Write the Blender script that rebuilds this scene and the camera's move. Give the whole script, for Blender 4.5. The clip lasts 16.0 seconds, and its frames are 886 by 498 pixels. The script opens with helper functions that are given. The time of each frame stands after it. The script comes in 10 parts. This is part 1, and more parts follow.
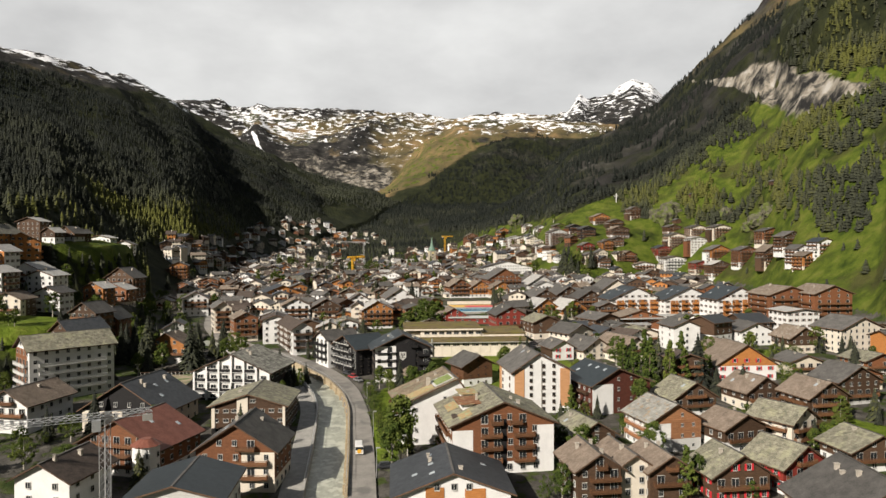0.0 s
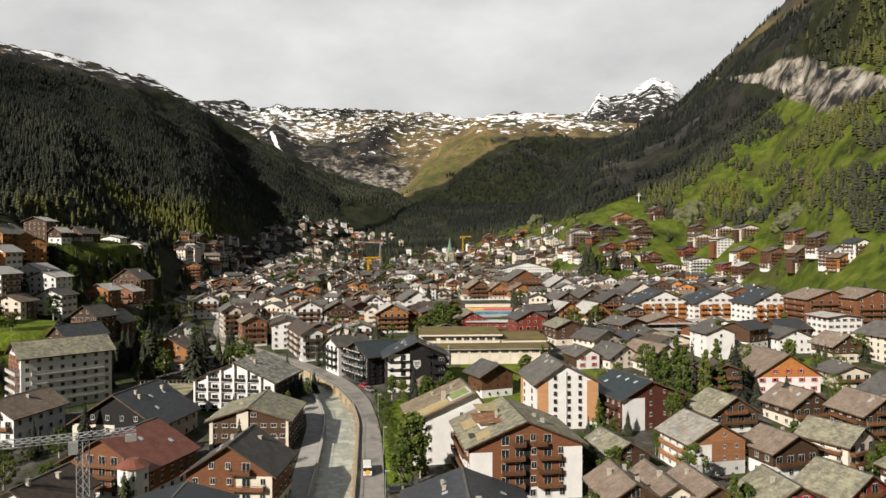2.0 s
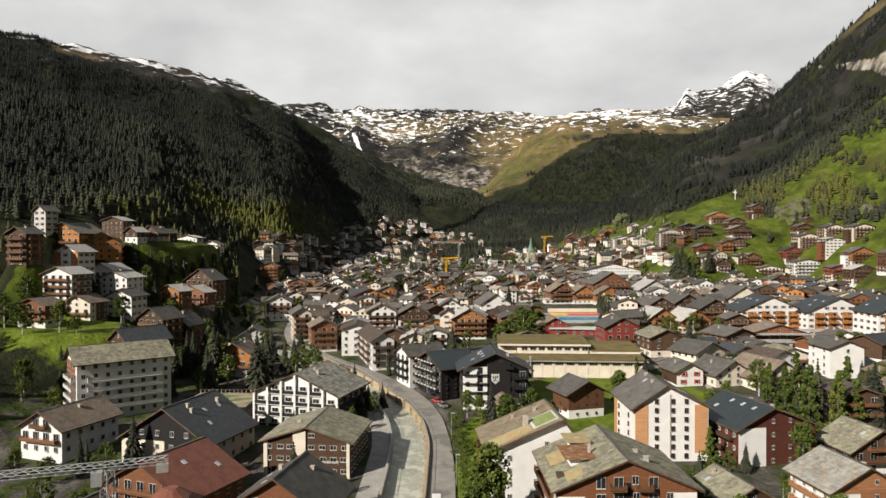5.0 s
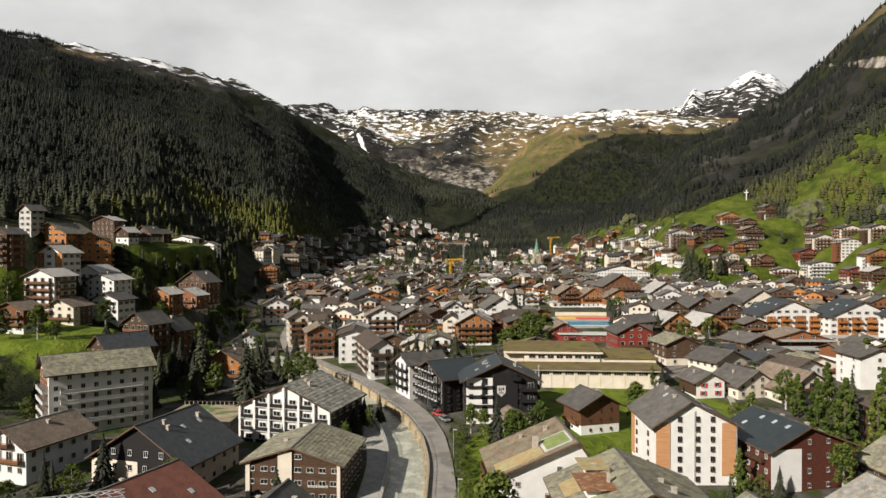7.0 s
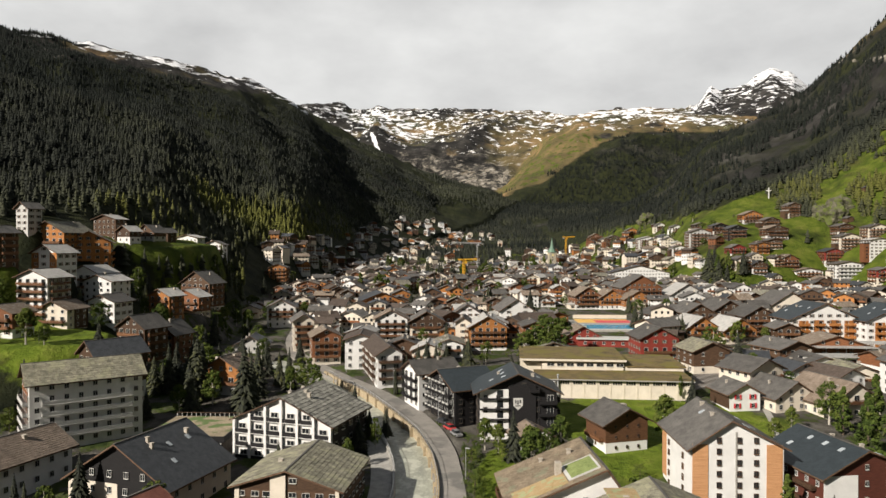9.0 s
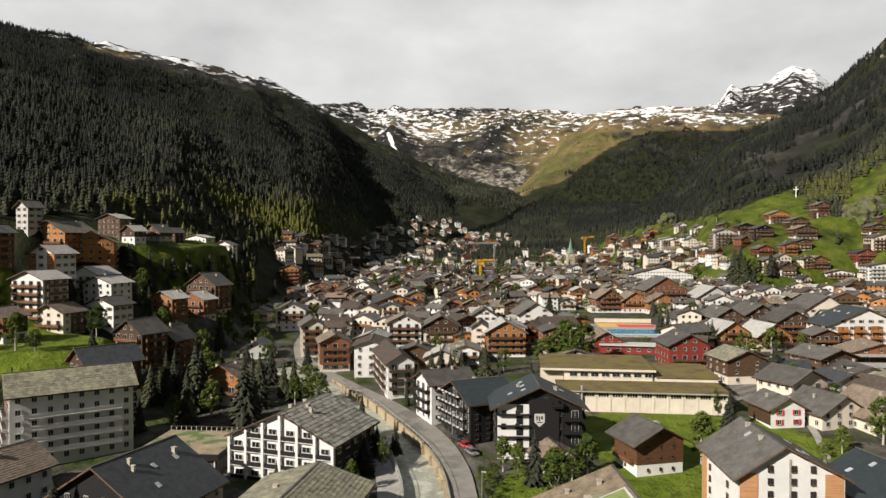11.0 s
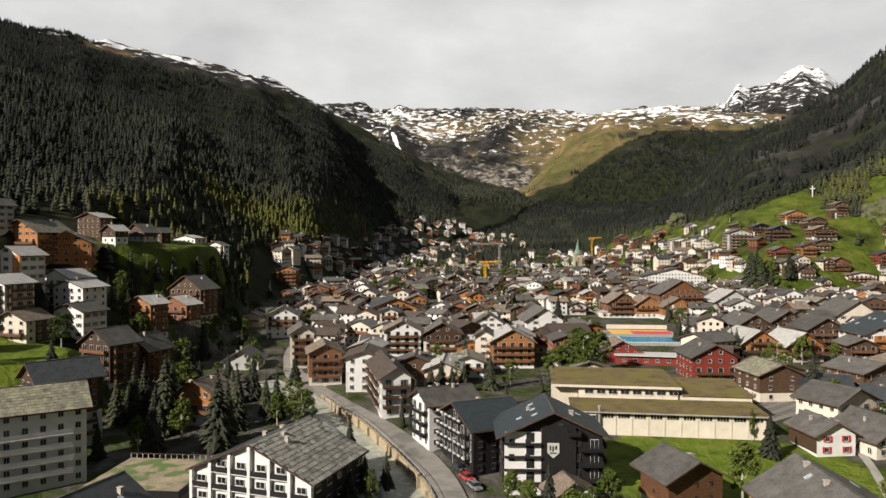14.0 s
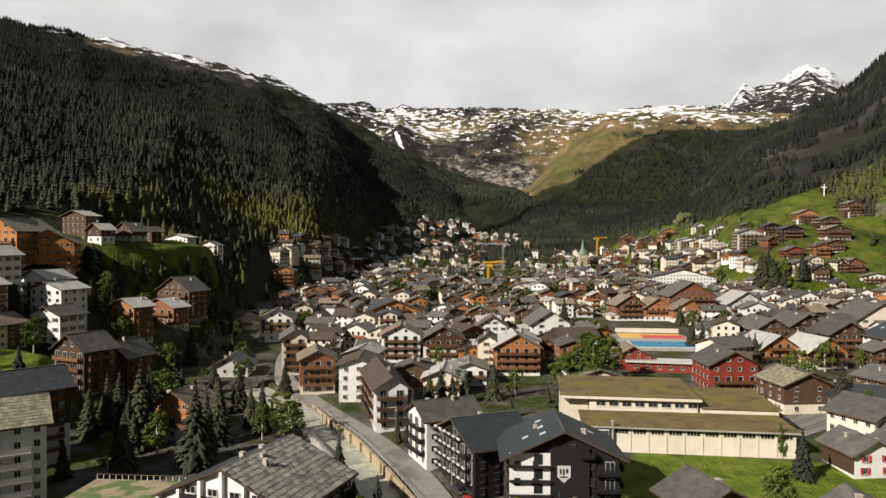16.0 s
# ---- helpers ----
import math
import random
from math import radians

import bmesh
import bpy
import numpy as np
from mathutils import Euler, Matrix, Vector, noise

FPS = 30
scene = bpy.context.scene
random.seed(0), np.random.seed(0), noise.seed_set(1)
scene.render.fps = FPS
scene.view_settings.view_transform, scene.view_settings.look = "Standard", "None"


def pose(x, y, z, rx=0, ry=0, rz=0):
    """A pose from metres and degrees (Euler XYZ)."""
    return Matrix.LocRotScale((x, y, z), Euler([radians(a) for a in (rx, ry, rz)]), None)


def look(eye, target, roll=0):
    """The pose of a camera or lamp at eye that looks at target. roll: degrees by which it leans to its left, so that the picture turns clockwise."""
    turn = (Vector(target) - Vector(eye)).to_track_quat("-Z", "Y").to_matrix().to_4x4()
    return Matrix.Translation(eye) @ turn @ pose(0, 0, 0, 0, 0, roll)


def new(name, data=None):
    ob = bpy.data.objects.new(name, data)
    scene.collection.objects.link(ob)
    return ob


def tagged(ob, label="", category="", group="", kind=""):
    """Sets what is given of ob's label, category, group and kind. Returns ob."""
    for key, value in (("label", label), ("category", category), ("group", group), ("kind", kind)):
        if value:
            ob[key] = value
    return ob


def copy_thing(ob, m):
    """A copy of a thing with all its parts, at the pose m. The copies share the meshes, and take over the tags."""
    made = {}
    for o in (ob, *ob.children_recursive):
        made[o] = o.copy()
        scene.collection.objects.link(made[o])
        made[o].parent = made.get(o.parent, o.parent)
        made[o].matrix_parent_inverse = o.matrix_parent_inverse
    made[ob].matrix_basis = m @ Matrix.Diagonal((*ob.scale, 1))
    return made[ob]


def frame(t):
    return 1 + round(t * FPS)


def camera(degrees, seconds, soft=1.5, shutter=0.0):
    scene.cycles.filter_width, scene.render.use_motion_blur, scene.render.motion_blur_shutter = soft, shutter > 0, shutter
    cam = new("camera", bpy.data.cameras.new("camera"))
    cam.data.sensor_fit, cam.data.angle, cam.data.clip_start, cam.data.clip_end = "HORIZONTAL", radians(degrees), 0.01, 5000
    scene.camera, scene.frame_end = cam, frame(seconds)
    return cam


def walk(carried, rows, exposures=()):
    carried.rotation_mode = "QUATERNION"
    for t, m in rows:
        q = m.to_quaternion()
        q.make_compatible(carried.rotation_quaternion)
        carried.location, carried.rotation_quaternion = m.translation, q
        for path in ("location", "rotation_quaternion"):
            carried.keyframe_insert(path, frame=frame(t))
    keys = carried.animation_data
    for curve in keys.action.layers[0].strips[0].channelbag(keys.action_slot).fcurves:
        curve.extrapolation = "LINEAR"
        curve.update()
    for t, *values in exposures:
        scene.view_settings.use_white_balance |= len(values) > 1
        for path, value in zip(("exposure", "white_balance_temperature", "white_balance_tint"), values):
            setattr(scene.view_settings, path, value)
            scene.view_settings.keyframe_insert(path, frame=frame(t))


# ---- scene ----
cam = camera(64.4, 16.0)
PATH = [
    (0, look((0.05, 0.04, 54.22), (21.318, 299.257, 50.428), -0.17)),
    (0.5, look((0.54, 4.05, 54.32), (21.354, 303.301, 50.530), -0.16)),
    (1, look((0.96, 8.05, 54.39), (21.317, 307.342, 50.906), -0.14)),
    (1.5, look((1.31, 12.05, 54.44), (19.581, 311.475, 50.822), -0.13)),
    (2, look((1.61, 16.05, 54.47), (15.075, 315.720, 50.747), -0.12)),
    (2.5, look((1.85, 20.03, 54.49), (7.816, 319.946, 50.681), -0.11)),
    (3, look((2.04, 24.01, 54.49), (-0.991, 323.967, 50.767), -0.10)),
    (3.5, look((2.18, 27.97, 54.48), (-9.702, 327.713, 50.693), -0.09)),
    (4, look((2.28, 31.93, 54.47), (-14.252, 331.451, 50.727), -0.08)),
    (6.5, look((2.19, 51.57, 54.42), (-20.181, 350.712, 51.029), -0.03)),
    (7, look((2.08, 55.46, 54.42), (-20.749, 354.574, 51.183), -0.02)),
    (7.5, look((1.95, 59.35, 54.43), (-21.483, 358.410, 51.045), -0.01)),
    (8, look((1.79, 63.22, 54.44), (-23.292, 362.148, 51.073), 0.00)),
    (8.5, look((1.61, 67.08, 54.46), (-25.565, 365.826, 51.111), 0.01)),
    (9, look((1.42, 70.93, 54.49), (-27.261, 369.534, 51.000), 0.02)),
    (9.5, look((1.21, 74.77, 54.52), (-30.171, 373.101, 51.055), 0.03)),
    (12, look((0.04, 93.79, 54.71), (-36.441, 391.543, 51.296), 0.09)),
    (12.5, look((-0.20, 97.56, 54.74), (-36.980, 395.280, 51.483), 0.10)),
    (13, look((-0.44, 101.32, 54.77), (-37.519, 399.004, 51.364), 0.11)),
    (13.5, look((-0.68, 105.07, 54.79), (-38.220, 402.698, 51.383), 0.12)),
    (14, look((-0.92, 108.82, 54.79), (-38.748, 406.404, 51.540), 0.13)),
    (14.5, look((-1.15, 112.55, 54.78), (-39.270, 410.100, 51.529), 0.14)),
    (15, look((-1.36, 116.27, 54.74), (-39.950, 413.765, 51.497), 0.15)),
    (15.5, look((-1.57, 119.99, 54.68), (-40.454, 417.441, 51.290), 0.16)),
    (16, look((-1.77, 123.70, 54.59), (-41.090, 421.093, 51.353), 0.17)),
]
walk(cam, PATH)

# ---------------------------------------------------------------- light
SUN_FROM = Vector((-0.58, -0.60, 0.50)).normalized()
scene.view_settings.exposure = 0.52

world = bpy.data.worlds.new("sky")
scene.world = world
world.use_nodes = True
wn, wl = world.node_tree.nodes, world.node_tree.links
wn.clear()
w_out = wn.new("ShaderNodeOutputWorld")
w_bg = wn.new("ShaderNodeBackground")
w_bg.inputs["Strength"].default_value = 0.90
w_sky = wn.new("ShaderNodeTexSky")
w_sky.sky_type = "NISHITA"
w_sky.sun_disc = False
w_sky.sun_elevation = math.asin(SUN_FROM.z)
w_sky.sun_rotation = math.atan2(SUN_FROM.x, SUN_FROM.y)
w_dim = wn.new("ShaderNodeVectorMath")
w_dim.operation = "SCALE"
w_dim.inputs["Scale"].default_value = 0.020
w_co = wn.new("ShaderNodeTexCoord")
w_map = wn.new("ShaderNodeMapping")
w_map.inputs["Scale"].default_value = (1.6, 1.6, 3.4)
w_noise = wn.new("ShaderNodeTexNoise")
w_noise.inputs["Scale"].default_value = 1.7
w_noise.inputs["Detail"].default_value = 6
w_noise.inputs["Roughness"].default_value = 0.55
w_tone = wn.new("ShaderNodeValToRGB")
w_tone.color_ramp.elements[0].position, w_tone.color_ramp.elements[0].color = 0.34, (0.44, 0.44, 0.44, 1)
w_tone.color_ramp.elements[1].position, w_tone.color_ramp.elements[1].color = 0.66, (0.66, 0.66, 0.65, 1)
w_sep = wn.new("ShaderNodeSeparateXYZ")
# cloud bank over the head of the valley, breaking up towards the open valley behind
w_bank = wn.new("ShaderNodeMapRange")
w_bank.interpolation_type = "SMOOTHSTEP"
w_bank.inputs["From Min"].default_value, w_bank.inputs["From Max"].default_value = 0.15, 0.85
w_bank.inputs["To Min"].default_value = 0.06
w_mix = wn.new("ShaderNodeMix")
w_mix.data_type = "RGBA"
wl.new(w_co.outputs["Generated"], w_map.inputs["Vector"])
wl.new(w_map.outputs["Vector"], w_noise.inputs["Vector"])
wl.new(w_noise.outputs["Fac"], w_tone.inputs["Fac"])
wl.new(w_co.outputs["Generated"], w_sep.inputs["Vector"])
wl.new(w_sep.outputs["Y"], w_bank.inputs["Value"])
wl.new(w_sky.outputs["Color"], w_dim.inputs[0])
wl.new(w_bank.outputs["Result"], w_mix.inputs["Factor"])
wl.new(w_dim.outputs["Vector"], w_mix.inputs["A"])
wl.new(w_tone.outputs["Color"], w_mix.inputs["B"])
wl.new(w_mix.outputs["Result"], w_bg.inputs["Color"])
wl.new(w_bg.outputs["Background"], w_out.inputs["Surface"])

sun_data = bpy.data.lights.new("sun", "SUN")
sun_data.energy, sun_data.angle, sun_data.color = 4.8, radians(0.6), (1.0, 0.908, 0.793)
sun = new("sun", sun_data)
sun.matrix_world = look(SUN_FROM * 500, (0, 0, 0))

# ---------------------------------------------------------------- materials
def surface(name, dark, light, size=1.0, rough=0.8, metal=0.0, bump=0.3, fine=8.0, stretch=(1, 1, 1), spots=None, vary=0.0, spec=0.3, detail=4, island=False):
    """A procedural surface: two tones by grain and stains, fine relief, a third tone in patches, and a shift from object to object."""
    m = bpy.data.materials.new(name)
    m.use_nodes = True
    n, k = m.node_tree.nodes, m.node_tree.links
    b = n["Principled BSDF"]
    geo = n.new("ShaderNodeNewGeometry")
    mp = n.new("ShaderNodeMapping")
    mp.inputs["Scale"].default_value = stretch
    k.new(geo.outputs["Position"], mp.inputs["Vector"])
    big = n.new("ShaderNodeTexNoise")
    big.inputs["Scale"].default_value, big.inputs["Detail"].default_value, big.inputs["Roughness"].default_value = 1 / size, detail, 0.62
    k.new(mp.outputs["Vector"], big.inputs["Vector"])
    grain = n.new("ShaderNodeTexNoise")
    grain.inputs["Scale"].default_value, grain.inputs["Detail"].default_value = fine / size, 3
    k.new(mp.outputs["Vector"], grain.inputs["Vector"])
    add = n.new("ShaderNodeMix")
    add.inputs["Factor"].default_value = 0.4
    k.new(big.outputs["Fac"], add.inputs["A"])
    k.new(grain.outputs["Fac"], add.inputs["B"])
    ramp = n.new("ShaderNodeValToRGB")
    ramp.color_ramp.elements[0].position, ramp.color_ramp.elements[0].color = 0.36, (*dark, 1)
    ramp.color_ramp.elements[1].position, ramp.color_ramp.elements[1].color = 0.64, (*light, 1)
    k.new(add.outputs["Result"], ramp.inputs["Fac"])
    colour = ramp.outputs["Color"]
    if spots:
        tone, scale, cover = spots
        patch = n.new("ShaderNodeTexNoise")
        patch.inputs["Scale"].default_value, patch.inputs["Detail"].default_value = 1 / scale, 6
        k.new(geo.outputs["Position"], patch.inputs["Vector"])
        cut = n.new("ShaderNodeMapRange")
        cut.inputs["From Min"].default_value, cut.inputs["From Max"].default_value = 0.62 - cover * 0.3, 0.70 - cover * 0.3
        k.new(patch.outputs["Fac"], cut.inputs["Value"])
        mix = n.new("ShaderNodeMix")
        mix.data_type = "RGBA"
        mix.inputs["B"].default_value = (*tone, 1)
        k.new(cut.outputs["Result"], mix.inputs["Factor"])
        k.new(colour, mix.inputs["A"])
        colour = mix.outputs["Result"]
    if vary:
        info = n.new("ShaderNodeObjectInfo")
        hsv = n.new("ShaderNodeHueSaturation")
        val = n.new("ShaderNodeMapRange")
        val.inputs["To Min"].default_value, val.inputs["To Max"].default_value = 1 - vary, 1 + vary
        k.new(geo.outputs["Random Per Island"] if island else info.outputs["Random"], val.inputs["Value"])
        k.new(val.outputs["Result"], hsv.inputs["Value"])
        k.new(colour, hsv.inputs["Color"])
        colour = hsv.outputs["Color"]
    k.new(colour, b.inputs["Base Color"])
    b.inputs["Roughness"].default_value, b.inputs["Metallic"].default_value = rough, metal
    b.inputs["Specular IOR Level"].default_value = spec
    if bump:
        bp = n.new("ShaderNodeBump")
        bp.inputs["Strength"].default_value, bp.inputs["Distance"].default_value = bump, 0.05 * size
        k.new(add.outputs["Result"], bp.inputs["Height"])
        k.new(bp.outputs["Normal"], b.inputs["Normal"])
    return m


PLASTER = {
    "white": surface("white_plaster", (0.60, 0.60, 0.59), (0.72, 0.72, 0.71), 3, 0.9, fine=20, bump=0.1),
    "cream": surface("cream_plaster", (0.54, 0.49, 0.41), (0.68, 0.62, 0.53), 3, 0.9, fine=20, bump=0.1),
    "beige": surface("beige_plaster", (0.48, 0.43, 0.35), (0.60, 0.55, 0.45), 3, 0.9, fine=20, bump=0.1),
    "grey": surface("grey_plaster", (0.40, 0.40, 0.39), (0.52, 0.52, 0.50), 3, 0.9, fine=20, bump=0.1),
    "brown": surface("dark_brown_timber", (0.044, 0.025, 0.015), (0.100, 0.058, 0.034), 1.2, 0.75, stretch=(1, 1, 6), bump=0.4, vary=0.25),
    "orange": surface("honey_timber", (0.26, 0.10, 0.028), (0.46, 0.20, 0.062), 1.2, 0.7, stretch=(1, 1, 6), bump=0.4, vary=0.2),
    "rust": surface("red_brown_timber", (0.125, 0.049, 0.022), (0.230, 0.097, 0.044), 1.2, 0.75, stretch=(1, 1, 6), bump=0.4, vary=0.2),
    "red": surface("red_painted_timber", (0.15, 0.022, 0.016), (0.26, 0.045, 0.032), 1.2, 0.7, stretch=(1, 1, 6), bump=0.3),
    "black": surface("black_stained_timber", (0.007, 0.007, 0.008), (0.016, 0.015, 0.016), 1.2, 0.7, stretch=(1, 1, 6), bump=0.3),
    "umber_render": surface("dark_umber_render", (0.05, 0.042, 0.036), (0.10, 0.085, 0.07), 2, 0.85, bump=0.2),
    "chalet": surface("sunburnt_larch", (0.075, 0.036, 0.018), (0.17, 0.082, 0.042), 1.2, 0.75, stretch=(1, 1, 6), bump=0.4, vary=0.2),
    "cedar": surface("pale_larch_cladding", (0.36, 0.18, 0.085), (0.54, 0.30, 0.15), 1.4, 0.7, stretch=(0.4, 0.4, 7), bump=0.3, vary=0.1),
    "larch": surface("warm_larch_boards", (0.19, 0.085, 0.040), (0.36, 0.175, 0.085), 1.2, 0.75, stretch=(0.4, 0.4, 7), bump=0.4, vary=0.2),
    "maroon": surface("maroon_timber", (0.060, 0.018, 0.012), (0.105, 0.034, 0.022), 1.2, 0.75, stretch=(1, 1, 6), bump=0.3),
    "stone": surface("church_stone", (0.26, 0.24, 0.19), (0.42, 0.38, 0.30), 2, 0.9, bump=0.5),
}
ROOF = {
    "slate": surface("lichened_stone_slab", (0.095, 0.092, 0.074), (0.235, 0.225, 0.185), 2.2, 0.85, fine=9, bump=0.6, spots=((0.25, 0.245, 0.175), 1.1, 0.25), vary=0.2, detail=9),
    "brown": surface("weathered_brown_tile", (0.105, 0.082, 0.062), (0.215, 0.172, 0.134), 2.6, 0.85, fine=11, bump=0.5, spots=((0.24, 0.21, 0.175), 1.1, 0.25), vary=0.2, detail=9),
    "umber": surface("dark_brown_slate", (0.045, 0.034, 0.028), (0.10, 0.078, 0.064), 1.3, 0.8, fine=5, bump=0.7, vary=0.15),
    "grey": surface("grey_slate_sheet", (0.050, 0.048, 0.045), (0.130, 0.123, 0.114), 2.4, 0.7, fine=10, bump=0.4, vary=0.25, detail=9),
    "dark": surface("anthracite_slate", (0.022, 0.025, 0.030), (0.055, 0.06, 0.066), 1.3, 0.55, fine=6, bump=0.5, vary=0.12),
    "blue": surface("blue_grey_slate", (0.013, 0.019, 0.023), (0.030, 0.040, 0.046), 1.3, 0.5, fine=6, bump=0.5),
    "rust": surface("rust_red_sheet", (0.13, 0.045, 0.030), (0.22, 0.085, 0.058), 2.0, 0.6, fine=6, bump=0.4),
    "slab": surface("pale_stone_slab", (0.19, 0.19, 0.175), (0.32, 0.315, 0.29), 2.0, 0.8, fine=8, bump=0.5, vary=0.1),
    "pale": surface("pale_gravel_roof", (0.26, 0.26, 0.25), (0.44, 0.43, 0.41), 2.0, 0.75, fine=8, bump=0.3, vary=0.15),
    "mottled": surface("rusty_mossy_tile", (0.14, 0.112, 0.08), (0.26, 0.212, 0.15), 2.2, 0.85, fine=9, bump=0.5, spots=((0.20, 0.205, 0.13), 1.6, 0.3), detail=9),
    "moss": surface("mossy_flat_roof", (0.070, 0.055, 0.028), (0.20, 0.150, 0.062), 4.0, 0.95, fine=9, bump=0.6, spots=((0.150, 0.128, 0.034), 7.0, 0.38), detail=10),
    "terrace": surface("rusty_terrace_sheet", (0.15, 0.062, 0.030), (0.27, 0.13, 0.065), 1.6, 0.8, fine=7, bump=0.3, spots=((0.30, 0.21, 0.12), 1.2, 0.3), detail=8),
    "tan": surface("tan_lichen_sheet", (0.27, 0.185, 0.085), (0.42, 0.32, 0.18), 1.5, 0.85, fine=7, bump=0.4, spots=((0.30, 0.33, 0.18), 1.4, 0.3), detail=8),
}
TURF = surface("roof_turf", (0.13, 0.17, 0.055), (0.24, 0.29, 0.11), 1.5, 0.95, fine=8, bump=0.4)
WOOD = surface("balcony_timber", (0.080, 0.038, 0.018), (0.185, 0.088, 0.042), 0.8, 0.7, stretch=(1, 1, 4), vary=0.3)
TRIM = surface("dark_fascia_timber", (0.06, 0.035, 0.022), (0.13, 0.08, 0.05), 0.8, 0.75, vary=0.3)
FRAME = surface("white_window_frame", (0.42, 0.42, 0.40), (0.56, 0.56, 0.54), 1, 0.5, bump=0.0)
GLASS = surface("dark_window_glass", (0.012, 0.014, 0.016), (0.03, 0.033, 0.036), 4, 0.12, bump=0.0, spec=0.6)
CHIMNEY = surface("chimney_render", (0.30, 0.27, 0.23), (0.48, 0.44, 0.38), 0.6, 0.9)
ASPHALT = surface("worn_asphalt", (0.19, 0.18, 0.165), (0.28, 0.265, 0.24), 3, 0.9, fine=14, bump=0.2, spots=((0.15, 0.145, 0.135), 7, 0.3))
CONCRETE = surface("grey_concrete", (0.24, 0.235, 0.22), (0.38, 0.37, 0.34), 2, 0.9, fine=10, bump=0.3)
MASONRY = surface("tan_stone_masonry", (0.24, 0.19, 0.12), (0.42, 0.35, 0.24), 0.8, 0.9, fine=4, bump=0.8)
RIVERBED = surface("silty_river_bed", (0.22, 0.23, 0.195), (0.37, 0.38, 0.31), 3, 0.45, fine=5, bump=0.5, spots=((0.43, 0.44, 0.37), 2.5, 0.35), stretch=(1, 0.45, 1))
METAL_Y = surface("yellow_crane_paint", (0.55, 0.30, 0.02), (0.70, 0.40, 0.04), 1, 0.5, bump=0)
METAL_G = surface("galvanised_steel", (0.42, 0.43, 0.44), (0.58, 0.59, 0.60), 0.8, 0.45, metal=0.6, bump=0)
SLABS = {
    "slate": (surface("laid_stone_slab", (0.095, 0.092, 0.070), (0.31, 0.295, 0.22), 1.3, 0.85, fine=8, bump=0.5, vary=0.2, detail=8, island=True, spots=((0.27, 0.265, 0.18), 3.4, 0.3)), 0.95, 0.85),
    "slab": (surface("laid_pale_slab", (0.16, 0.16, 0.145), (0.37, 0.365, 0.335), 1.5, 0.8, fine=8, bump=0.5, vary=0.15, detail=8, island=True, spots=((0.30, 0.22, 0.14), 1.2, 0.2)), 1.1, 0.95),
    "brown": (surface("laid_brown_tile", (0.135, 0.106, 0.082), (0.28, 0.225, 0.178), 2.2, 0.85, fine=8, bump=0.3, vary=0.09, detail=8, island=True), 0.62, 0.6),
    "mottled": (surface("laid_rusty_tile", (0.13, 0.102, 0.072), (0.29, 0.235, 0.165), 2.2, 0.85, fine=8, bump=0.3, vary=0.12, detail=8, island=True, spots=((0.20, 0.20, 0.135), 3.6, 0.2)), 0.7, 0.65),
}

# ---------------------------------------------------------------- terrain
ORIGIN = (0.0, 60.0)
FLOOR_Y = (-400, 0, 100, 200, 290, 430, 700, 1000, 1250, 1500, 1800, 2600, 5200)
FLOOR_Z = (-9, -6, -3.5, 0, 6, 10, 14, 19, 32, 55, 85, 222, 500)
GRID = np.random.RandomState(7).rand(256, 256)


def value_noise(x, y):
    """Smooth noise in -1..1 on a wrapped lattice."""
    xi, yi = np.floor(x).astype(int), np.floor(y).astype(int)
    fx, fy = x - xi, y - yi
    fx, fy = fx * fx * (3 - 2 * fx), fy * fy * (3 - 2 * fy)
    g = lambda a, b: GRID[a & 255, b & 255]
    low = g(xi, yi) * (1 - fx) + g(xi + 1, yi) * fx
    high = g(xi, yi + 1) * (1 - fx) + g(xi + 1, yi + 1) * fx
    return (low * (1 - fy) + high * fy) * 2 - 1


def fbm(x, y, octaves=5, ridged=False):
    total, amp = np.zeros_like(x), 1.0
    for k in range(octaves):
        n = value_noise(x * 2 ** k + 17.3 * k, y * 2 ** k + 9.1 * k)
        total += amp * ((1 - 2 * np.abs(n)) if ridged else n)
        amp *= 0.5
    return total


def floor_z(y):
    return np.interp(y, FLOOR_Y, FLOOR_Z)


def slope(az, d, foot, crest, power, base, cliff=None):
    """Height of a mountainside that climbs from its foot to its crest line, both given round the compass."""
    d0 = np.interp(az, *foot)
    d1 = np.interp(az, crest[0], crest[1])
    z1 = 54 + d1 * np.tan(np.radians(np.interp(az, crest[0], crest[2])))
    t = (d - d0) / (d1 - d0)
    share = np.clip(t, 0, 1) ** power
    if cliff is not None:
        bend = np.clip((az - 24) / 5, 0, 1) * np.clip((44 - az) / 4, 0, 1)
        stepped = np.interp(t + (0.012 * value_noise(az * 0.8, d / 400) + 0.006 * value_noise(az * 3.1, d / 90)) * np.clip((t - 0.25) / 0.1, 0, 1), *cliff)
        share = share + (stepped - share) * bend
    up = base + (z1 - base) * share
    return np.where(t > 1, z1 - (d - d1) * 0.45, np.where(t > 0, up, -50))


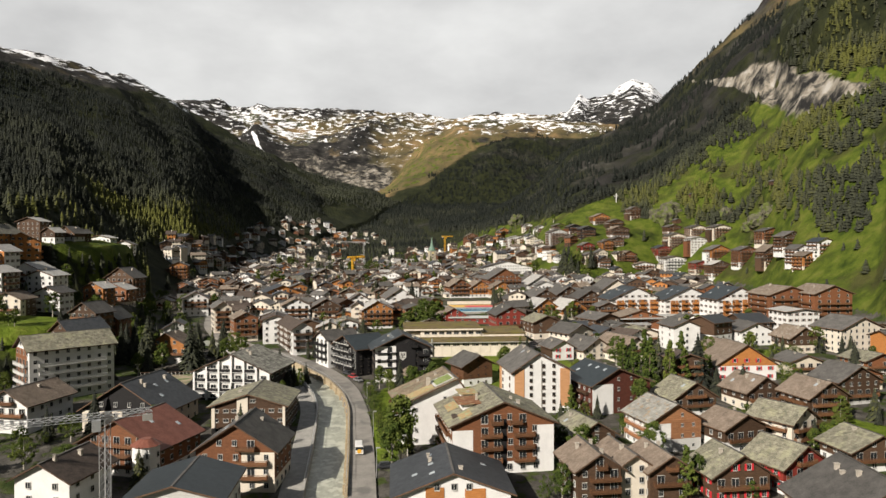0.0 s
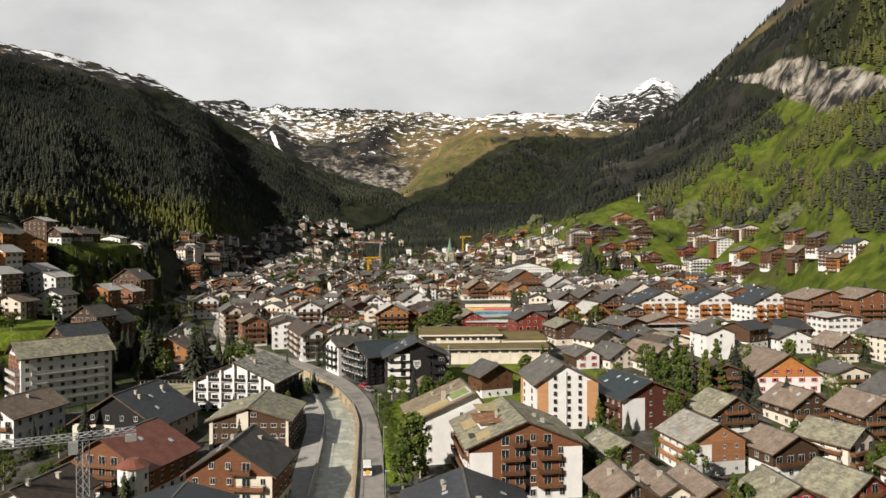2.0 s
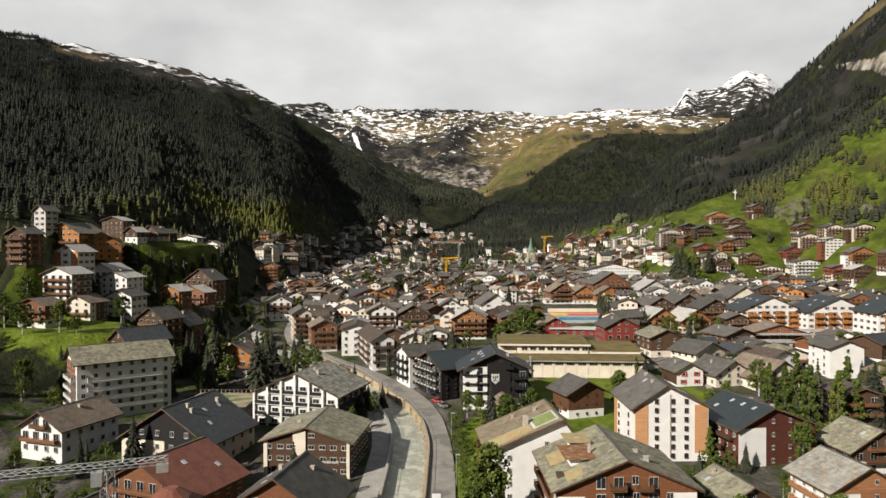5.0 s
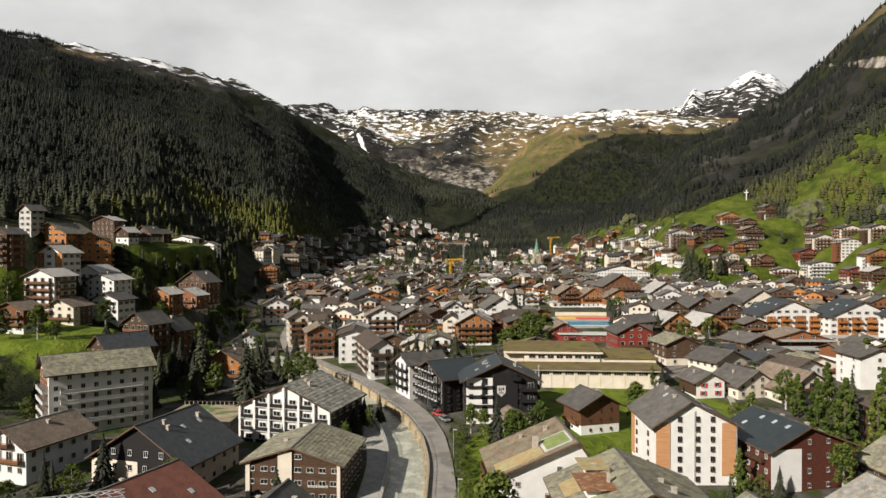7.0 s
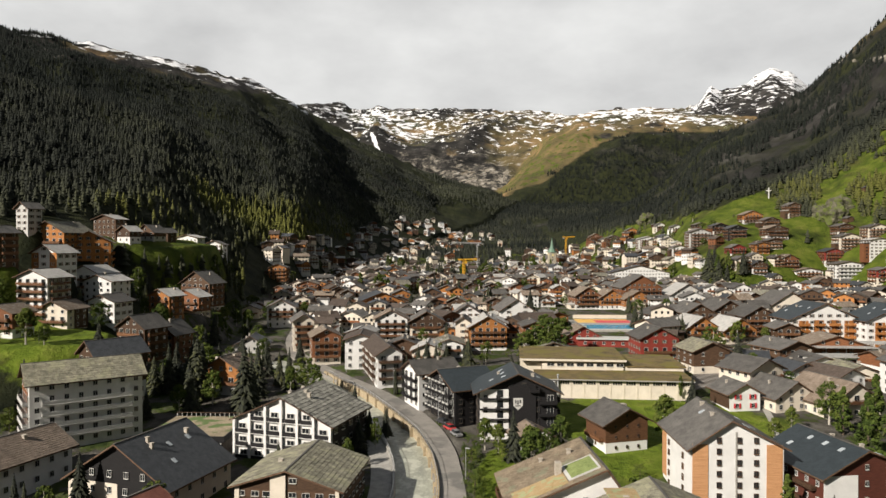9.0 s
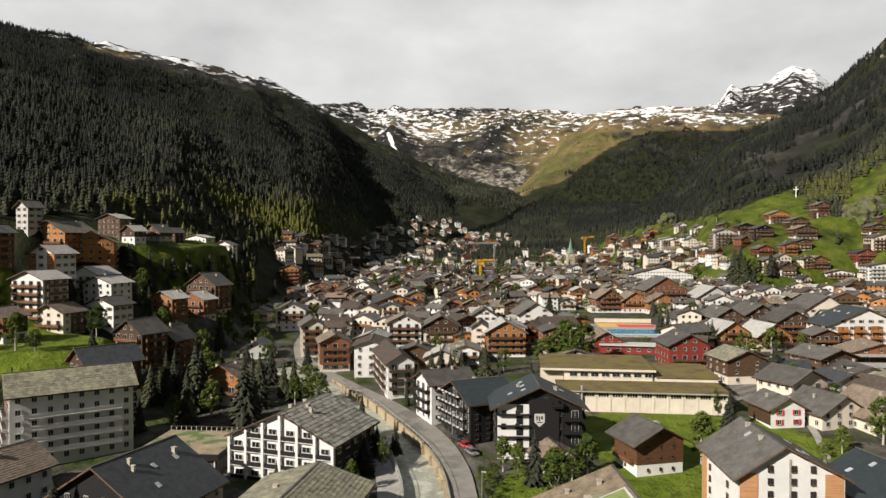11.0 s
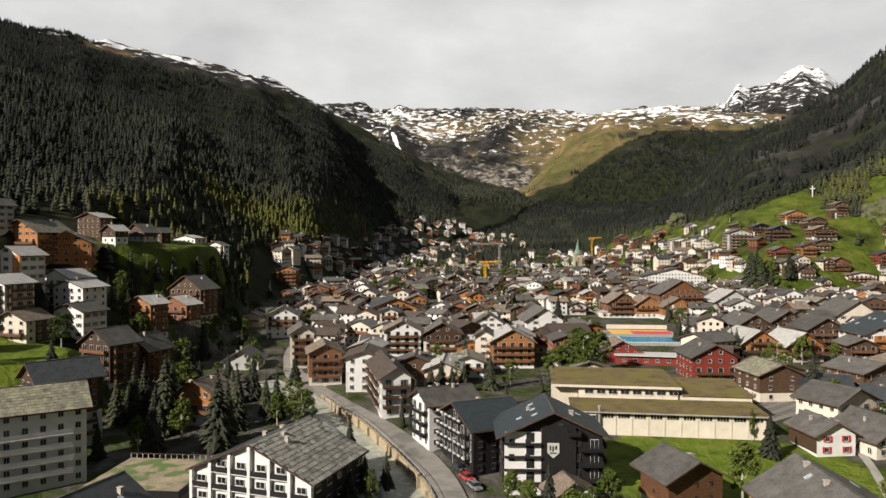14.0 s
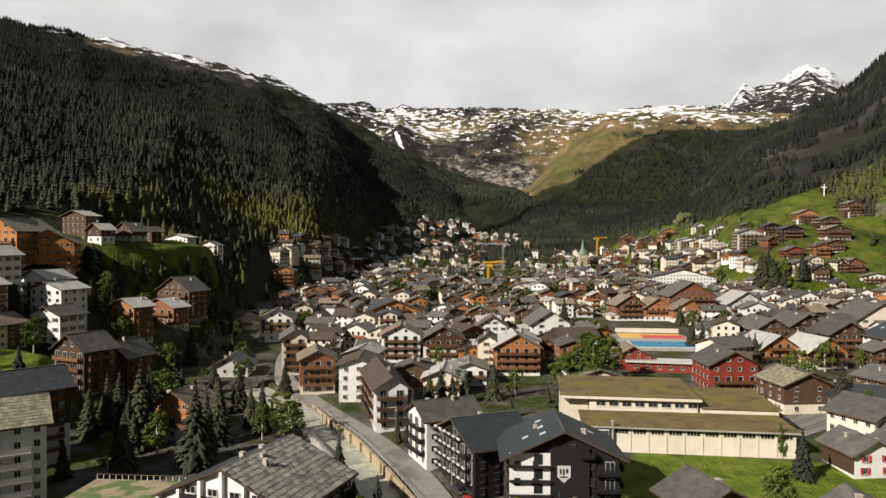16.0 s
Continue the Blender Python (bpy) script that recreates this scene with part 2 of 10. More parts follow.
LEFT_FOOT = ((-180, -60, -44, -36, -32, -29, -27, -25.5, -24, -23, -22.2, -20.8, -19, -17, -14, -10, -6, -2, 1), (170, 170, 180, 215, 230, 250, 285, 345, 380, 405, 425, 460, 505, 550, 780, 1080, 1400, 1800, 2300))
LEFT_CREST = ((-180, -60, -44, -39.7, -36.9, -33.5, -29.9, -26, -21.9, -19.3, -17.4, -15, -12.3, -8.7, -5.9, -1.8, 1),
              (1500, 1500, 1500, 1500, 1550, 1600, 1700, 1800, 2000, 2150, 2250, 2350, 2450, 2600, 2700, 2850, 2900),
              (15, 15, 15.2, 15.07, 14.7, 14.3, 13.7, 13.4, 12.7, 11.8, 10.9, 9.5, 8.2, 6.3, 4.9, 3.7, 2.5))
RIGHT_FOOT = ((0, 3, 5, 8, 14, 17, 20, 23, 25, 28, 31, 34, 44, 60, 180), (2300, 1500, 1050, 760, 640, 612, 640, 678, 668, 625, 570, 480, 380, 330, 330))
RIGHT_CREST = ((2, 5, 7.3, 10.7, 12.6, 13.5, 15.2, 17.3, 19.2, 21.5, 22.9, 24.3, 26, 27.3, 28.8, 32, 36, 44, 60, 180),
               (2500, 2300, 2100, 1950, 1900, 1900, 1900, 1880, 1850, 1800, 1760, 1720, 1680, 1650, 1620, 1560, 1500, 1450, 1400, 1400),
               (1.2, 1.5, 1.9, 3.2, 4.6, 6.2, 7.9, 8.5, 9.2, 10.5, 11.8, 13.2, 14.8, 16, 17.2, 19.5, 21.5, 23, 22, 20))
HILL_FOOT = ((-6, 0, 20), (2300, 2250, 2300))
HILL_CREST = ((-6, -3, -1.5, -0.3, 0.9, 2.8, 5.35, 7.4, 10.2, 14.2, 18.6, 21, 24), (3000, 3000, 3000, 3050, 3100, 3150, 3250, 3300, 3300, 3300, 3300, 3300, 3300),
              (1, 2.4, 3.4, 4.4, 6.2, 8.2, 10.0, 10.2, 10.35, 9.75, 9.2, 8, 6))
BACK_FOOT = ((-30, 30), (2700, 2700))
BACK_CREST = ((-40, -17.4, -15, -12.7, -11.5, -10.7, -9.8, -8.6, -4.1, 0.5, 3.2, 5.5, 9.4, 12.2, 14.4, 15.2, 16.1, 17.7, 18.6, 19.4, 20.2, 20.9, 21.8, 22.6, 26, 40),
              (4200, 4200, 4200, 4200, 4200, 4200, 4200, 4200, 4250, 4250, 4200, 4200, 4250, 4300, 4350, 4400, 4450, 4550, 4600, 4600, 4600, 4600, 4600, 4600, 4600, 4600),
              (11, 11.1, 10.8, 10.6, 10.7, 11.0, 10.7, 10.55, 10.4, 10.4, 10.3, 10.1, 10.35, 10.5, 10.6, 11.7, 11.1, 11.6, 12.2, 12.75, 12.4, 12.2, 11.2, 10.7, 9.5, 9))


# meadow terraces of the near slope: middle, half widths, height
TERRACES = ((-183, 450, 18, 50, 51.5), (-212, 478, 26, 34, 55), (-150, 290, 24, 24, 22.5), (-199, 381, 14, 14, 46), (-213, 366, 7, 7, 60), (-178, 333, 8, 7, 42.5), (-190, 431, 9, 9, 54.5), (-202, 412, 11, 8, 57),
            (-189, 408, 8, 8, 54), (-146, 380, 12, 34, 22), (-190, 318, 8, 8, 45), (-185, 503, 7, 7, 47), (-162, 343, 7, 6, 29.5), (-153, 330, 7, 7, 22.6), (-172, 318, 7, 7, 28), (-172, 351, 7, 6, 31.5), (-126, 304, 8, 8, 14))


def terrain(x, y, rough=True):
    """Height of the ground, and which slope it belongs to: 0 floor, 1 left, 2 right, 3 hill, 4 back range."""
    x, y = np.asarray(x, float), np.asarray(y, float)
    dx, dy = x - ORIGIN[0], y - ORIGIN[1]
    d, az = np.hypot(dx, dy), np.degrees(np.arctan2(dx, dy))
    base = floor_z(y)
    # the valley also runs on behind
    layers = [base,
              slope(az, d, LEFT_FOOT, LEFT_CREST, 1.12, base),
              slope(az, d, RIGHT_FOOT, RIGHT_CREST, 0.75, base, ((0, 0.05, 0.18, 0.385, 0.405, 0.43, 0.455, 1), (0, 0.042, 0.185, 0.42, 0.49, 0.505, 0.57, 1))),
              slope(az, d, HILL_FOOT, HILL_CREST, 0.85, base),
              slope(az, d, BACK_FOOT, BACK_CREST, 0.9, base)]
    layers[1] = np.where(az > 1, -50, layers[1])
    layers[2] = np.where(az < 0, -50, layers[2])
    layers[3] = np.where((az < -6) | (az > 24), -50, layers[3])
    layers[4] = np.where(np.abs(az) > 32, -50, layers[4])
    stack = np.stack(layers)
    which, z = stack.argmax(0), stack.max(0)
    # spurs and gullies of the shaded side
    gully = value_noise(az / 3.4 + d / 900, d / 1500 + 3.0) + 0.5 * value_noise(az / 1.3 + d / 700, d / 500)
    z = z + np.where(which == 1, gully * 13 * np.clip((d - 520) / 500, 0, 1) * np.clip((np.interp(az, LEFT_CREST[0], LEFT_CREST[1]) - d) / 500, 0, 1), 0)
    for cx, cy, rx, ry, top in TERRACES:
        share = np.clip(1.9 - 1.35 * np.hypot((x - cx) / rx, (y - cy) / ry), 0, 1)
        z = z + (top + 0.02 * (cx - x) - z) * share * share * (3 - 2 * share)
    if rough:
        lift = np.clip((z - base) / 60, 0, 1)
        big = (fbm(x / 260, y / 260, 4, True) - 0.9) * 16 * np.clip((d - 500) / 900, 0, 1)
        small = fbm(x / 45, y / 45, 4) * (1.2 + 5 * np.clip((d - 400) / 1500, 0, 1))
        z = z + lift * (big * 0.8 + small)
        el = np.degrees(np.arctan2(z - 54, d))
        crag = np.clip(1.3 - np.abs(el - np.interp(az, (24, 29.7, 33, 41), (12.4, 12.1, 11.0, 11.2))) / 2.6, 0, 1) * np.clip((az - 25) / 4, 0, 1) * (which == 2)
        z = z + crag * (fbm(x / 30, y / 30, 5, True) - 0.6) * 9
        z = z + np.where(which == 4, (fbm(x / 420, y / 420, 6, True) - 0.8) * 34, 0) * np.clip((d - 2800) / 600, 0, 1) * np.interp(az, (12, 15), (1, 0.45))
    return z, which


def ground_z(x, y):
    return float(terrain(np.array([x]), np.array([y]))[0][0])

def ground_material():
    m = bpy.data.materials.new("valley_ground")
    m.use_nodes = True
    n, k = m.node_tree.nodes, m.node_tree.links
    b = n["Principled BSDF"]
    b.inputs["Roughness"].default_value = 0.95
    b.inputs["Specular IOR Level"].default_value = 0.1
    geo = n.new("ShaderNodeNewGeometry")

    def noise_at(size, detail=6, stretch=None):
        t = n.new("ShaderNodeTexNoise")
        t.inputs["Scale"].default_value, t.inputs["Detail"].default_value, t.inputs["Roughness"].default_value = 1 / size, detail, 0.65
        if stretch:
            mp = n.new("ShaderNodeMapping")
            mp.inputs["Scale"].default_value = stretch
            k.new(geo.outputs["Position"], mp.inputs["Vector"])
            k.new(mp.outputs["Vector"], t.inputs["Vector"])
        else:
            k.new(geo.outputs["Position"], t.inputs["Vector"])
        return t.outputs["Fac"]

    def ramp(fac, *stops):
        r = n.new("ShaderNodeValToRGB")
        while len(r.color_ramp.elements) < len(stops):
            r.color_ramp.elements.new(0.5)
        for e, (p, c) in zip(r.color_ramp.elements, stops):
            e.position, e.color = p, (*c, 1)
        k.new(fac, r.inputs["Fac"])
        return r.outputs["Color"]

    def mix(fac, a, c):
        x = n.new("ShaderNodeMix")
        x.data_type = "RGBA"
        k.new(fac, x.inputs["Factor"])
        k.new(a, x.inputs["A"])
        k.new(c, x.inputs["B"])
        return x.outputs["Result"]

    def cover(name, size, soft=0.08, detail=8, weight=0.6, stretch=None):
        """A land cover's share, broken up by noise at its edge."""
        a = n.new("ShaderNodeAttribute")
        a.attribute_name = name
        c = n.new("ShaderNodeMath")
        c.operation = "MULTIPLY_ADD"
        k.new(noise_at(size, detail, stretch), c.inputs[0])
        c.inputs[1].default_value = weight * 2
        k.new(a.outputs["Fac"], c.inputs[2])
        r = n.new("ShaderNodeMapRange")
        r.inputs["From Min"].default_value, r.inputs["From Max"].default_value = 0.5 + weight - soft, 0.5 + weight + soft
        k.new(c.outputs["Value"], r.inputs["Value"])
        return r.outputs["Result"]

    town = ramp(noise_at(9), (0.36, (0.028, 0.044, 0.012)), (0.46, (0.055, 0.072, 0.020)), (0.49, (0.066, 0.062, 0.054)), (0.66, (0.125, 0.118, 0.104)))
    wood = ramp(noise_at(22), (0.35, (0.010, 0.013, 0.007)), (0.65, (0.028, 0.032, 0.013)))
    grass = ramp(noise_at(14), (0.32, (0.028, 0.047, 0.007)), (0.52, (0.078, 0.105, 0.014)), (0.70, (0.13, 0.138, 0.030)))
    alp = ramp(noise_at(240, 8), (0.36, (0.058, 0.054, 0.028)), (0.52, (0.135, 0.105, 0.050)), (0.66, (0.26, 0.17, 0.085)))
    rock = ramp(noise_at(20, 15, (1.0, 1.0, 0.5)), (0.40, (0.020, 0.020, 0.020)), (0.47, (0.10, 0.094, 0.082)), (0.54, (0.24, 0.215, 0.175)), (0.64, (0.36, 0.345, 0.315)))
    crag = ramp(noise_at(70, 14), (0.36, (0.010, 0.010, 0.010)), (0.50, (0.024, 0.023, 0.022)), (0.62, (0.055, 0.053, 0.048)), (0.76, (0.13, 0.126, 0.118)))
    snow = ramp(noise_at(60), (0.3, (0.78, 0.80, 0.84)), (0.7, (0.88, 0.89, 0.91)))
    c = town
    c = mix(cover("wood", 30), c, wood)
    c = mix(cover("alp", 200), c, alp)
    rough_grass = ramp(noise_at(45, 8), (0.40, (0.022, 0.032, 0.007)), (0.60, (0.062, 0.064, 0.020)))
    tufts = n.new("ShaderNodeMapRange")
    tufts.inputs["From Min"].default_value, tufts.inputs["From Max"].default_value = 0.50, 0.62
    k.new(noise_at(55, 9), tufts.inputs["Value"])
    c = mix(cover("grass", 26, 0.05), c, mix(tufts.outputs["Result"], grass, rough_grass))
    lawn = ramp(noise_at(6), (0.30, (0.060, 0.095, 0.010)), (0.52, (0.115, 0.160, 0.018)), (0.72, (0.165, 0.195, 0.035)))
    c = mix(cover("lawn", 9, 0.06), c, lawn)
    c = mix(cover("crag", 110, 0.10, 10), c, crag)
    c = mix(cover("rock", 60, 0.07, 10), c, rock)
    c = mix(cover("snow", 38, 0.03, 10, 0.8, (1.0, 0.45, 2.2)), c, snow)
    k.new(c, b.inputs["Base Color"])
    bp = n.new("ShaderNodeBump")
    bp.inputs["Strength"].default_value, bp.inputs["Distance"].default_value = 0.9, 4.0
    k.new(noise_at(12, 8), bp.inputs["Height"])
    k.new(bp.outputs["Normal"], b.inputs["Normal"])
    return m


RIVER = ((-13, -150), (-13.5, 100), (-15, 150), (-16.4, 181), (-18.6, 220), (-21.6, 236), (-27.5, 253), (-36.5, 268.5), (-48, 287), (-59.5, 302), (-73, 322), (-95, 345))
ROAD = ((2, -150), (-4.5, 100), (-7, 151), (-8.2, 180), (-9.8, 206), (-11.6, 222), (-15, 242), (-20, 258), (-27.5, 273), (-37.5, 287), (-47.5, 300), (-58, 313), (-71, 330), (-86, 352), (-98, 385), (-106, 420), (-104, 470), (-90, 540))


def along(line, step=3.0):
    """Evenly spaced points with their sideways unit vectors, on a rounded line."""
    pts = np.array(line, float)
    s = np.concatenate([[0], np.cumsum(np.hypot(*np.diff(pts, axis=0).T))])
    q = np.arange(0, s[-1], step)
    x, y = np.interp(q, s, pts[:, 0]), np.interp(q, s, pts[:, 1])
    for _ in range(3):
        x[1:-1], y[1:-1] = (x[:-2] + 2 * x[1:-1] + x[2:]) / 4, (y[:-2] + 2 * y[1:-1] + y[2:]) / 4
    tx, ty = np.gradient(x), np.gradient(y)
    ln = np.hypot(tx, ty)
    return x, y, ty / ln, -tx / ln


def distance_to(line, x, y):
    px, py, *_ = along(line, 4.0)
    near = (y < 700) & (np.abs(x) < 200)
    out = np.full(x.shape, 999.0)
    out[near] = np.sqrt(((x[near][:, None] - px) ** 2 + (y[near][:, None] - py) ** 2).min(1))
    return out


def build_ground():
    az = np.concatenate([np.arange(-180, -44, 4.0), np.arange(-44, 44, 0.145), np.arange(44, 180, 4.0)])
    r = np.concatenate([[6, 14], np.geomspace(24, 4850, 560)])
    A, R = np.meshgrid(np.radians(az), r)
    x, y = (ORIGIN[0] + R * np.sin(A)).ravel(), (ORIGIN[1] + R * np.cos(A)).ravel()
    z, which = terrain(x, y)
    lift = z - floor_z(y)
    z = z - np.clip((6.8 - distance_to(RIVER, x, y)) / 1.6, 0, 1) * 2.5
    z = z - np.clip((5.2 - distance_to(ROAD, x, y)) / 2.0, 0, 1) * 0.7
    na, nr = len(az), len(r)
    i = np.arange(nr - 1)[:, None] * na + np.arange(na)[None, :]
    j = np.roll(i, -1, axis=1)
    quads = np.stack([i, i + na, j + na, j], -1).reshape(-1, 4)[:, ::-1]
    me = bpy.data.meshes.new("ground")
    me.from_pydata(np.column_stack([x, y, z]).tolist(), [], quads.tolist())
    d = np.hypot(x - ORIGIN[0], y - ORIGIN[1])
    azd = np.degrees(np.arctan2(x - ORIGIN[0], y - ORIGIN[1]))
    n1 = fbm(x / 160, y / 160, 5)
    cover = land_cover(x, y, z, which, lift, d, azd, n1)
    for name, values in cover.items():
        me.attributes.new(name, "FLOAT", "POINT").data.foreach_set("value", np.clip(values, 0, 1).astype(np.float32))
    me.polygons.foreach_set("use_smooth", np.ones(len(me.polygons), bool))
    me.materials.append(ground_material())
    ob = new("ground", me)
    tagged(ob, "valley floor and mountainsides of meadow, forest floor, rock and snow", "terrain", kind="structure")
    return ob


# lower edge of the right slope's cloud shade, which is put into the colours
CLOUD_SHADE_EDGE = ((5, 12, 15, 18.2, 22, 26, 28, 30, 31, 34), (0.7, 1.6, 2.4, 3.4, 5.2, 8.0, 9.4, 11, 13.2, 40))


def cliff_band(az, el, half=1.0):
    """Share of the pale cliff over the meadows, 1 inside and 0 well outside."""
    mid = np.interp(az, (24, 29.7, 33, 36, 39, 41), (12.4, 12.1, 11.0, 11.0, 11.2, 11.2))
    wide = np.interp(az, (25, 28, 29.7, 32, 34, 36, 37.5, 38.5), (0.05, 0.5, 1.4, 2.0, 1.7, 1.0, 0.5, 0.03)) * half
    return np.clip(1.15 - np.abs(el - mid) / wide * 0.75, 0, 1)


def land_cover(x, y, z, which, lift, d, azd, n1):
    zero = np.zeros_like(z)
    el = np.degrees(np.arctan2(z - 54, d))
    sunny = np.clip((np.interp(azd, *CLOUD_SHADE_EDGE) - el) / 0.8 + 0.5, 0, 1)
    wood = np.where((which == 1) & (lift > 40), 1.0, 0.0)
    wood = np.where((which == 2) & ((lift > 20) | (d > 1000)), 1.0, wood)
    # forest floor laid below the hill's cloud shade edge, standing in for that shade
    wood = np.where((which == 3), np.clip(1.2 - (el - np.interp(azd, *HILL_SHADE_EDGE)) / 0.8, 0, 1), wood)
    wood = np.where((which == 1) & (lift <= 40) & (lift > 4), 0.85, wood)
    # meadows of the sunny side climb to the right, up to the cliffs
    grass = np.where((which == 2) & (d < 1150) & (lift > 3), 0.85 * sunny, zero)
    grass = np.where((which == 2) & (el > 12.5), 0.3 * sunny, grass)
    grass = np.where((which == 0) & (y > 1050), 0.45, grass)
    wood = np.where((which == 0) & (y > 1050), np.where(y > 1700, 1.0, 0.75), wood)
    grass = np.where((which == 0) & (y > 1700), 0.25, grass)
    for cx, cy, rx, ry in ((-184, 442, 24, 46), (-150, 290, 26, 26), (-178, 307, 12, 14), (46, 266, 34, 22), (130, 191, 14, 11), (150, 285, 14, 12), (24, 222, 12, 10), (62, 236, 10, 8), (172, 770, 14, 60), (-62, 262, 10, 12), (0, 232, 5, 12), (-2, 200, 4, 26)):
        grass = np.maximum(grass, np.clip(1.5 - np.hypot((x - cx) / rx, (y - cy) / ry), 0, 1))
    lawn = zero
    for cx, cy, rx, ry in ((40, 270, 30, 19), (46, 250, 26, 12), (130, 191, 14, 11), (150, 285, 15, 13), (30, 238, 8, 9), (62, 240, 8, 10), (-1, 226, 5, 16), (-2, 200, 4, 26), (-150, 290, 24, 24)):
        lawn = np.maximum(lawn, np.clip(1.6 - np.hypot((x - cx) / rx, (y - cy) / ry), 0, 1))
    grass = np.where(which == 3, 0.46 * np.clip((el - np.interp(azd, *HILL_SHADE_EDGE)) / 0.6, 0, 1) * np.interp(el, (8.2, 9.8), (1, 0.3)), grass)
    alp = np.where(which == 3, 0.75 * np.clip((el - np.interp(azd, *HILL_SHADE_EDGE)) / 0.8 + 0.3, 0, 1), zero)
    alp = np.where((which == 3) & (el > 8.9), 0.8, alp)
    alp = np.where(which == 4, np.interp(azd, (-12, -5, 0, 6, 14), (0.45, 0.62, 0.85, 0.85, 0.5)), alp)
    alp = np.where((which == 1) & (el > np.interp(azd, (-40, -30, -20), (13.2, 12.4, 11.3))), 0.52, alp)
    alp = np.where((which == 2) & (azd > 18) & (el > np.interp(azd, (18, 22, 28, 36), (8.8, 11, 15.5, 19))), 0.55, alp)
    hollow = fbm(x / 420, y / 420, 5, True) - 0.55 + 0.5 * (fbm(x / 130 + 5, y / 190, 4, True) - 0.5)
    crag = np.where(which == 4, np.interp(el, (3, 6, 8, 9.5, 12), (0.95, 0.80, 0.52, 0.45, 0.6)) + np.interp(azd, (-8, -2, 0, 6, 12), (0.12, 0.0, -0.16, -0.2, -0.05)) + 0.20 * hollow, zero)
    crag = np.where((which == 4) & (azd > 14), 0.95, crag)
    # dark rock, its share raised above the edge to paint the cloud shade
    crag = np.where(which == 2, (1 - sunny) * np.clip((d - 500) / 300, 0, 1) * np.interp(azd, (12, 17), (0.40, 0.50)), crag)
    crag = np.where((which == 3) & (azd > 6.5), 0.42, crag)
    crag = np.where((which == 1) & (azd > -13) & (el > 4), 0.4, crag)
    crag = np.where((which == 1) & (alp > 0.5), 0.62, crag)
    rock = np.where(which == 2, cliff_band(azd, el), zero)
    rock = np.where((which == 4) & (el < 7.5), np.interp(el, (5, 7.5), (0.52, 0.38)), rock)
    snow = np.where(which == 4, np.interp(el, (5.5, 7.5, 9, 10.2, 13), (0.06, 0.33, 0.41, 0.47, 0.52)) + np.interp(azd, (-14, -9, -4, 2), (-0.02, -0.03, -0.05, 0.02)) - 0.07 * hollow, zero)
    # steep snow gully beside the cliffs
    snow = np.where((which == 4) & (np.abs(azd + 10.6 - 0.35 * (7.0 - el)) < 0.16 + 0.22 * np.clip(7.4 - el, 0, 1)) & (el > 6.2) & (el < 8.6), 0.8, snow)
    snow = np.where((which == 4) & (azd > 13), np.interp(el, (8.5, 9.6, 12), (0.34, 0.42, 0.50)) - 0.12 * hollow, snow)
    snow = np.where((which == 1) & (azd < -16), np.clip((el - np.interp(azd, (-40, -30, -20, -16), (14.2, 12.6, 11.0, 9.4))) * 0.6, 0, 0.46), snow)
    snow = np.where((which == 3) & (el > 7.9), np.interp(el, (8.3, 9.1, 9.7, 10.3), (0.22, 0.42, 0.50, 0.54)) - 0.06 * hollow, snow)
    return {"wood": wood, "grass": grass, "lawn": lawn, "alp": alp, "crag": crag, "rock": rock, "snow": snow}


# upper edge of the hill's cloud shade, drawn as the edge of dark forest
HILL_SHADE_EDGE = ((-2, -0.3, 2.5, 4.7, 6.8, 8.7, 10.2, 15.3), (2.6, 3.4, 4.4, 6.0, 7.1, 7.8, 8.2, 7.9))
build_ground()


def strip(name, line, offset, half, z_off, thick, material, label, category, step=3.0, lo=None, hi=None):
    """A ribbon with thickness that follows a line at the valley floor's height."""
    x, y, sx, sy = along(line, step)
    keep = np.ones(len(x), bool)
    if lo is not None:
        keep &= (y > lo) & (y < hi)
    x, y, sx, sy = x[keep], y[keep], sx[keep], sy[keep]
    z = terrain(x, y, False)[0] + z_off
    bm = bmesh.new()
    rows = []
    for X, Y, Z, a, c in zip(x, y, z, sx, sy):
        rows.append([bm.verts.new((X + a * (offset + e * half), Y + c * (offset + e * half), Z - dz)) for e, dz in ((-1, 0), (1, 0), (1, thick), (-1, thick))])
    for p, q in zip(rows, rows[1:]):
        for i in range(4):
            bm.faces.new((p[i], p[(i + 1) % 4], q[(i + 1) % 4], q[i]))
    bm.faces.new(rows[0]), bm.faces.new(rows[-1][::-1])
    bmesh.ops.recalc_face_normals(bm, faces=bm.faces)
    me = bpy.data.meshes.new(name)
    bm.to_mesh(me)
    bm.free()
    me.materials.append(material)
    return tagged(new(name, me), label, category, kind="structure")


def finish_mesh(name, bm, material):
    me = bpy.data.meshes.new(name)
    bmesh.ops.recalc_face_normals(bm, faces=bm.faces)
    bm.to_mesh(me)
    bm.free()
    me.materials.append(material)
    return me


def box(bm, x0, x1, y0, y1, z0, z1, mat=0):
    v = [bm.verts.new(p) for p in ((x0, y0, z0), (x1, y0, z0), (x1, y1, z0), (x0, y1, z0), (x0, y0, z1), (x1, y0, z1), (x1, y1, z1), (x0, y1, z1))]
    for f in ((0, 3, 2, 1), (4, 5, 6, 7), (0, 1, 5, 4), (1, 2, 6, 5), (2, 3, 7, 6), (3, 0, 4, 7)):
        bm.faces.new([v[i] for i in f]).material_index = mat

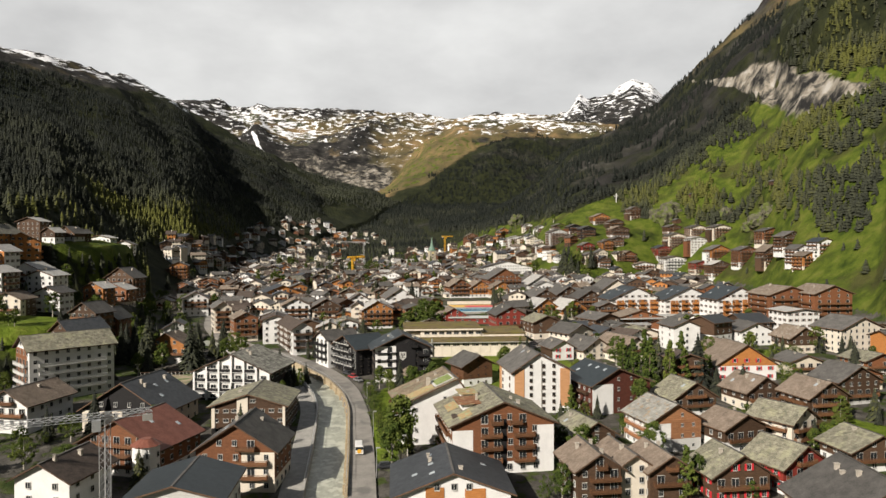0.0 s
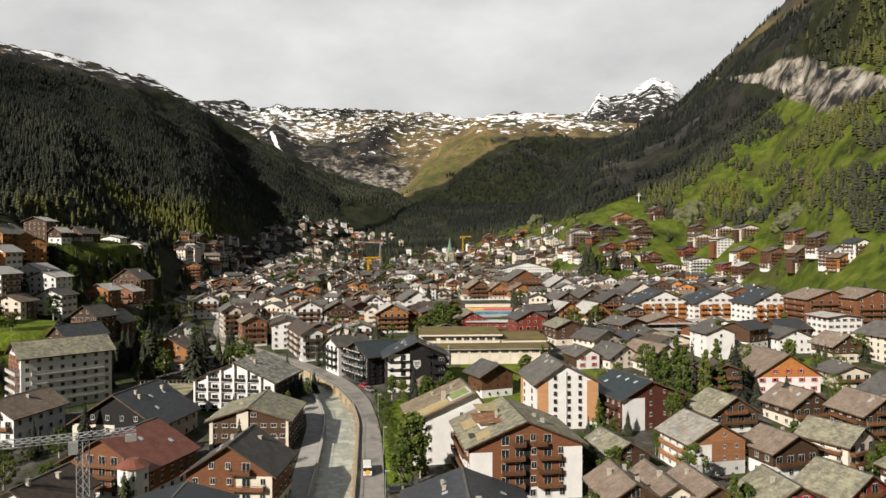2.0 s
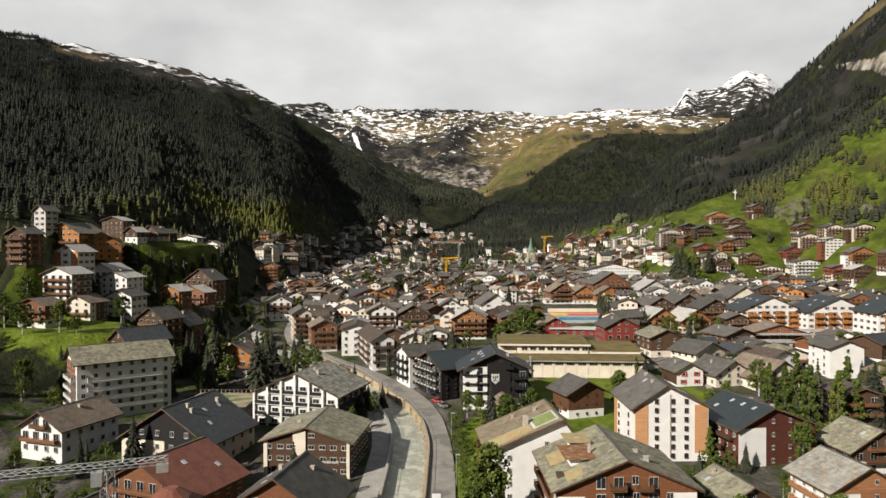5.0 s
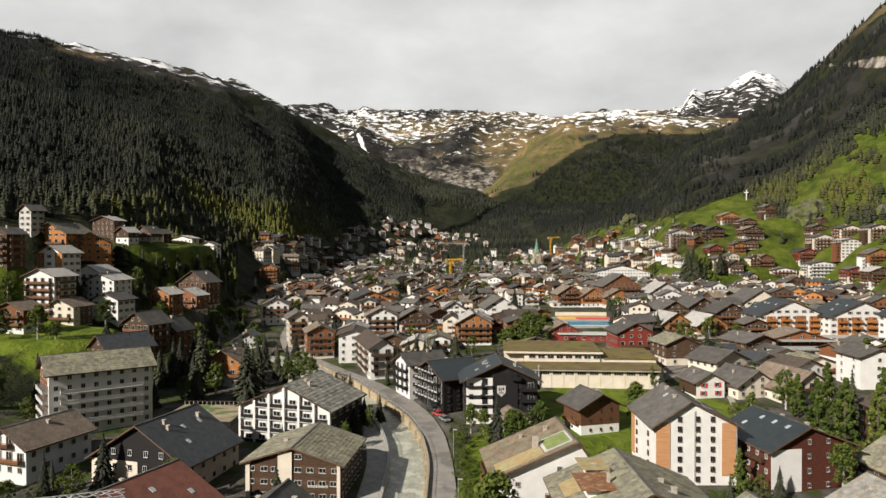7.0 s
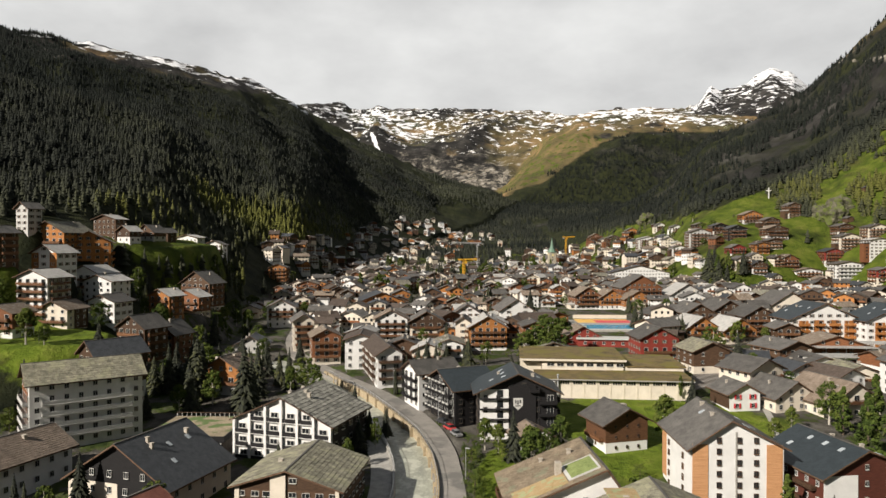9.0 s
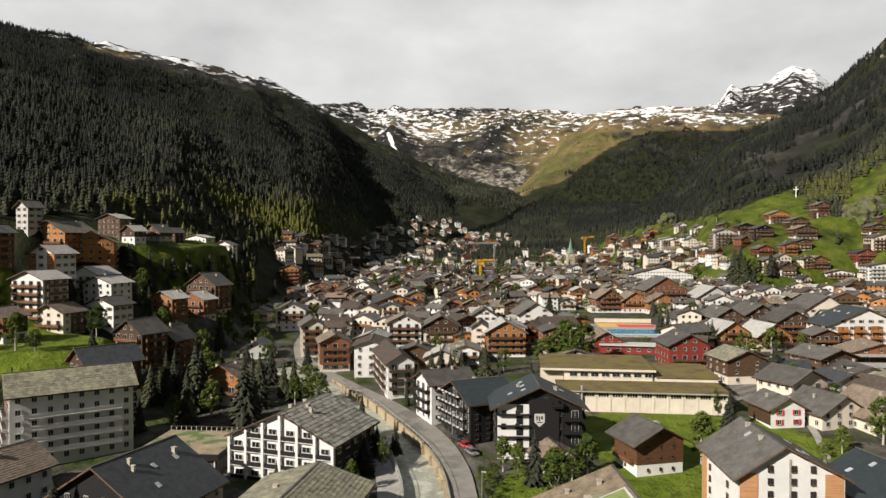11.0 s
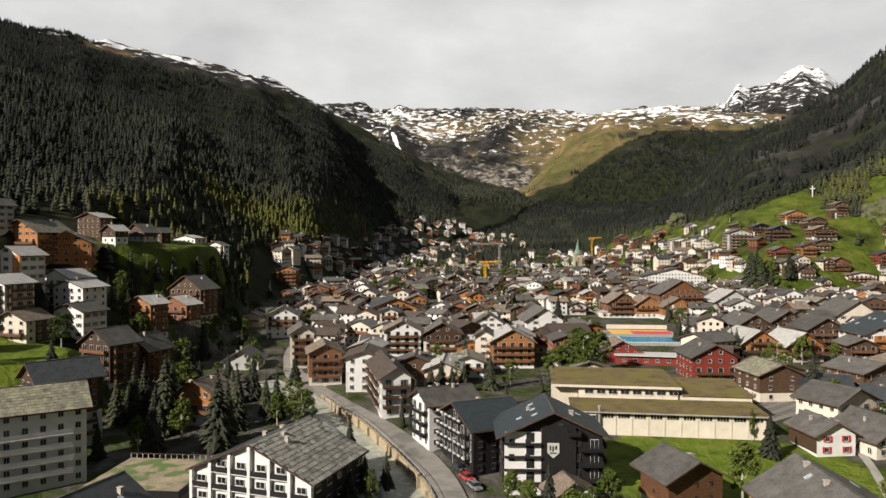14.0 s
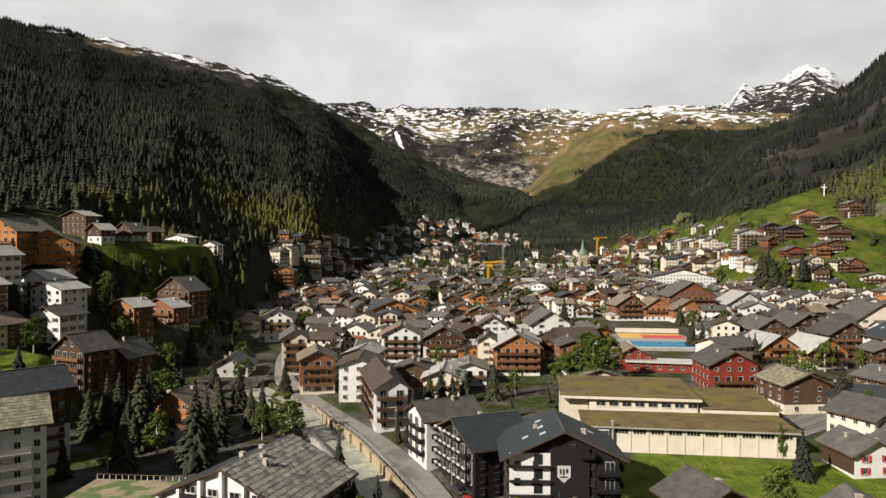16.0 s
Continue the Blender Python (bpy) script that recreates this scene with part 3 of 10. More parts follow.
# ---------------------------------------------------------------- river and road
strip("water", RIVER, 0, 4.8, -1.3, 0.5, RIVERBED, "shallow grey-green glacial river over pale silt", "river")
strip("retaining_wall", RIVER, 4.75, 0.35, 0.9, 3.0, MASONRY, "tan stone retaining wall along the river road", "wall", lo=150, hi=318)
strip("retaining_wall", RIVER, -4.75, 0.35, 0.7, 2.8, CONCRETE, "grey concrete retaining wall along the river path", "wall", lo=-140, hi=325)
strip("retaining_wall", RIVER, 4.75, 0.35, 0.9, 3.0, CONCRETE, "grey concrete retaining wall along the river road", "wall", lo=-140, hi=150)
strip("road", ROAD, 0, 3.35, 0.06, 1.2, ASPHALT, "worn grey asphalt road beside the river", "road")
strip("pavement", RIVER, -7.5, 2.35, 0.10, 1.0, CONCRETE, "narrow concrete path along the river wall", "pavement", lo=-140, hi=280)

# pilasters of the tan river wall
bm = bmesh.new()
box(bm, -0.3, 0.3, -0.55, 0.45, -1.9, 1.0)
buttress = finish_mesh("buttress", bm, MASONRY)
x, y, sx, sy = along(RIVER, 7.0)
wall = bpy.data.objects["retaining_wall"]
for X, Y, a, c in zip(x, y, sx, sy):
    if 155 < Y < 316:
        ob = new("buttress", buttress)
        ob.parent = wall
        ob.matrix_basis = pose(X + a * 4.4, Y + c * 4.4, float(floor_z(Y)), 0, 0, math.degrees(math.atan2(c, a)) + 90)

# ---------------------------------------------------------------- houses
def part(name, bm, material, parent, label=""):
    """Links a bmesh as one mesh object under a thing or part."""
    me = bpy.data.meshes.new(name)
    bmesh.ops.recalc_face_normals(bm, faces=bm.faces)
    bm.to_mesh(me)
    bm.free()
    for m in material if isinstance(material, (list, tuple)) else (material,):
        me.materials.append(m)
    ob = new(name, me)
    ob.parent = parent
    if label:
        tagged(ob, label)
    return ob


def piece(name, me, parent, m):
    """A part on shared mesh data, at the pose m within its parent."""
    ob = new(name, me)
    ob.parent = parent
    ob.matrix_basis = m
    return ob


def prism(bm, outline, y0, y1, mat=0):
    """An outline in x and z, pulled along y."""
    a = [bm.verts.new((x, y0, z)) for x, z in outline]
    b = [bm.verts.new((x, y1, z)) for x, z in outline]
    n = len(outline)
    bm.faces.new(a).material_index = mat
    bm.faces.new(b[::-1]).material_index = mat
    for i in range(n):
        bm.faces.new((a[i], b[i], b[(i + 1) % n], a[(i + 1) % n])).material_index = mat


MESHES = {}
PLACED = []
root_dims = {}


def relief(bm, xs, zs, depth, mats):
    """A connected panel of cells at their own depths, with walls between them; depth and mats by column and row."""
    nx, nz = len(xs) - 1, len(zs) - 1
    quad = lambda pts, m: setattr(bm.faces.new([bm.verts.new(p) for p in pts]), "material_index", m)
    for i in range(nx):
        for j in range(nz):
            d = depth[j][i]
            quad(((xs[i], d, zs[j]), (xs[i + 1], d, zs[j]), (xs[i + 1], d, zs[j + 1]), (xs[i], d, zs[j + 1])), mats[j][i])
            e = depth[j][i + 1] if i + 1 < nx else 0.12
            if e != d:
                quad(((xs[i + 1], d, zs[j]), (xs[i + 1], e, zs[j]), (xs[i + 1], e, zs[j + 1]), (xs[i + 1], d, zs[j + 1])), mats[j][i])
            e = depth[j + 1][i] if j + 1 < nz else 0.12
            if e != d:
                quad(((xs[i], d, zs[j + 1]), (xs[i + 1], d, zs[j + 1]), (xs[i + 1], e, zs[j + 1]), (xs[i], e, zs[j + 1])), mats[j][i])
    bmesh.ops.remove_doubles(bm, verts=bm.verts, dist=1e-4)


def window_bmesh(bm, w, h, shutter="", at=None):
    t = 0.065
    xs = [-w / 2, -w / 2 + t, -t / 2, t / 2, w / 2 - t, w / 2]
    zs = [-0.08, 0, t, h - t, h]
    f, g, q = -0.07, -0.015, -0.15
    depth = [[q] * 5, [f] * 5, [f, g, f, g, f], [f] * 5]
    mats = [[0] * 5, [0] * 5, [0, 1, 0, 1, 0], [0] * 5]
    if shutter:
        xs = [-w / 2 - 0.5] + xs + [w / 2 + 0.5]
        depth = [[-0.10] + r + [-0.10] for r in depth]
        mats = [[2] + r + [2] for r in mats]
    relief(bm, xs, zs, depth, mats)


def finish(name, bm, mats):
    me = bpy.data.meshes.new(name)
    bmesh.ops.recalc_face_normals(bm, faces=bm.faces)
    bm.to_mesh(me)
    bm.free()
    for m in mats:
        me.materials.append(m)
    return me


def window_mesh(w, h, shutter="", frame_paint=None):
    frame_paint = frame_paint or FRAME
    key = ("window", w, h, shutter, frame_paint.name)
    if key not in MESHES:
        bm = bmesh.new()
        window_bmesh(bm, w, h, shutter)
        MESHES[key] = finish("window", bm, [frame_paint, GLASS] + ([SHUTTER[shutter]] if shutter else []))
    return MESHES[key]


SHUTTER = {"red": surface("red_shutter_paint", (0.45, 0.02, 0.03), (0.60, 0.04, 0.05), 1, 0.6, bump=0),
           "brown": PLASTER["rust"], "white": FRAME}


def balcony_mesh(w, depth, material):
    """A balcony: deck slab, boarded front with a gap below and under the handrail, posts and end boards."""
    key = ("balcony", round(w, 1), depth, material.name)
    if key not in MESHES:
        bm = bmesh.new()
        x, t = w / 2, 0.07
        box(bm, -x, x, -depth, 0, -0.18, 0.0)
        for z0, z1 in ((0.12, 0.74), (0.90, 1.0)):
            box(bm, -x, x, -depth, -depth + t, z0, z1)
            box(bm, -x, -x + t, -depth + t, 0, z0, z1)
            box(bm, x - t, x, -depth + t, 0, z0, z1)
        n = max(2, int(w / 2.4) + 1)
        for i in range(n):
            u = -x + 0.06 + (w - 0.12) * i / (n - 1)
            box(bm, u - 0.06, u + 0.06, -depth + 0.002 + t, -depth + t + 0.1, 0.0, 0.95)
        MESHES[key] = finish("balcony", bm, [material])
    return MESHES[key]


def gable_z(x, w, h, rise, apex=0.0):
    """Height of the roof's underside across the gable; the apex may stand off the middle (share of the half width)."""
    a = apex * w / 2
    return h + rise * (1 - (x - a) / (w / 2 - a) if x > a else 1 - (a - x) / (w / 2 + a))


def lay_slabs(root, roof, l, o, ridge, eaves, seed):
    """Lapped slabs over both roof slopes, joined: each a little tilted, jittered and raised at its lower edge."""
    material, across, down = SLABS[roof]
    verts, faces = [], []
    (x0, z0) = ridge
    for ex, ez in eaves:
        run = math.hypot(ex - x0, ez - z0)
        dx, dz = (ex - x0) / run, (ez - z0) / run
        nx, nz = (-dz, dx) if dx > 0 else (dz, -dx)
        rows, cols = max(2, int(run / down)), max(2, int((l + 2 * o) / across))
        step, wide = run / rows, (l + 2 * o) / cols
        for i in range(rows):
            for j in range(cols + 1):
                v0 = max(-l / 2 - o, -l / 2 - o + (j - 0.5 * (i % 2)) * wide + seed.uniform(-0.08, 0.08) * wide)
                v1 = min(l / 2 + o, -l / 2 - o + (j + 1 - 0.5 * (i % 2)) * wide - 0.03)
                if v1 - v0 < 0.1:
                    continue
                b = len(verts)
                u0, u1, up = i * step + 0.01, (i + 1) * step + seed.uniform(-0.04, 0.07), seed.uniform(0.035, 0.085)
                for u, v, e in ((u0, v0, 0.008), (u0, v1, 0.008), (u1, v1, up), (u1, v0, up + seed.uniform(-0.02, 0.02)), (u1, v1, 0.004), (u1, v0, 0.004)):
                    verts.append((x0 + dx * u + nx * e, v, z0 + dz * u + nz * e))
                faces += [(b, b + 1, b + 2, b + 3) if dx < 0 else (b + 3, b + 2, b + 1, b), (b + 3, b + 2, b + 4, b + 5) if dx < 0 else (b + 5, b + 4, b + 2, b + 3)]
    me = bpy.data.meshes.new("roof_covering")
    me.from_pydata(verts, [], faces)
    me.materials.append(material)
    ob = new("roof_covering", me)
    ob.parent = root
    tagged(ob, kind="stuff")


def house(x, y, w, l, h, rise, rot=0.0, wall="white", upper="", upper_from=1, roof="slate", storeys=0, base=None, balconies="", rail=None, shutter="",
          sides="lr", windows=2.9, overhang=1.1, chimneys=1, skylights=0, label="", kind="house", category="house", group="", size=(1.1, 1.3), rails_left=False, rails_right=False, columns=((0, 0.86),), panels=(), apex=0.0, window_at=None, frame_paint=None):
    """A gabled house. w across the front gable, l along the ridge, h to the eaves, rise from eaves to ridge. The front faces the camera's start and is turned by rot to the right."""
    seed = random.Random(int(x * 31 + y * 17))
    if base is None:
        c, s = math.cos(radians(rot)), math.sin(radians(rot))
        base = min(ground_z(x + c * a - s * b, y + s * a + c * b) for a in (-w / 2, w / 2) for b in (-l / 2, l / 2))
    PLACED.append((x, y, max(w, l) * 0.62))
    far = math.hypot(x, y - 124) > 225
    # only the sides that can be seen from the flight line
    ex, ey = math.cos(radians(rot)), math.sin(radians(rot))
    seen = lambda nx, ny: any((cx - x) * nx + (cy - y) * ny > max(w, l) / 2 for cx, cy in ((0, 0), (0, 124)))
    sides = ("l" if "l" in sides and seen(-ex, -ey) else "") + ("r" if "r" in sides and seen(ex, ey) else "")
    root = new(kind)
    root.matrix_basis = pose(x, y, base, 0, 0, rot)
    tagged(root, label, category, group)
    storeys = storeys or max(1, round(h / 2.75))
    sh = h / storeys
    cut = sh * upper_from if upper else None
    bm = bmesh.new()
    hw = w / 2
    if cut and cut < h:
        prism(bm, ((-hw, -2.5), (hw, -2.5), (hw, cut), (-hw, cut)), -l / 2, l / 2)
        part("wall", bm, PLASTER[wall], root)
        bm = bmesh.new()
        prism(bm, ((-hw - 0.08, cut), (hw + 0.08, cut), (hw + 0.08, h), (apex * hw, h + rise), (-hw - 0.08, h)), -l / 2 - 0.08, l / 2 + 0.08)
        part("upper_wall", bm, PLASTER[upper], root)
    else:
        prism(bm, ((-hw, -2.5), (hw, -2.5), (hw, h), (apex * hw, h + rise), (-hw, h)), -l / 2, l / 2)
        part("wall", bm, PLASTER[wall], root)
    # roof of two slabs with a boarded soffit
    k = rise / hw
    ax, kl, kr = apex * hw, rise / (hw * (1 + apex)), rise / (hw * (1 - apex))
    o, t = overhang, 0.32
    ox, zl, zr = hw + o, h - kl * o + 0.05, h - kr * o + 0.05
    bm = bmesh.new()
    prism(bm, ((ax, h + rise + 0.05), (-ox, zl), (-ox, zl + t), (ax, h + rise + 0.05 + t), (ox, zr + t), (ox, zr)), -l / 2 - o, l / 2 + o)
    for f in bm.faces:
        f.normal_update()
    for f in bm.faces:
        up = sum(v.co.z for v in f.verts) / len(f.verts) - gable_z(sum(v.co.x for v in f.verts) / len(f.verts), w, h, rise, apex)
        f.material_index = 0 if (abs(f.normal.y) < 0.5 and up > t * 0.9) else 1
    part("roof", bm, (ROOF[roof], TRIM), root)
    if not far and roof in SLABS:
        lay_slabs(root, roof, l, o, (ax, h + rise + 0.055 + t), ((-ox, zl + t + 0.005), (ox, zr + t + 0.005)), seed)
    bm = bmesh.new()
    box(bm, ax - 0.22, ax + 0.22, -l / 2 - o + 0.05, l / 2 + o - 0.05, h + rise + t - 0.02, h + rise + t + 0.12)
    part("ridge_cap", bm, ROOF["grey"], root)
    for c in range(chimneys):
        cx, cy = seed.uniform(0.12, 0.45) * w * seed.choice((-0.5, 0.5)), seed.uniform(-0.35, 0.35) * l
        z = gable_z(cx, w, h, rise, apex)
        tall, wide = seed.uniform(0.8, 1.5), seed.uniform(0.28, 0.42)
        bm = bmesh.new()
        box(bm, cx - wide, cx + wide, cy - wide * 0.85, cy + wide * 0.85, z - 0.5, z + tall)
        box(bm, cx - wide - 0.1, cx + wide + 0.1, cy - wide * 0.85 - 0.1, cy + wide * 0.85 + 0.1, z + tall, z + tall + 0.12)
        part("chimney", bm, CHIMNEY, root)
    for c in range(skylights):
        side = seed.choice((-1, -1, 1))
        cx, cy = side * hw * (0.35 + 0.3 * (c % 2)), -l * 0.3 + 0.6 * l * c / max(1, skylights - 1)
        key = ("skylight", round(k, 2), side)
        if key not in MESHES:
            bm = bmesh.new()
            prism(bm, [(-0.55 * 1, 0.0 + side * k * 0.55), (0.55, -side * k * 0.55), (0.55, 0.14 - side * k * 0.55), (-0.55, 0.14 + side * k * 0.55)], -0.45, 0.45)
            me = bpy.data.meshes.new("skylight")
            bmesh.ops.recalc_face_normals(bm, faces=bm.faces)
            bm.to_mesh(me)
            bm.free()
            me.materials.append(SKYLIGHT)
            MESHES[key] = me
        piece("skylight", MESHES[key], root, Matrix.Translation((cx, cy, gable_z(cx, w, h, rise, apex) + t + 0.03)))
    # side annexes and dormers of the village houses
    if far and (group or y > 420) and kind == "house" and seed.random() < 0.55:
        side = seed.choice((-1, -1, 1))
        x0, x1 = sorted((side * (hw + 0.1), side * (hw + seed.uniform(2.5, 4.5))))
        y0 = -l / 2 + seed.uniform(0.0, 0.25) * l
        y1, top = y0 + l * seed.uniform(0.45, 0.7), max(2.6, h - sh * seed.choice((1, 1, 2)))
        bm = bmesh.new()
        box(bm, x0, x1, y0, y1, -2.5, top, 0)
        prism(bm, ((x0 - 0.5, top + 0.05), (x1 + 0.5, top + 0.05), (x1 + 0.5, top + (0.3 if side > 0 else 1.0)), (x0 - 0.5, top + (1.0 if side > 0 else 0.3))), y0 - 0.6, y1 + 0.6, 1)
        for f in range(int(top / 2.7)):
            box(bm, (x0 + x1) / 2 - 0.8, (x0 + x1) / 2 + 0.8, y0 - 0.06, y0 - 0.005, f * 2.7 + 0.9, f * 2.7 + 2.1, 2)
        part("annex", bm, (PLASTER[seed.choice(("white", "cream", "brown", "rust"))], ROOF[seed.choice(("pale", "grey", "umber"))], GLASS), root)
    if far and group and seed.random() < 0.45:
        side = seed.choice((-1, -1, 1))
        cy = seed.uniform(-0.25, 0.2) * l
        z1 = gable_z(side * hw * 0.30, w, h, rise, apex) + 0.55
        x0, x1 = sorted((side * hw * 0.28, side * hw * 0.66))
        bm = bmesh.new()
        box(bm, x0, x1, cy - 1.5, cy + 1.5, h - 0.5, z1, 0)
        box(bm, x0 - 0.4, x1 + 0.4, cy - 1.9, cy + 1.9, z1 + 0.005, z1 + 0.2, 1)
        box(bm, *sorted((side * hw * 0.66 + side * 0.005, side * hw * 0.66 + side * 0.06)), cy - 1.1, cy + 1.1, z1 - 1.1, z1 - 0.25, 2)
        part("dormer", bm, (PLASTER[wall], ROOF[roof], GLASS), root)
    # windows: single parts nearby, one joined part where they are too small to tell apart
    ww, wh = size
    windows_cut = (0.1,) if group else ()
    spots = []
    doors = []
    shuttered = seed.random() < 0.5
    for f in range(storeys + 1):
        z = f * sh + 0.95
        if z + wh > h + rise:
            break
        n = max(1, int((w - 0.8) / windows))
        for u in [a * w for a in window_at] if window_at else [(i + 0.5 - n / 2) * w / n for i in range(n)]:
            if gable_z(u, w, h, rise, apex) < z + wh + 0.25 or (len(windows_cut) and seed.random() < windows_cut[0]):
                continue
            if upper and any(p[0] == "f" and p[5] == "white" and p[1] < u / w + 0.5 < p[2] for p in panels):
                continue
            if str(f) in balconies and any(abs(u / w - cx) < cw / 2 - 0.02 for cx, cw in columns):
                doors.append(pose(u, -l / 2 - 0.15, z - 0.75))
            else:
                spots.append(pose(u + (0 if window_at else seed.uniform(-0.2, 0.2)), -l / 2 - 0.15, z))
        if f < storeys and z + wh < h - 0.1:
            n = max(1, int((l - 0.8) / windows))
            for i in range(n):
                u = (i + 0.5 - n / 2) * l / n
                if "l" in sides:
                    spots.append(pose(-hw - 0.15, u, z, 0, 0, -90))
                if "r" in sides:
                    spots.append(pose(hw + 0.15, u, z, 0, 0, 90))
    if far and (spots or doors):
        bm = bmesh.new()
        for m, ww, wh in [(m, *size) for m in spots] + [(m, 1.7, 2.05) for m in doors]:
            g = 0.03
            a = [bm.verts.new(m @ Vector(p)) for p in ((-ww / 2, -g, 0), (ww / 2, -g, 0), (ww / 2, -g, wh), (-ww / 2, -g, wh))]
            b = [bm.verts.new(m @ Vector(p)) for p in ((-ww / 2 + 0.12, 0.02, 0.12), (ww / 2 - 0.12, 0.02, 0.12), (ww / 2 - 0.12, 0.02, wh - 0.12), (-ww / 2 + 0.12, 0.02, wh - 0.12))]
            for i in range(4):
                bm.faces.new((a[i], a[(i + 1) % 4], b[(i + 1) % 4], b[i])).material_index = 0
            bm.faces.new(b).material_index = 1
            if shuttered and wh < 2:
                for e in (-1, 1):
                    u0, u1 = sorted((e * (ww / 2 + 0.02), e * (ww / 2 + 0.5)))
                    q = [bm.verts.new(m @ Vector(p)) for p in ((u0, -g, 0), (u1, -g, 0), (u1, -g, wh), (u0, -g, wh))]
                    bm.faces.new(q).material_index = 2
        tagged(part("glazing", bm, (FRAME, GLASS, TRIM), root), kind="stuff")
    else:
        me = window_mesh(ww, wh, shutter, frame_paint)
        for m in spots:
            piece("window", me, root, m)
        for m in doors:
            piece("balcony_door", window_mesh(1.7, 2.05), root, m)
    rail = rail or WOOD
    # cladding fields on a face: side, from and to along it, from and to in height (shares), material
    for face, u0, u1, z0, z1, tone in panels:
        bm = bmesh.new()
        z0, z1 = z0 * h, z1 * h
        if face == "f":
            box(bm, u0 * w - hw, u1 * w - hw, -l / 2 - 0.13, -l / 2 - 0.002, z0, z1)
        elif face == "l":
            box(bm, -hw - 0.13, -hw - 0.002, (u0 - 0.5) * l, (u1 - 0.5) * l, z0, z1)
        else:
            box(bm, hw + 0.002, hw + 0.13, (u0 - 0.5) * l, (u1 - 0.5) * l, z0, z1)
        part("cladding", bm, PLASTER[tone], root)
    for b in balconies:
        s = int(b)
        z = s * sh + 0.1
        room = w if z + 2 < h else max(2.0, w * (1 - (z + 2 - h) / max(rise, 0.1)))
        for cx, cw in columns:
            bw = min(w, room) * cw
            piece("balcony", balcony_mesh(bw, 1.3, rail), root, pose(cx * min(w, room), -l / 2 - 0.08, z))
        if rails_left and z + 1 < h:
            piece("balcony", balcony_mesh(l * 0.8, 1.1, rail), root, pose(-hw - 0.08, 0, z, 0, 0, -90))
        if rails_right and z + 1 < h:
            piece("balcony", balcony_mesh(l * 0.8, 1.1, rail), root, pose(hw + 0.08, 0, z, 0, 0, 90))
    root_dims[root.name] = (w, l, h, rise, storeys)
    return root


SKYLIGHT = surface("skylight_glass", (0.30, 0.34, 0.37), (0.45, 0.49, 0.52), 2, 0.15, bump=0, spec=0.6)

# ---------------------------------------------------------------- houses by the river, in the village and on the slopes
house(11.6, 145.5, 22.6, 19.0, 6.8, 4.2, 0, base=-2.2, wall="white", roof="dark", balconies="1", rail=PLASTER["orange"], skylights=5, chimneys=3, columns=((0.1, 0.3), ), panels=(("f", 0.26, 0.42, 0.62, 1.22, "orange"), ("f", 0.60, 0.78, 0.62, 1.16, "orange")), label="white and orange apartment house under a black slate roof")
timber_block = house(25.1, 176, 24.7, 22.0, 11.9, 5.1, 5, base=-1.3, wall="white", upper="rust", upper_from=1, roof="slate", balconies="1234", skylights=2, chimneys=3, size=(1.2, 1.5), rails_left=True, columns=((-0.12, 0.2), (0.2, 0.2)), panels=(("f", 0.0, 0.2, 0.0, 0.9, "white"), ("f", 0.83, 1.0, 0.0, 0.95, "white"), ("f", 0.47, 0.53, 0.1, 1.1, "black"), ("l", 0.0, 0.6, 0.0, 0.7, "white")), kind="apartment_house", label="large brown timber apartment house with stacked balconies and a stone roof")
house(72, 183.7, 14.6, 13.0, 8.1, 4.1, 10, base=-0.8, wall="white", upper="larch", upper_from=2.75, panels=(("f", 0.40, 1.0, 0.40, 1.0, "larch"), ("f", 0.40, 1.0, 0.0, 0.395, "grey")), roof="slab", balconies="12", columns=(), rails_left=True, rail=PLASTER["larch"], size=(0.8, 0.9), window_at=(0.12, 0.34), chimneys=2, label="white house with a larch gable and pale slab roof")
house(43.1, 152.5, 9.6, 13.0, 7.5, 3.1, 4, base=-1.9, wall="brown", roof="brown", balconies="123", chimneys=3, columns=((0.12, 0.7), ), label="dark brown timber house with deep balconies")
house(59.1, 153.5, 9.4, 13.0, 6.5, 3.0, 4, base=-1.9, wall="brown", roof="brown", balconies="12", chimneys=2, label="dark brown timber house with wooden balconies beside a cream stair tower")
house(51.5, 155, 6.0, 14.0, 7.5, 1.9, 4, base=-1.8, wall="cream", roof="brown", chimneys=1, windows=2.2, label="cream stair tower between two brown houses")
house(73.8, 150.2, 12.9, 11.0, 5.9, 4.1, 4, base=-1.9, wall="brown", roof="slate", shutter="red", balconies="1", chimneys=1, label="dark timber chalet with red shutters")
house(89.4, 154.9, 12.6, 11.0, 6.0, 4.0, 18, base=-1.8, wall="white", upper="red", upper_from=1, roof="slate", balconies="12", shutter="red", rails_left=True, label="red painted timber chalet with a pale stone roof")
house(89.9, 127, 23.0, 18.0, 6.9, 6.5, -4, base=-2.9, wall="beige", roof="grey", chimneys=3, skylights=3, label="broad house under a weathered grey-brown roof")
house(89, 179.3, 12.8, 10.0, 6.7, 3.2, 15, base=-0.9, wall="white", upper="brown", upper_from=1, roof="brown", balconies="1", label="white and dark timber house with a brown roof")
house(104.6, 182, 11.0, 12.0, 7.5, 3.3, 28, base=-0.8, wall="cream", roof="slate", balconies="12", rails_left=True, label="cream house with timber balconies and a stone roof")
house(127.1, 204.5, 13.1, 13.0, 7.9, 4.2, 8, base=-0.1, wall="brown", roof="brown", balconies="123", rails_left=True, chimneys=2, skylights=1, label="dark brown chalet with wrap-around balconies")
house(148.3, 221.4, 15.8, 12.0, 7.7, 4.4, 10, base=1.0, wall="grey", upper="brown", upper_from=1, roof="grey", balconies="1", label="grey and brown timber house with a flat grey roof")
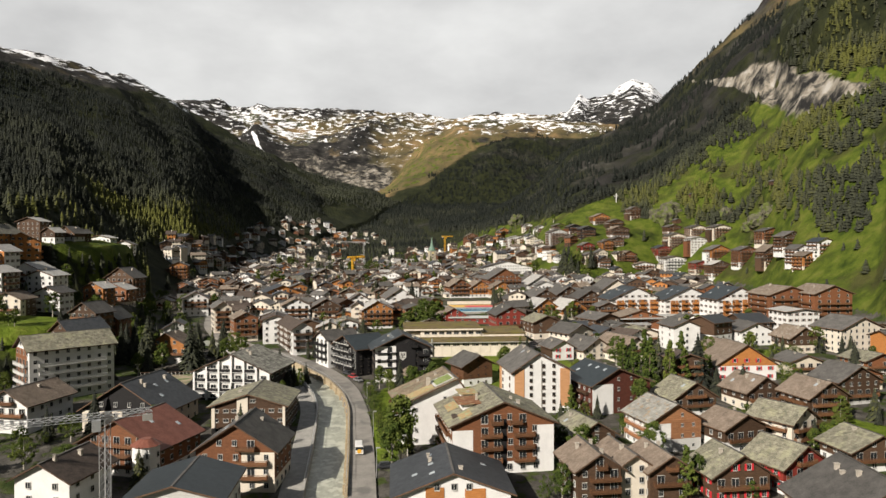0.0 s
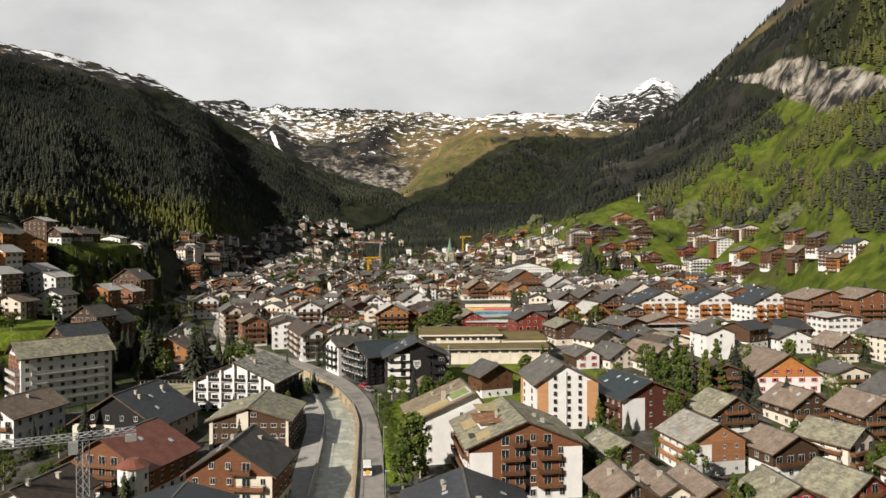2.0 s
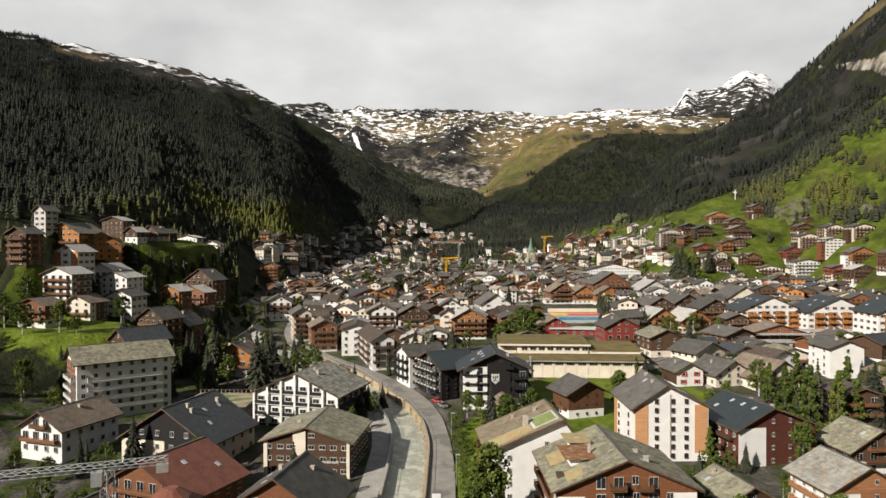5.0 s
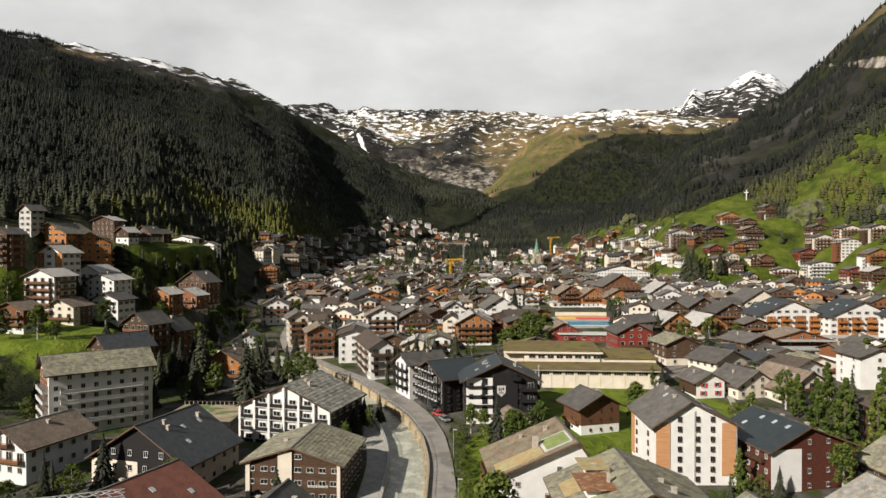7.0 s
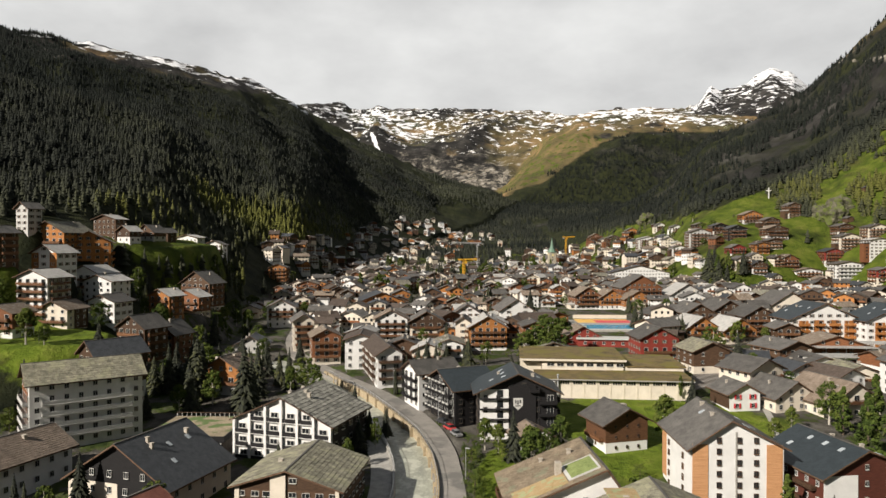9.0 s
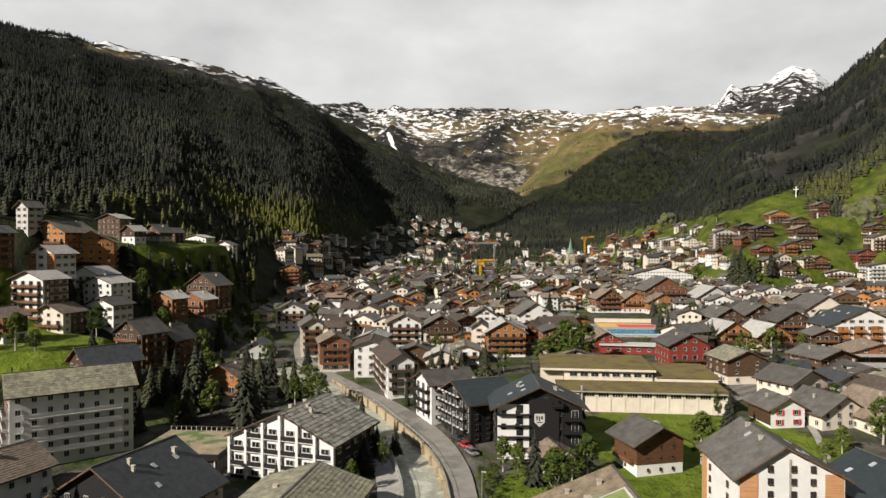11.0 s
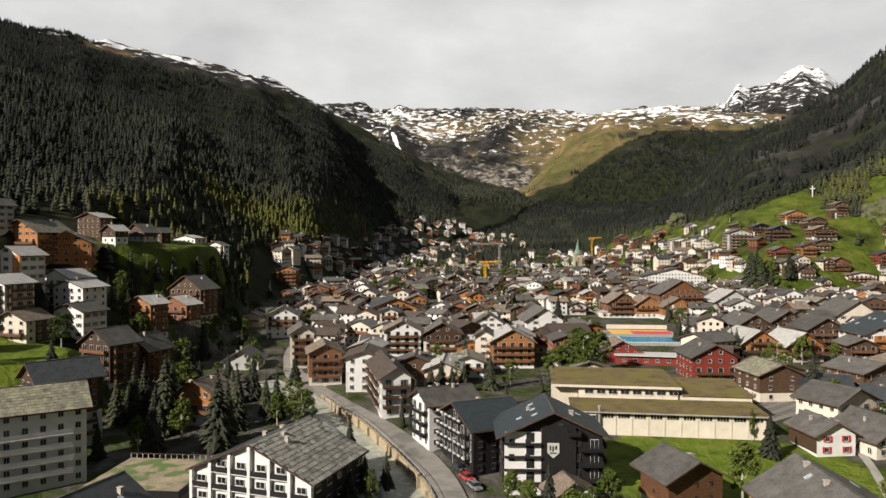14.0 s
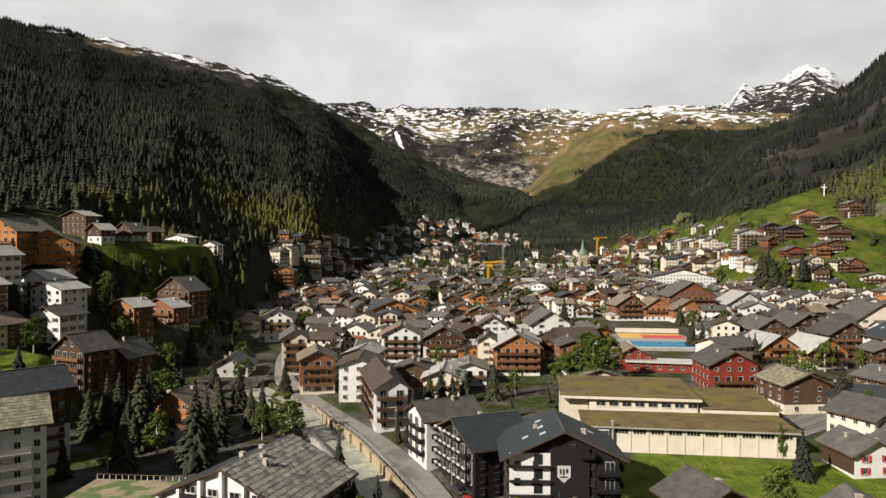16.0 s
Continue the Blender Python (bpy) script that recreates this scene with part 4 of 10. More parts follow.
house(115.5, 165.2, 14.9, 11.0, 5.1, 3.4, 5, base=-1.4, wall="white", upper="brown", upper_from=1, roof="slate", balconies="1", label="white house with brown gable and lichened roof")
house(51.2, 185.4, 11.0, 13.0, 4.2, 3.2, 12, base=-0.7, wall="brown", roof="slate", skylights=2, label="low timber house under a lichened stone roof")
house(67.9, 221.1, 20.6, 18.5, 9.4, 4.5, 15, base=0.5, wall="maroon", roof="blue", skylights=6, chimneys=2, balconies="123", columns=(), rails_left=True, rail=PLASTER["brown"], apex=-0.14, size=(0.85, 1.0), window_at=(-0.06, 0.16, 0.36), panels=(("f", 0.0, 0.35, 0.0, 1.0, "white"), ("l", 0.70, 1.0, 0.0, 1.0, "white")), label="maroon and white apartment house with a blue slate roof")
house(90.7, 213.9, 14.4, 12.0, 5.5, 4.5, 10, base=0.5, wall="white", upper="brown", upper_from=1, roof="slate", balconies="12", skylights=2, label="white and dark timber house under a lichened roof")
house(114.7, 217.9, 13.1, 12.0, 5.9, 4.2, 12, base=0.8, wall="cream", upper="brown", upper_from=1, roof="brown", balconies="1", skylights=2, label="cream and dark timber house with a tan roof")
house(127.5, 253.7, 22.4, 16.0, 5.8, 7.0, 0, base=3.0, wall="white", upper="orange", upper_from=1.88, roof="brown", shutter="red", chimneys=2, windows=3.6, label="white chalet with honey timber gables")
lane_house = house(10.6, 196.4, 19.8, 17.0, 10.9, 6.3, 8, base=-0.5, wall="white", roof="mottled", apex=0.55, rails_left=True, balconies="123", columns=(), chimneys=2, window_at=(-0.30, 0.10), size=(0.8, 0.9), label="white gabled house with a rusty mossy roof beside the lane")
house(-73.8, 212.5, 24.3, 20.0, 6.5, 7.5, -12, base=0.2, wall="black", roof="dark", chimneys=3, skylights=5, windows=3.6, panels=(("f", 0.0, 0.5, 0.0, 0.95, "cream"), ("r", 0.0, 1.0, 0.0, 1.0, "beige")), label="cream and black hotel under a dark slate roof")
house(-62.3, 178.1, 21.8, 17.0, 7.2, 5.9, -18, base=-1.2, wall="white", upper="rust", upper_from=1, roof="rust", balconies="123", skylights=6, label="timber hotel with balconies and a rust red roof")
house(-34.2, 165, 17.5, 14.0, 9.4, 5.6, -6, base=-1.5, wall="cream", upper="rust", upper_from=1, roof="grey", balconies="123", chimneys=2, skylights=2, columns=((0.22, 0.4), ), panels=(("f", 0.58, 1.0, 0.3, 0.95, "cream"), ), label="red-brown and cream house with wooden balconies")
house(-69, 152.8, 12.1, 14.0, 8.2, 3.2, -12, base=-1.9, wall="white", roof="umber", chimneys=2, windows=4.2, label="white house under a dark brown roof")
house(-39.2, 136, 16.7, 16.0, 10.6, 2.4, 0, base=-2.5, wall="grey", roof="blue", chimneys=0, label="low building under a plain blue-grey roof")
house(-105.9, 213.7, 13.2, 18.0, 6.6, 3.8, -15, base=1.9, wall="white", upper="rust", upper_from=2, roof="brown", balconies="12", label="white house with red-brown timber top")
house(-109.8, 244.7, 13.6, 26.0, 16.3, 3.9, -48, base=3.2, wall="white", roof="slate", panels=(("f", 0.0, 0.85, 0.0, 1.0, "rust"), ), balconies="1234", rails_right=True, rail=PLASTER["grey"], chimneys=3, skylights=0, label="long white house under a broad stone slab roof")
house(-115.3, 267.9, 11.1, 14.5, 17.1, 3.6, -35, base=4.7, wall="white", upper="brown", upper_from=3, roof="dark", balconies="12345", rails_right=True, label="white gabled house with dark timber balconies")
tower_block = house(45.0, 222.5, 18.0, 19.0, 13.2, 5.2, 4, base=0.8, wall="white", roof="grey", skylights=4, chimneys=2, windows=6.5, apex=-0.14, size=(0.95, 1.1), window_at=(-0.20, 0.02, 0.20), storeys=6, frame_paint=TRIM, kind="apartment_block", label="tall white apartment block with honey timber strips")
band_hotel = house(-50.3, 243, 25.6, 20.5, 9.5, 5.6, -12, base=2.0, wall="white", roof="dark", chimneys=4, size=(1.9, 1.2), windows=3.6, kind="hotel", label="white hotel with black balcony bands under a stone slab roof")
brown_hotel = house(-40, 208.5, 20.3, 19.0, 8.1, 3.2, -2, base=-0.0, wall="cream", upper="brown", upper_from=0.02, roof="slate", chimneys=1, size=(1.5, 1.0), windows=2.4, kind="hotel", label="brown and cream hotel with window bands and a stone roof")
house(27.9, 250.3, 11.3, 10.0, 7.6, 3.0, 21, base=3.0, wall="white", upper="chalet", upper_from=1, roof="grey", balconies="1", columns=(), rails_left=True, chimneys=2, windows=5.6, window_at=(-0.27, 0.0, 0.27), size=(0.6, 0.7), overhang=1.7, frame_paint=TRIM, label="small brown timber chalet on a white base in a meadow")
house(-125.8, 304.3, 12.5, 9.9, 14.2, 3.8, -20, base=10.7, wall="white", upper="brown", upper_from=1, roof="grey", balconies="1234", rails_right=True, label="chalet with grey slab roof and timber balconies")
house(-124, 320.5, 11.0, 10.6, 13.5, 4.2, -10, base=7.1, wall="white", upper="rust", upper_from=1, roof="grey", balconies="1234", rails_right=True, label="tall chalet with grey slab roof")
house(-203, 375, 17.0, 17.0, 15.6, 4.6, -8, base=42.9, wall="cream", upper="orange", upper_from=1, roof="slate", balconies="1234", rails_right=True, chimneys=2, overhang=1.6, label="honey timber hotel wing with balconies under a stone roof")
house(-195, 384, 18.0, 19.0, 14.5, 4.6, 28, base=39.5, wall="cream", upper="orange", upper_from=1, roof="slate", balconies="123", rails_left=True, rails_right=True, chimneys=2, overhang=1.8, rail=PLASTER["orange"], label="broad honey timber hotel gable with long balconies")
# next four: grey roofs given the pale material to paint grazing sheen
house(-178, 333, 12.0, 10.0, 15.0, 3.0, -10, base=34.8, wall="white", roof="pale", balconies="", rails_right=True, chimneys=1, panels=(("f", 0.0, 0.28, 0.0, 1.0, "orange"), ("f", 0.72, 1.0, 0.0, 1.0, "orange")), label="white house with honey timber strips, roof paled for grazing sheen")
house(-172, 318, 14.0, 11.0, 16.4, 2.8, -10, base=24.6, wall="white", roof="pale", balconies="12345", rails_right=True, chimneys=2, skylights=1, label="tall white apartment house, slab roof paled for grazing sheen")
house(-172, 350, 13.0, 11.0, 12.3, 3.0, -10, base=28.9, wall="white", roof="pale", balconies="123", rails_right=True, chimneys=1, columns=((-0.2, 0.4), ), label="white apartment house with a large glazed gable")
house(-162, 343, 13.0, 11.0, 15.5, 2.4, -10, base=22.8, wall="white", roof="pale", balconies="", rails_right=True, chimneys=1, label="white house below the hotel, slab roof paled for grazing sheen")
house(-153, 330, 12.0, 10.0, 12.1, 2.5, -10, base=19.1, wall="white", roof="grey", balconies="", rails_right=True, chimneys=1, label="plain white house with a grey roof")
house(-163, 316, 12.0, 10.0, 7.4, 2.7, -8, base=22.3, wall="cream", roof="brown", balconies="1", chimneys=2, panels=(("r", 0.35, 1.0, 0.0, 1.0, "brown"), ), label="cream and dark timber house with a brown roof")
house(-165, 290, 12.0, 9.0, 7.9, 2.4, -8, base=23.0, wall="white", upper="rust", upper_from=1, roof="brown", balconies="12", label="red-brown chalet on a white base")
house(-190, 318, 9.0, 9.0, 13.6, 2.5, -8, base=44.0, wall="brown", roof="grey", balconies="1234", rails_right=True, label="dark brown apartment house with balconies")
house(-144.4, 357.8, 11.3, 7.9, 13.5, 2.7, -20, base=17.9, wall="white", upper="orange", upper_from=1, roof="pale", balconies="1234", rails_right=True, label="orange timber chalet with a pale roof")
house(-143.9, 379.7, 15.1, 7.9, 9.6, 3.1, -15, base=19.6, wall="cream", upper="rust", upper_from=1, roof="pale", balconies="12", rails_right=True, label="cream and brown chalet with a pale roof")
house(-146.8, 398.4, 16.5, 10.6, 16.8, 5.2, -15, base=17.6, wall="white", upper="brown", upper_from=2, roof="grey", balconies="12345", rails_right=True, label="white and brown timber house in the shade of trees")
house(-189.8, 430.9, 12.1, 7.9, 4.6, 3.9, -20, base=54.4, wall="grey", upper="brown", upper_from=1, roof="grey", label="grey and brown barn on the meadow edge")
house(-193.5, 455.3, 7.2, 5.9, 5.7, 2.3, -20, base=53.6, wall="brown", roof="grey", chimneys=0, label="small dark timber barn")
house(-190.6, 478.9, 16.3, 5.9, 3.1, 1.7, -20, base=53.1, wall="white", roof="pale", label="low white house with a pale roof")
house(-185.1, 502.6, 12.4, 5.9, 10.1, 2.5, -5, base=41.8, wall="white", roof="grey", label="small white house above the trees")
house(-189.5, 407.9, 8.9, 6.6, 5.9, 2.6, -20, base=53.4, wall="white", upper="brown", upper_from=1, roof="pale", label="chalet with a pale roof")
house(-202.3, 412.5, 16.2, 6.6, 10.8, 2.3, -20, base=54.4, wall="brown", roof="pale", label="low brown house with a pale roof")
house(-212.4, 365.8, 8.0, 6.6, 10.7, 2.6, -20, base=58.2, wall="grey", roof="grey", label="grey house against the forest")
house(-117.8, 429.5, 14.4, 14.0, 10.0, 3.9, 15, base=10.1, wall="white", roof="grey", balconies="23", label="white apartment house in front of dark woods")
house(-87.9, 367.3, 8.5, 16.0, 12.6, 2.7, 20, base=8.0, wall="cream", roof="grey", balconies="1234", chimneys=1, label="tall cream house at the bridge")
house(-70.9, 340.4, 10.6, 14.0, 10.6, 2.7, 20, base=7.3, wall="cream", upper="rust", upper_from=1, roof="brown", balconies="123", label="timber house at the bridge head")
house(-106.9, 358.7, 12.5, 12.0, 3.1, 3.4, 10, base=8.2, wall="grey", roof="dark", chimneys=2, label="low house with a dark roof")
house(-89.2, 290.5, 17.2, 10.6, 6.8, 5.0, -5, base=5.7, wall="white", upper="orange", upper_from=1, roof="brown", balconies="1", chimneys=2, label="orange timber house with rambling brown roofs")
house(-43.3, 313.4, 8.3, 31.0, 10.9, 2.6, 20, base=6.3, wall="white", upper="brown", upper_from=4, roof="umber", balconies="123", rails_left=True, columns=((0.0, 0.9), ), rail=PLASTER["brown"], size=(1.3, 1.5), chimneys=2, panels=(("l", 0.55, 0.68, 0.0, 0.95, "brown"), ("l", 0.2, 0.33, 0.0, 0.95, "brown"), ("l", 0.88, 1.0, 0.0, 0.95, "brown")), label="large white chalet hotel with brown balconies")
house(-9.2, 376, 15.8, 17.0, 9.8, 4.4, 8, base=8.2, wall="white", upper="orange", upper_from=0.6, roof="pale", balconies="123", rails_left=True, label="orange timber apartment house with stacked balconies")
house(-18.9, 378.6, 6.5, 12.0, 10.9, 2.1, 0, base=8.4, wall="cream", roof="grey", label="tall narrow cream house")
house(-21.2, 435.8, 13.0, 13.0, 7.6, 4.1, 5, base=10.0, wall="white", roof="grey", label="white gabled house with a grey roof")
house(2.7, 431.7, 16.4, 18.0, 10.1, 5.2, 12, base=9.8, wall="white", roof="grey", windows=6, label="white and rust gabled house")
house(-53.5, 391.9, 14.5, 14.0, 10.4, 3.7, 10, base=8.7, wall="white", upper="white", roof="brown", balconies="123", label="white house with dark shutters")
house(-37.5, 393.2, 15.0, 14.0, 9.3, 4.2, 10, base=8.8, wall="cream", upper="brown", upper_from=2, roof="grey", balconies="12", label="cream and brown house by the crossing")
house(-77.4, 489.5, 26.3, 20.0, 8.1, 5.1, 20, base=10.7, wall="white", upper="orange", upper_from=1, roof="dark", balconies="123", label="orange timber hotel with balconies")
house(-95.7, 493, 11.1, 18.0, 7.5, 3.6, 20, base=10.8, wall="white", roof="grey", balconies="123", label="white house with small balconies")
house(-83.6, 434.8, 14.3, 12.0, 4.1, 3.6, 0, base=10.0, wall="cream", roof="pale", label="low cream house with a pale roof")
house(58.5, 360.2, 14.9, 16.0, 8.6, 3.9, 8, base=7.8, wall="red", roof="grey", shutter="white", balconies="1", chimneys=1, label="red timber house with white window frames")
house(32.3, 389.4, 14.2, 12.0, 4.3, 3.8, 8, base=8.7, wall="red", roof="brown", label="red timber chalet with a brown roof")
house(71.4, 336.2, 13.3, 14.0, 8.1, 2.9, 12, base=7.1, wall="cream", upper="brown", upper_from=1, windows=4.2, roof="slate", label="dark brown timber house at the station")
house(84.9, 402.7, 16.3, 16.0, 6.2, 5.2, 15, base=9.0, wall="cream", upper="orange", upper_from=1, roof="pale", balconies="12", label="orange timber chalet with a pale roof")
house(100.6, 400.3, 15.5, 16.0, 6.2, 5.0, 15, base=8.9, wall="cream", upper="orange", upper_from=1, roof="pale", balconies="12", label="orange timber chalet beside its twin")
house(89.4, 423.7, 13.7, 18.0, 10.7, 4.1, 10, base=9.6, wall="brown", roof="grey", balconies="123", label="dark brown timber hotel wing")
house(105.9, 433.3, 14.5, 18.0, 11.1, 4.5, 10, base=9.8, wall="brown", roof="grey", balconies="123", label="dark brown timber hotel middle wing")
house(115.4, 418.7, 15.1, 18.0, 10.2, 4.3, 10, base=9.4, wall="brown", roof="grey", balconies="123", label="dark brown timber hotel end wing")
house(63.6, 528.7, 15.6, 16.0, 7.3, 5.0, 10, base=11.3, wall="white", upper="orange", upper_from=1, roof="brown", balconies="2", label="orange timber hotel wing above the pool")
house(79.2, 523.2, 17.8, 16.0, 7.1, 5.0, 10, base=11.3, wall="white", upper="orange", upper_from=1, roof="brown", balconies="2", label="orange timber hotel end above the pool")
house(48.4, 527.5, 16.1, 16.0, 8.7, 5.2, 12, base=11.3, wall="white", upper="rust", upper_from=1, roof="brown", balconies="123", label="brown timber hotel wing above the pool")
house(83, 538.8, 25.6, 20.0, 13.2, 7.7, 10, base=11.5, wall="cream", upper="rust", upper_from=1, roof="grey", balconies="1234", chimneys=2, label="large brown chalet hotel with a wide gable")
house(111.6, 536.5, 21.7, 18.0, 9.2, 6.6, 10, base=11.4, wall="grey", roof="pale", balconies="12", label="glazed grey hotel with a pale roof")
house(142.5, 453.3, 27.1, 20.0, 9.4, 8.7, 6, base=10.2, wall="cream", roof="grey", windows=4, label="long cream apartment house")
house(137.6, 402.1, 31.1, 17.0, 11.1, 6.7, 8, base=9.0, wall="white", roof="blue", balconies="123", rail=PLASTER["orange"], columns=((-0.31, 0.15), (-0.09, 0.15), (0.13, 0.15), (0.35, 0.15)), panels=(("f", 0.12, 0.26, 0.0, 0.95, "orange"), ("f", 0.34, 0.48, 0.0, 0.97, "orange"), ("f", 0.56, 0.70, 0.0, 0.97, "orange"), ("f", 0.78, 0.92, 0.0, 0.95, "orange")), skylights=4, windows=3.4, label="white apartment house with honey balconies and blue-grey roof")
house(167.5, 398.3, 31.1, 17.0, 11.3, 6.6, 8, base=8.8, wall="white", roof="blue", balconies="123", rail=PLASTER["orange"], columns=((-0.31, 0.15), (-0.09, 0.15), (0.13, 0.15), (0.35, 0.15)), panels=(("f", 0.12, 0.26, 0.0, 0.95, "orange"), ("f", 0.34, 0.48, 0.0, 0.97, "orange"), ("f", 0.56, 0.70, 0.0, 0.97, "orange"), ("f", 0.78, 0.92, 0.0, 0.95, "orange")), skylights=4, windows=3.4, label="white apartment house with honey balconies and blue-grey roof")
house(181, 366.6, 25.8, 17.0, 14.9, 6.1, 8, base=7.9, wall="white", roof="blue", balconies="1234", rail=PLASTER["orange"], columns=((-0.31, 0.15), (-0.09, 0.15), (0.13, 0.15), (0.35, 0.15)), panels=(("f", 0.12, 0.26, 0.0, 0.95, "orange"), ("f", 0.34, 0.48, 0.0, 0.97, "orange"), ("f", 0.56, 0.70, 0.0, 0.97, "orange"), ("f", 0.78, 0.92, 0.0, 0.95, "orange")), skylights=4, windows=3.4, label="white apartment house with honey balconies and blue-grey roof")
house(130.8, 371.5, 27.0, 14.0, 4.2, 4.2, 2, base=8.1, wall="rust", roof="brown", chimneys=0, windows=5, label="long low red-brown railway building")
house(197.7, 293.4, 22.1, 16.0, 10.4, 4.6, 12, base=5.6, wall="cream", roof="grey", size=(1, 1.5), label="cream hotel with small brown windows")
house(196.4, 344.9, 23.4, 18.0, 19.3, 3.9, 5, base=7.3, wall="cream", upper="rust", upper_from=1, roof="brown", balconies="123456", windows=4.4, rails_left=True, label="brown balcony apartment house")
house(212.1, 335.3, 20.1, 18.0, 20.7, 3.8, 5, base=7.0, wall="cream", upper="rust", upper_from=1, roof="brown", balconies="123456", windows=4.4, rails_left=True, label="brown and cream apartment house")
house(189.7, 321, 16.5, 14.0, 13.7, 1.1, 5, base=6.7, wall="white", roof="pale", label="white flat roofed block")
house(125.5, 301, 12.0, 14.0, 10.7, 2.4, 5, base=6.1, wall="white", roof="grey", windows=6, label="tall plain white block")
house(173.5, 292.8, 13.0, 13.0, 6.6, 4.2, 5, base=5.8, wall="cream", upper="brown", upper_from=1, roof="brown", label="brown timber house on a cream base")
house(162.3, 311.9, 15.3, 14.0, 6.8, 3.3, 5, base=6.4, wall="white", upper="brown", upper_from=2, roof="grey", label="white and brown house at the station")
house(94.4, 285.3, 17.3, 18.0, 4.1, 5.5, 20, base=5.1, wall="cream", roof="brown", balconies="1", chimneys=2, label="cream house with a wide brown roof")
house(80.8, 288.1, 13.7, 14.0, 4.2, 4.2, 20, base=5.4, wall="cream", roof="grey", chimneys=1, label="cream house with a grey roof")
house(67.6, 286.1, 9.4, 11.0, 5.1, 2.6, 12, base=5.4, wall="white", roof="grey", shutter="red", balconies="", chimneys=2, windows=3.4, panels=(("l", 0.0, 1.0, 0.14, 1.0, "brown"), ), sides="r", label="white and dark brown house with red shutters")
house(117.4, 729.1, 53.6, 14.0, 11.2, 6.6, 4, base=14.3, wall="white", roof="dark", windows=2.6, chimneys=2, label="long white hotel under a dark hipped roof")
house(311.1, 704.1, 19.1, 12.0, 13.3, 2.9, 8, base=52.7, wall="cream", roof="grey", balconies="1234", rails_left=True, chimneys=1, label="cream flat-roofed apartment house on the meadow slope")
house(325.6, 684.2, 20.1, 12.0, 13.0, 2.8, 8, base=53.2, wall="cream", roof="grey", balconies="1234", rails_left=True, chimneys=1, label="cream apartment house under a grey roof on the meadow slope")
house(295.8, 730.1, 14.3, 12.0, 9.9, 2.4, 8, base=57.6, wall="white", upper="brown", upper_from=2, roof="grey", balconies="123", rails_left=True, chimneys=1, label="white and dark timber house on the meadow slope")
house(290.1, 708.7, 19.2, 12.0, 14.2, 2.9, 8, base=43.8, wall="cream", roof="grey", balconies="1234", rails_left=True, chimneys=1, label="cream apartment house with small balconies on the meadow slope")
house(302.8, 685.8, 18.1, 12.0, 15.7, 1.7, 8, base=39.4, wall="white", roof="pale", balconies="", rails_left=True, chimneys=1, label="pale apartment house wrapped in scaffold netting")
house(275.4, 705.7, 15.9, 12.0, 13.2, 2.8, 8, base=32.2, wall="white", upper="red", upper_from=2, roof="dark", balconies="1234", rails_left=True, chimneys=1, label="dark red house with white balcony bands")
house(278.5, 684.5, 23.7, 12.0, 14.9, 2.2, 8, base=20.5, wall="white", roof="grey", balconies="1234", rails_left=True, chimneys=1, rail=PLASTER["grey"], label="white apartment block with long balcony bands")
house(309.5, 653.8, 20.2, 12.0, 12.9, 4.2, 8, base=31.5, wall="white", upper="orange", upper_from=2, roof="grey", balconies="1234", rails_left=True, chimneys=1, label="orange timber apartment house on a white base")
house(317.8, 616.1, 19.5, 12.0, 16.0, 3.5, 8, base=28.3, wall="white", upper="rust", upper_from=2, roof="grey", balconies="12345", rails_left=True, chimneys=1, label="red-brown balcony house under a grey roof")
house(330.3, 598.4, 19.9, 12.0, 12.4, 2.9, 8, base=48.7, wall="cream", upper="rust", upper_from=2, roof="grey", balconies="1234", rails_left=True, chimneys=1, label="red-brown apartment house high on the meadow")
house(315.8, 542.1, 18.5, 12.0, 14.1, 4.0, 8, base=42.3, wall="white", upper="brown", upper_from=2, roof="grey", balconies="1234", rails_left=True, chimneys=1, label="dark timber apartment house with white bands")
house(315.2, 569.8, 17.7, 12.0, 14.1, 5.6, 8, base=30.0, wall="cream", upper="brown", upper_from=2, roof="brown", balconies="1234", rails_left=True, chimneys=1, label="dark timber house under a tan roof")
house(301.8, 506.0, 12.2, 12.0, 12.5, 3.3, 8, base=34.2, wall="white", roof="grey", balconies="1234", rails_left=True, chimneys=1, label="white house with a grey gable roof")
house(309.3, 489.7, 13.0, 12.0, 11.6, 2.8, 8, base=40.5, wall="white", roof="blue", balconies="123", rails_left=True, chimneys=1, label="white house under a teal-blue sheet roof")
house(298.9, 491.1, 13.0, 12.0, 12.4, 2.8, 8, base=29.7, wall="cream", upper="orange", upper_from=2, roof="brown", balconies="1234", rails_left=True, chimneys=1, label="honey timber chalet on the slope")
house(293.8, 656.2, 16.8, 12.0, 11.8, 2.1, 8, base=19.8, wall="cream", upper="red", upper_from=2, roof="grey", balconies="123", rails_left=True, chimneys=1, label="dark red timber house at the foot of the meadow")
house(300.5, 633.2, 20.0, 12.0, 12.8, 3.6, 8, base=18.0, wall="white", upper="brown", upper_from=2, roof="pale", balconies="1234", rails_left=True, chimneys=1, label="dark timber house with a pale flat roof")
house(346.4, 653.3, 14.8, 12.0, 6.2, 2.7, 8, base=63.2, wall="brown", roof="brown", balconies="", rails_left=True, chimneys=1, label="small honey timber chalet below the crag")
house(234, 783.8, 19.3, 12.0, 9.9, 3.8, 8, base=70.0, wall="white", upper="orange", upper_from=2, roof="brown", balconies="123", rails_left=True, chimneys=1, label="honey timber chalet on the hillside")
house(245.3, 765.2, 15.3, 12.0, 8.0, 2.7, 8, base=66.1, wall="grey", upper="brown", upper_from=1, roof="grey", balconies="12", rails_left=True, chimneys=1, label="grey and brown chalet on the hillside")
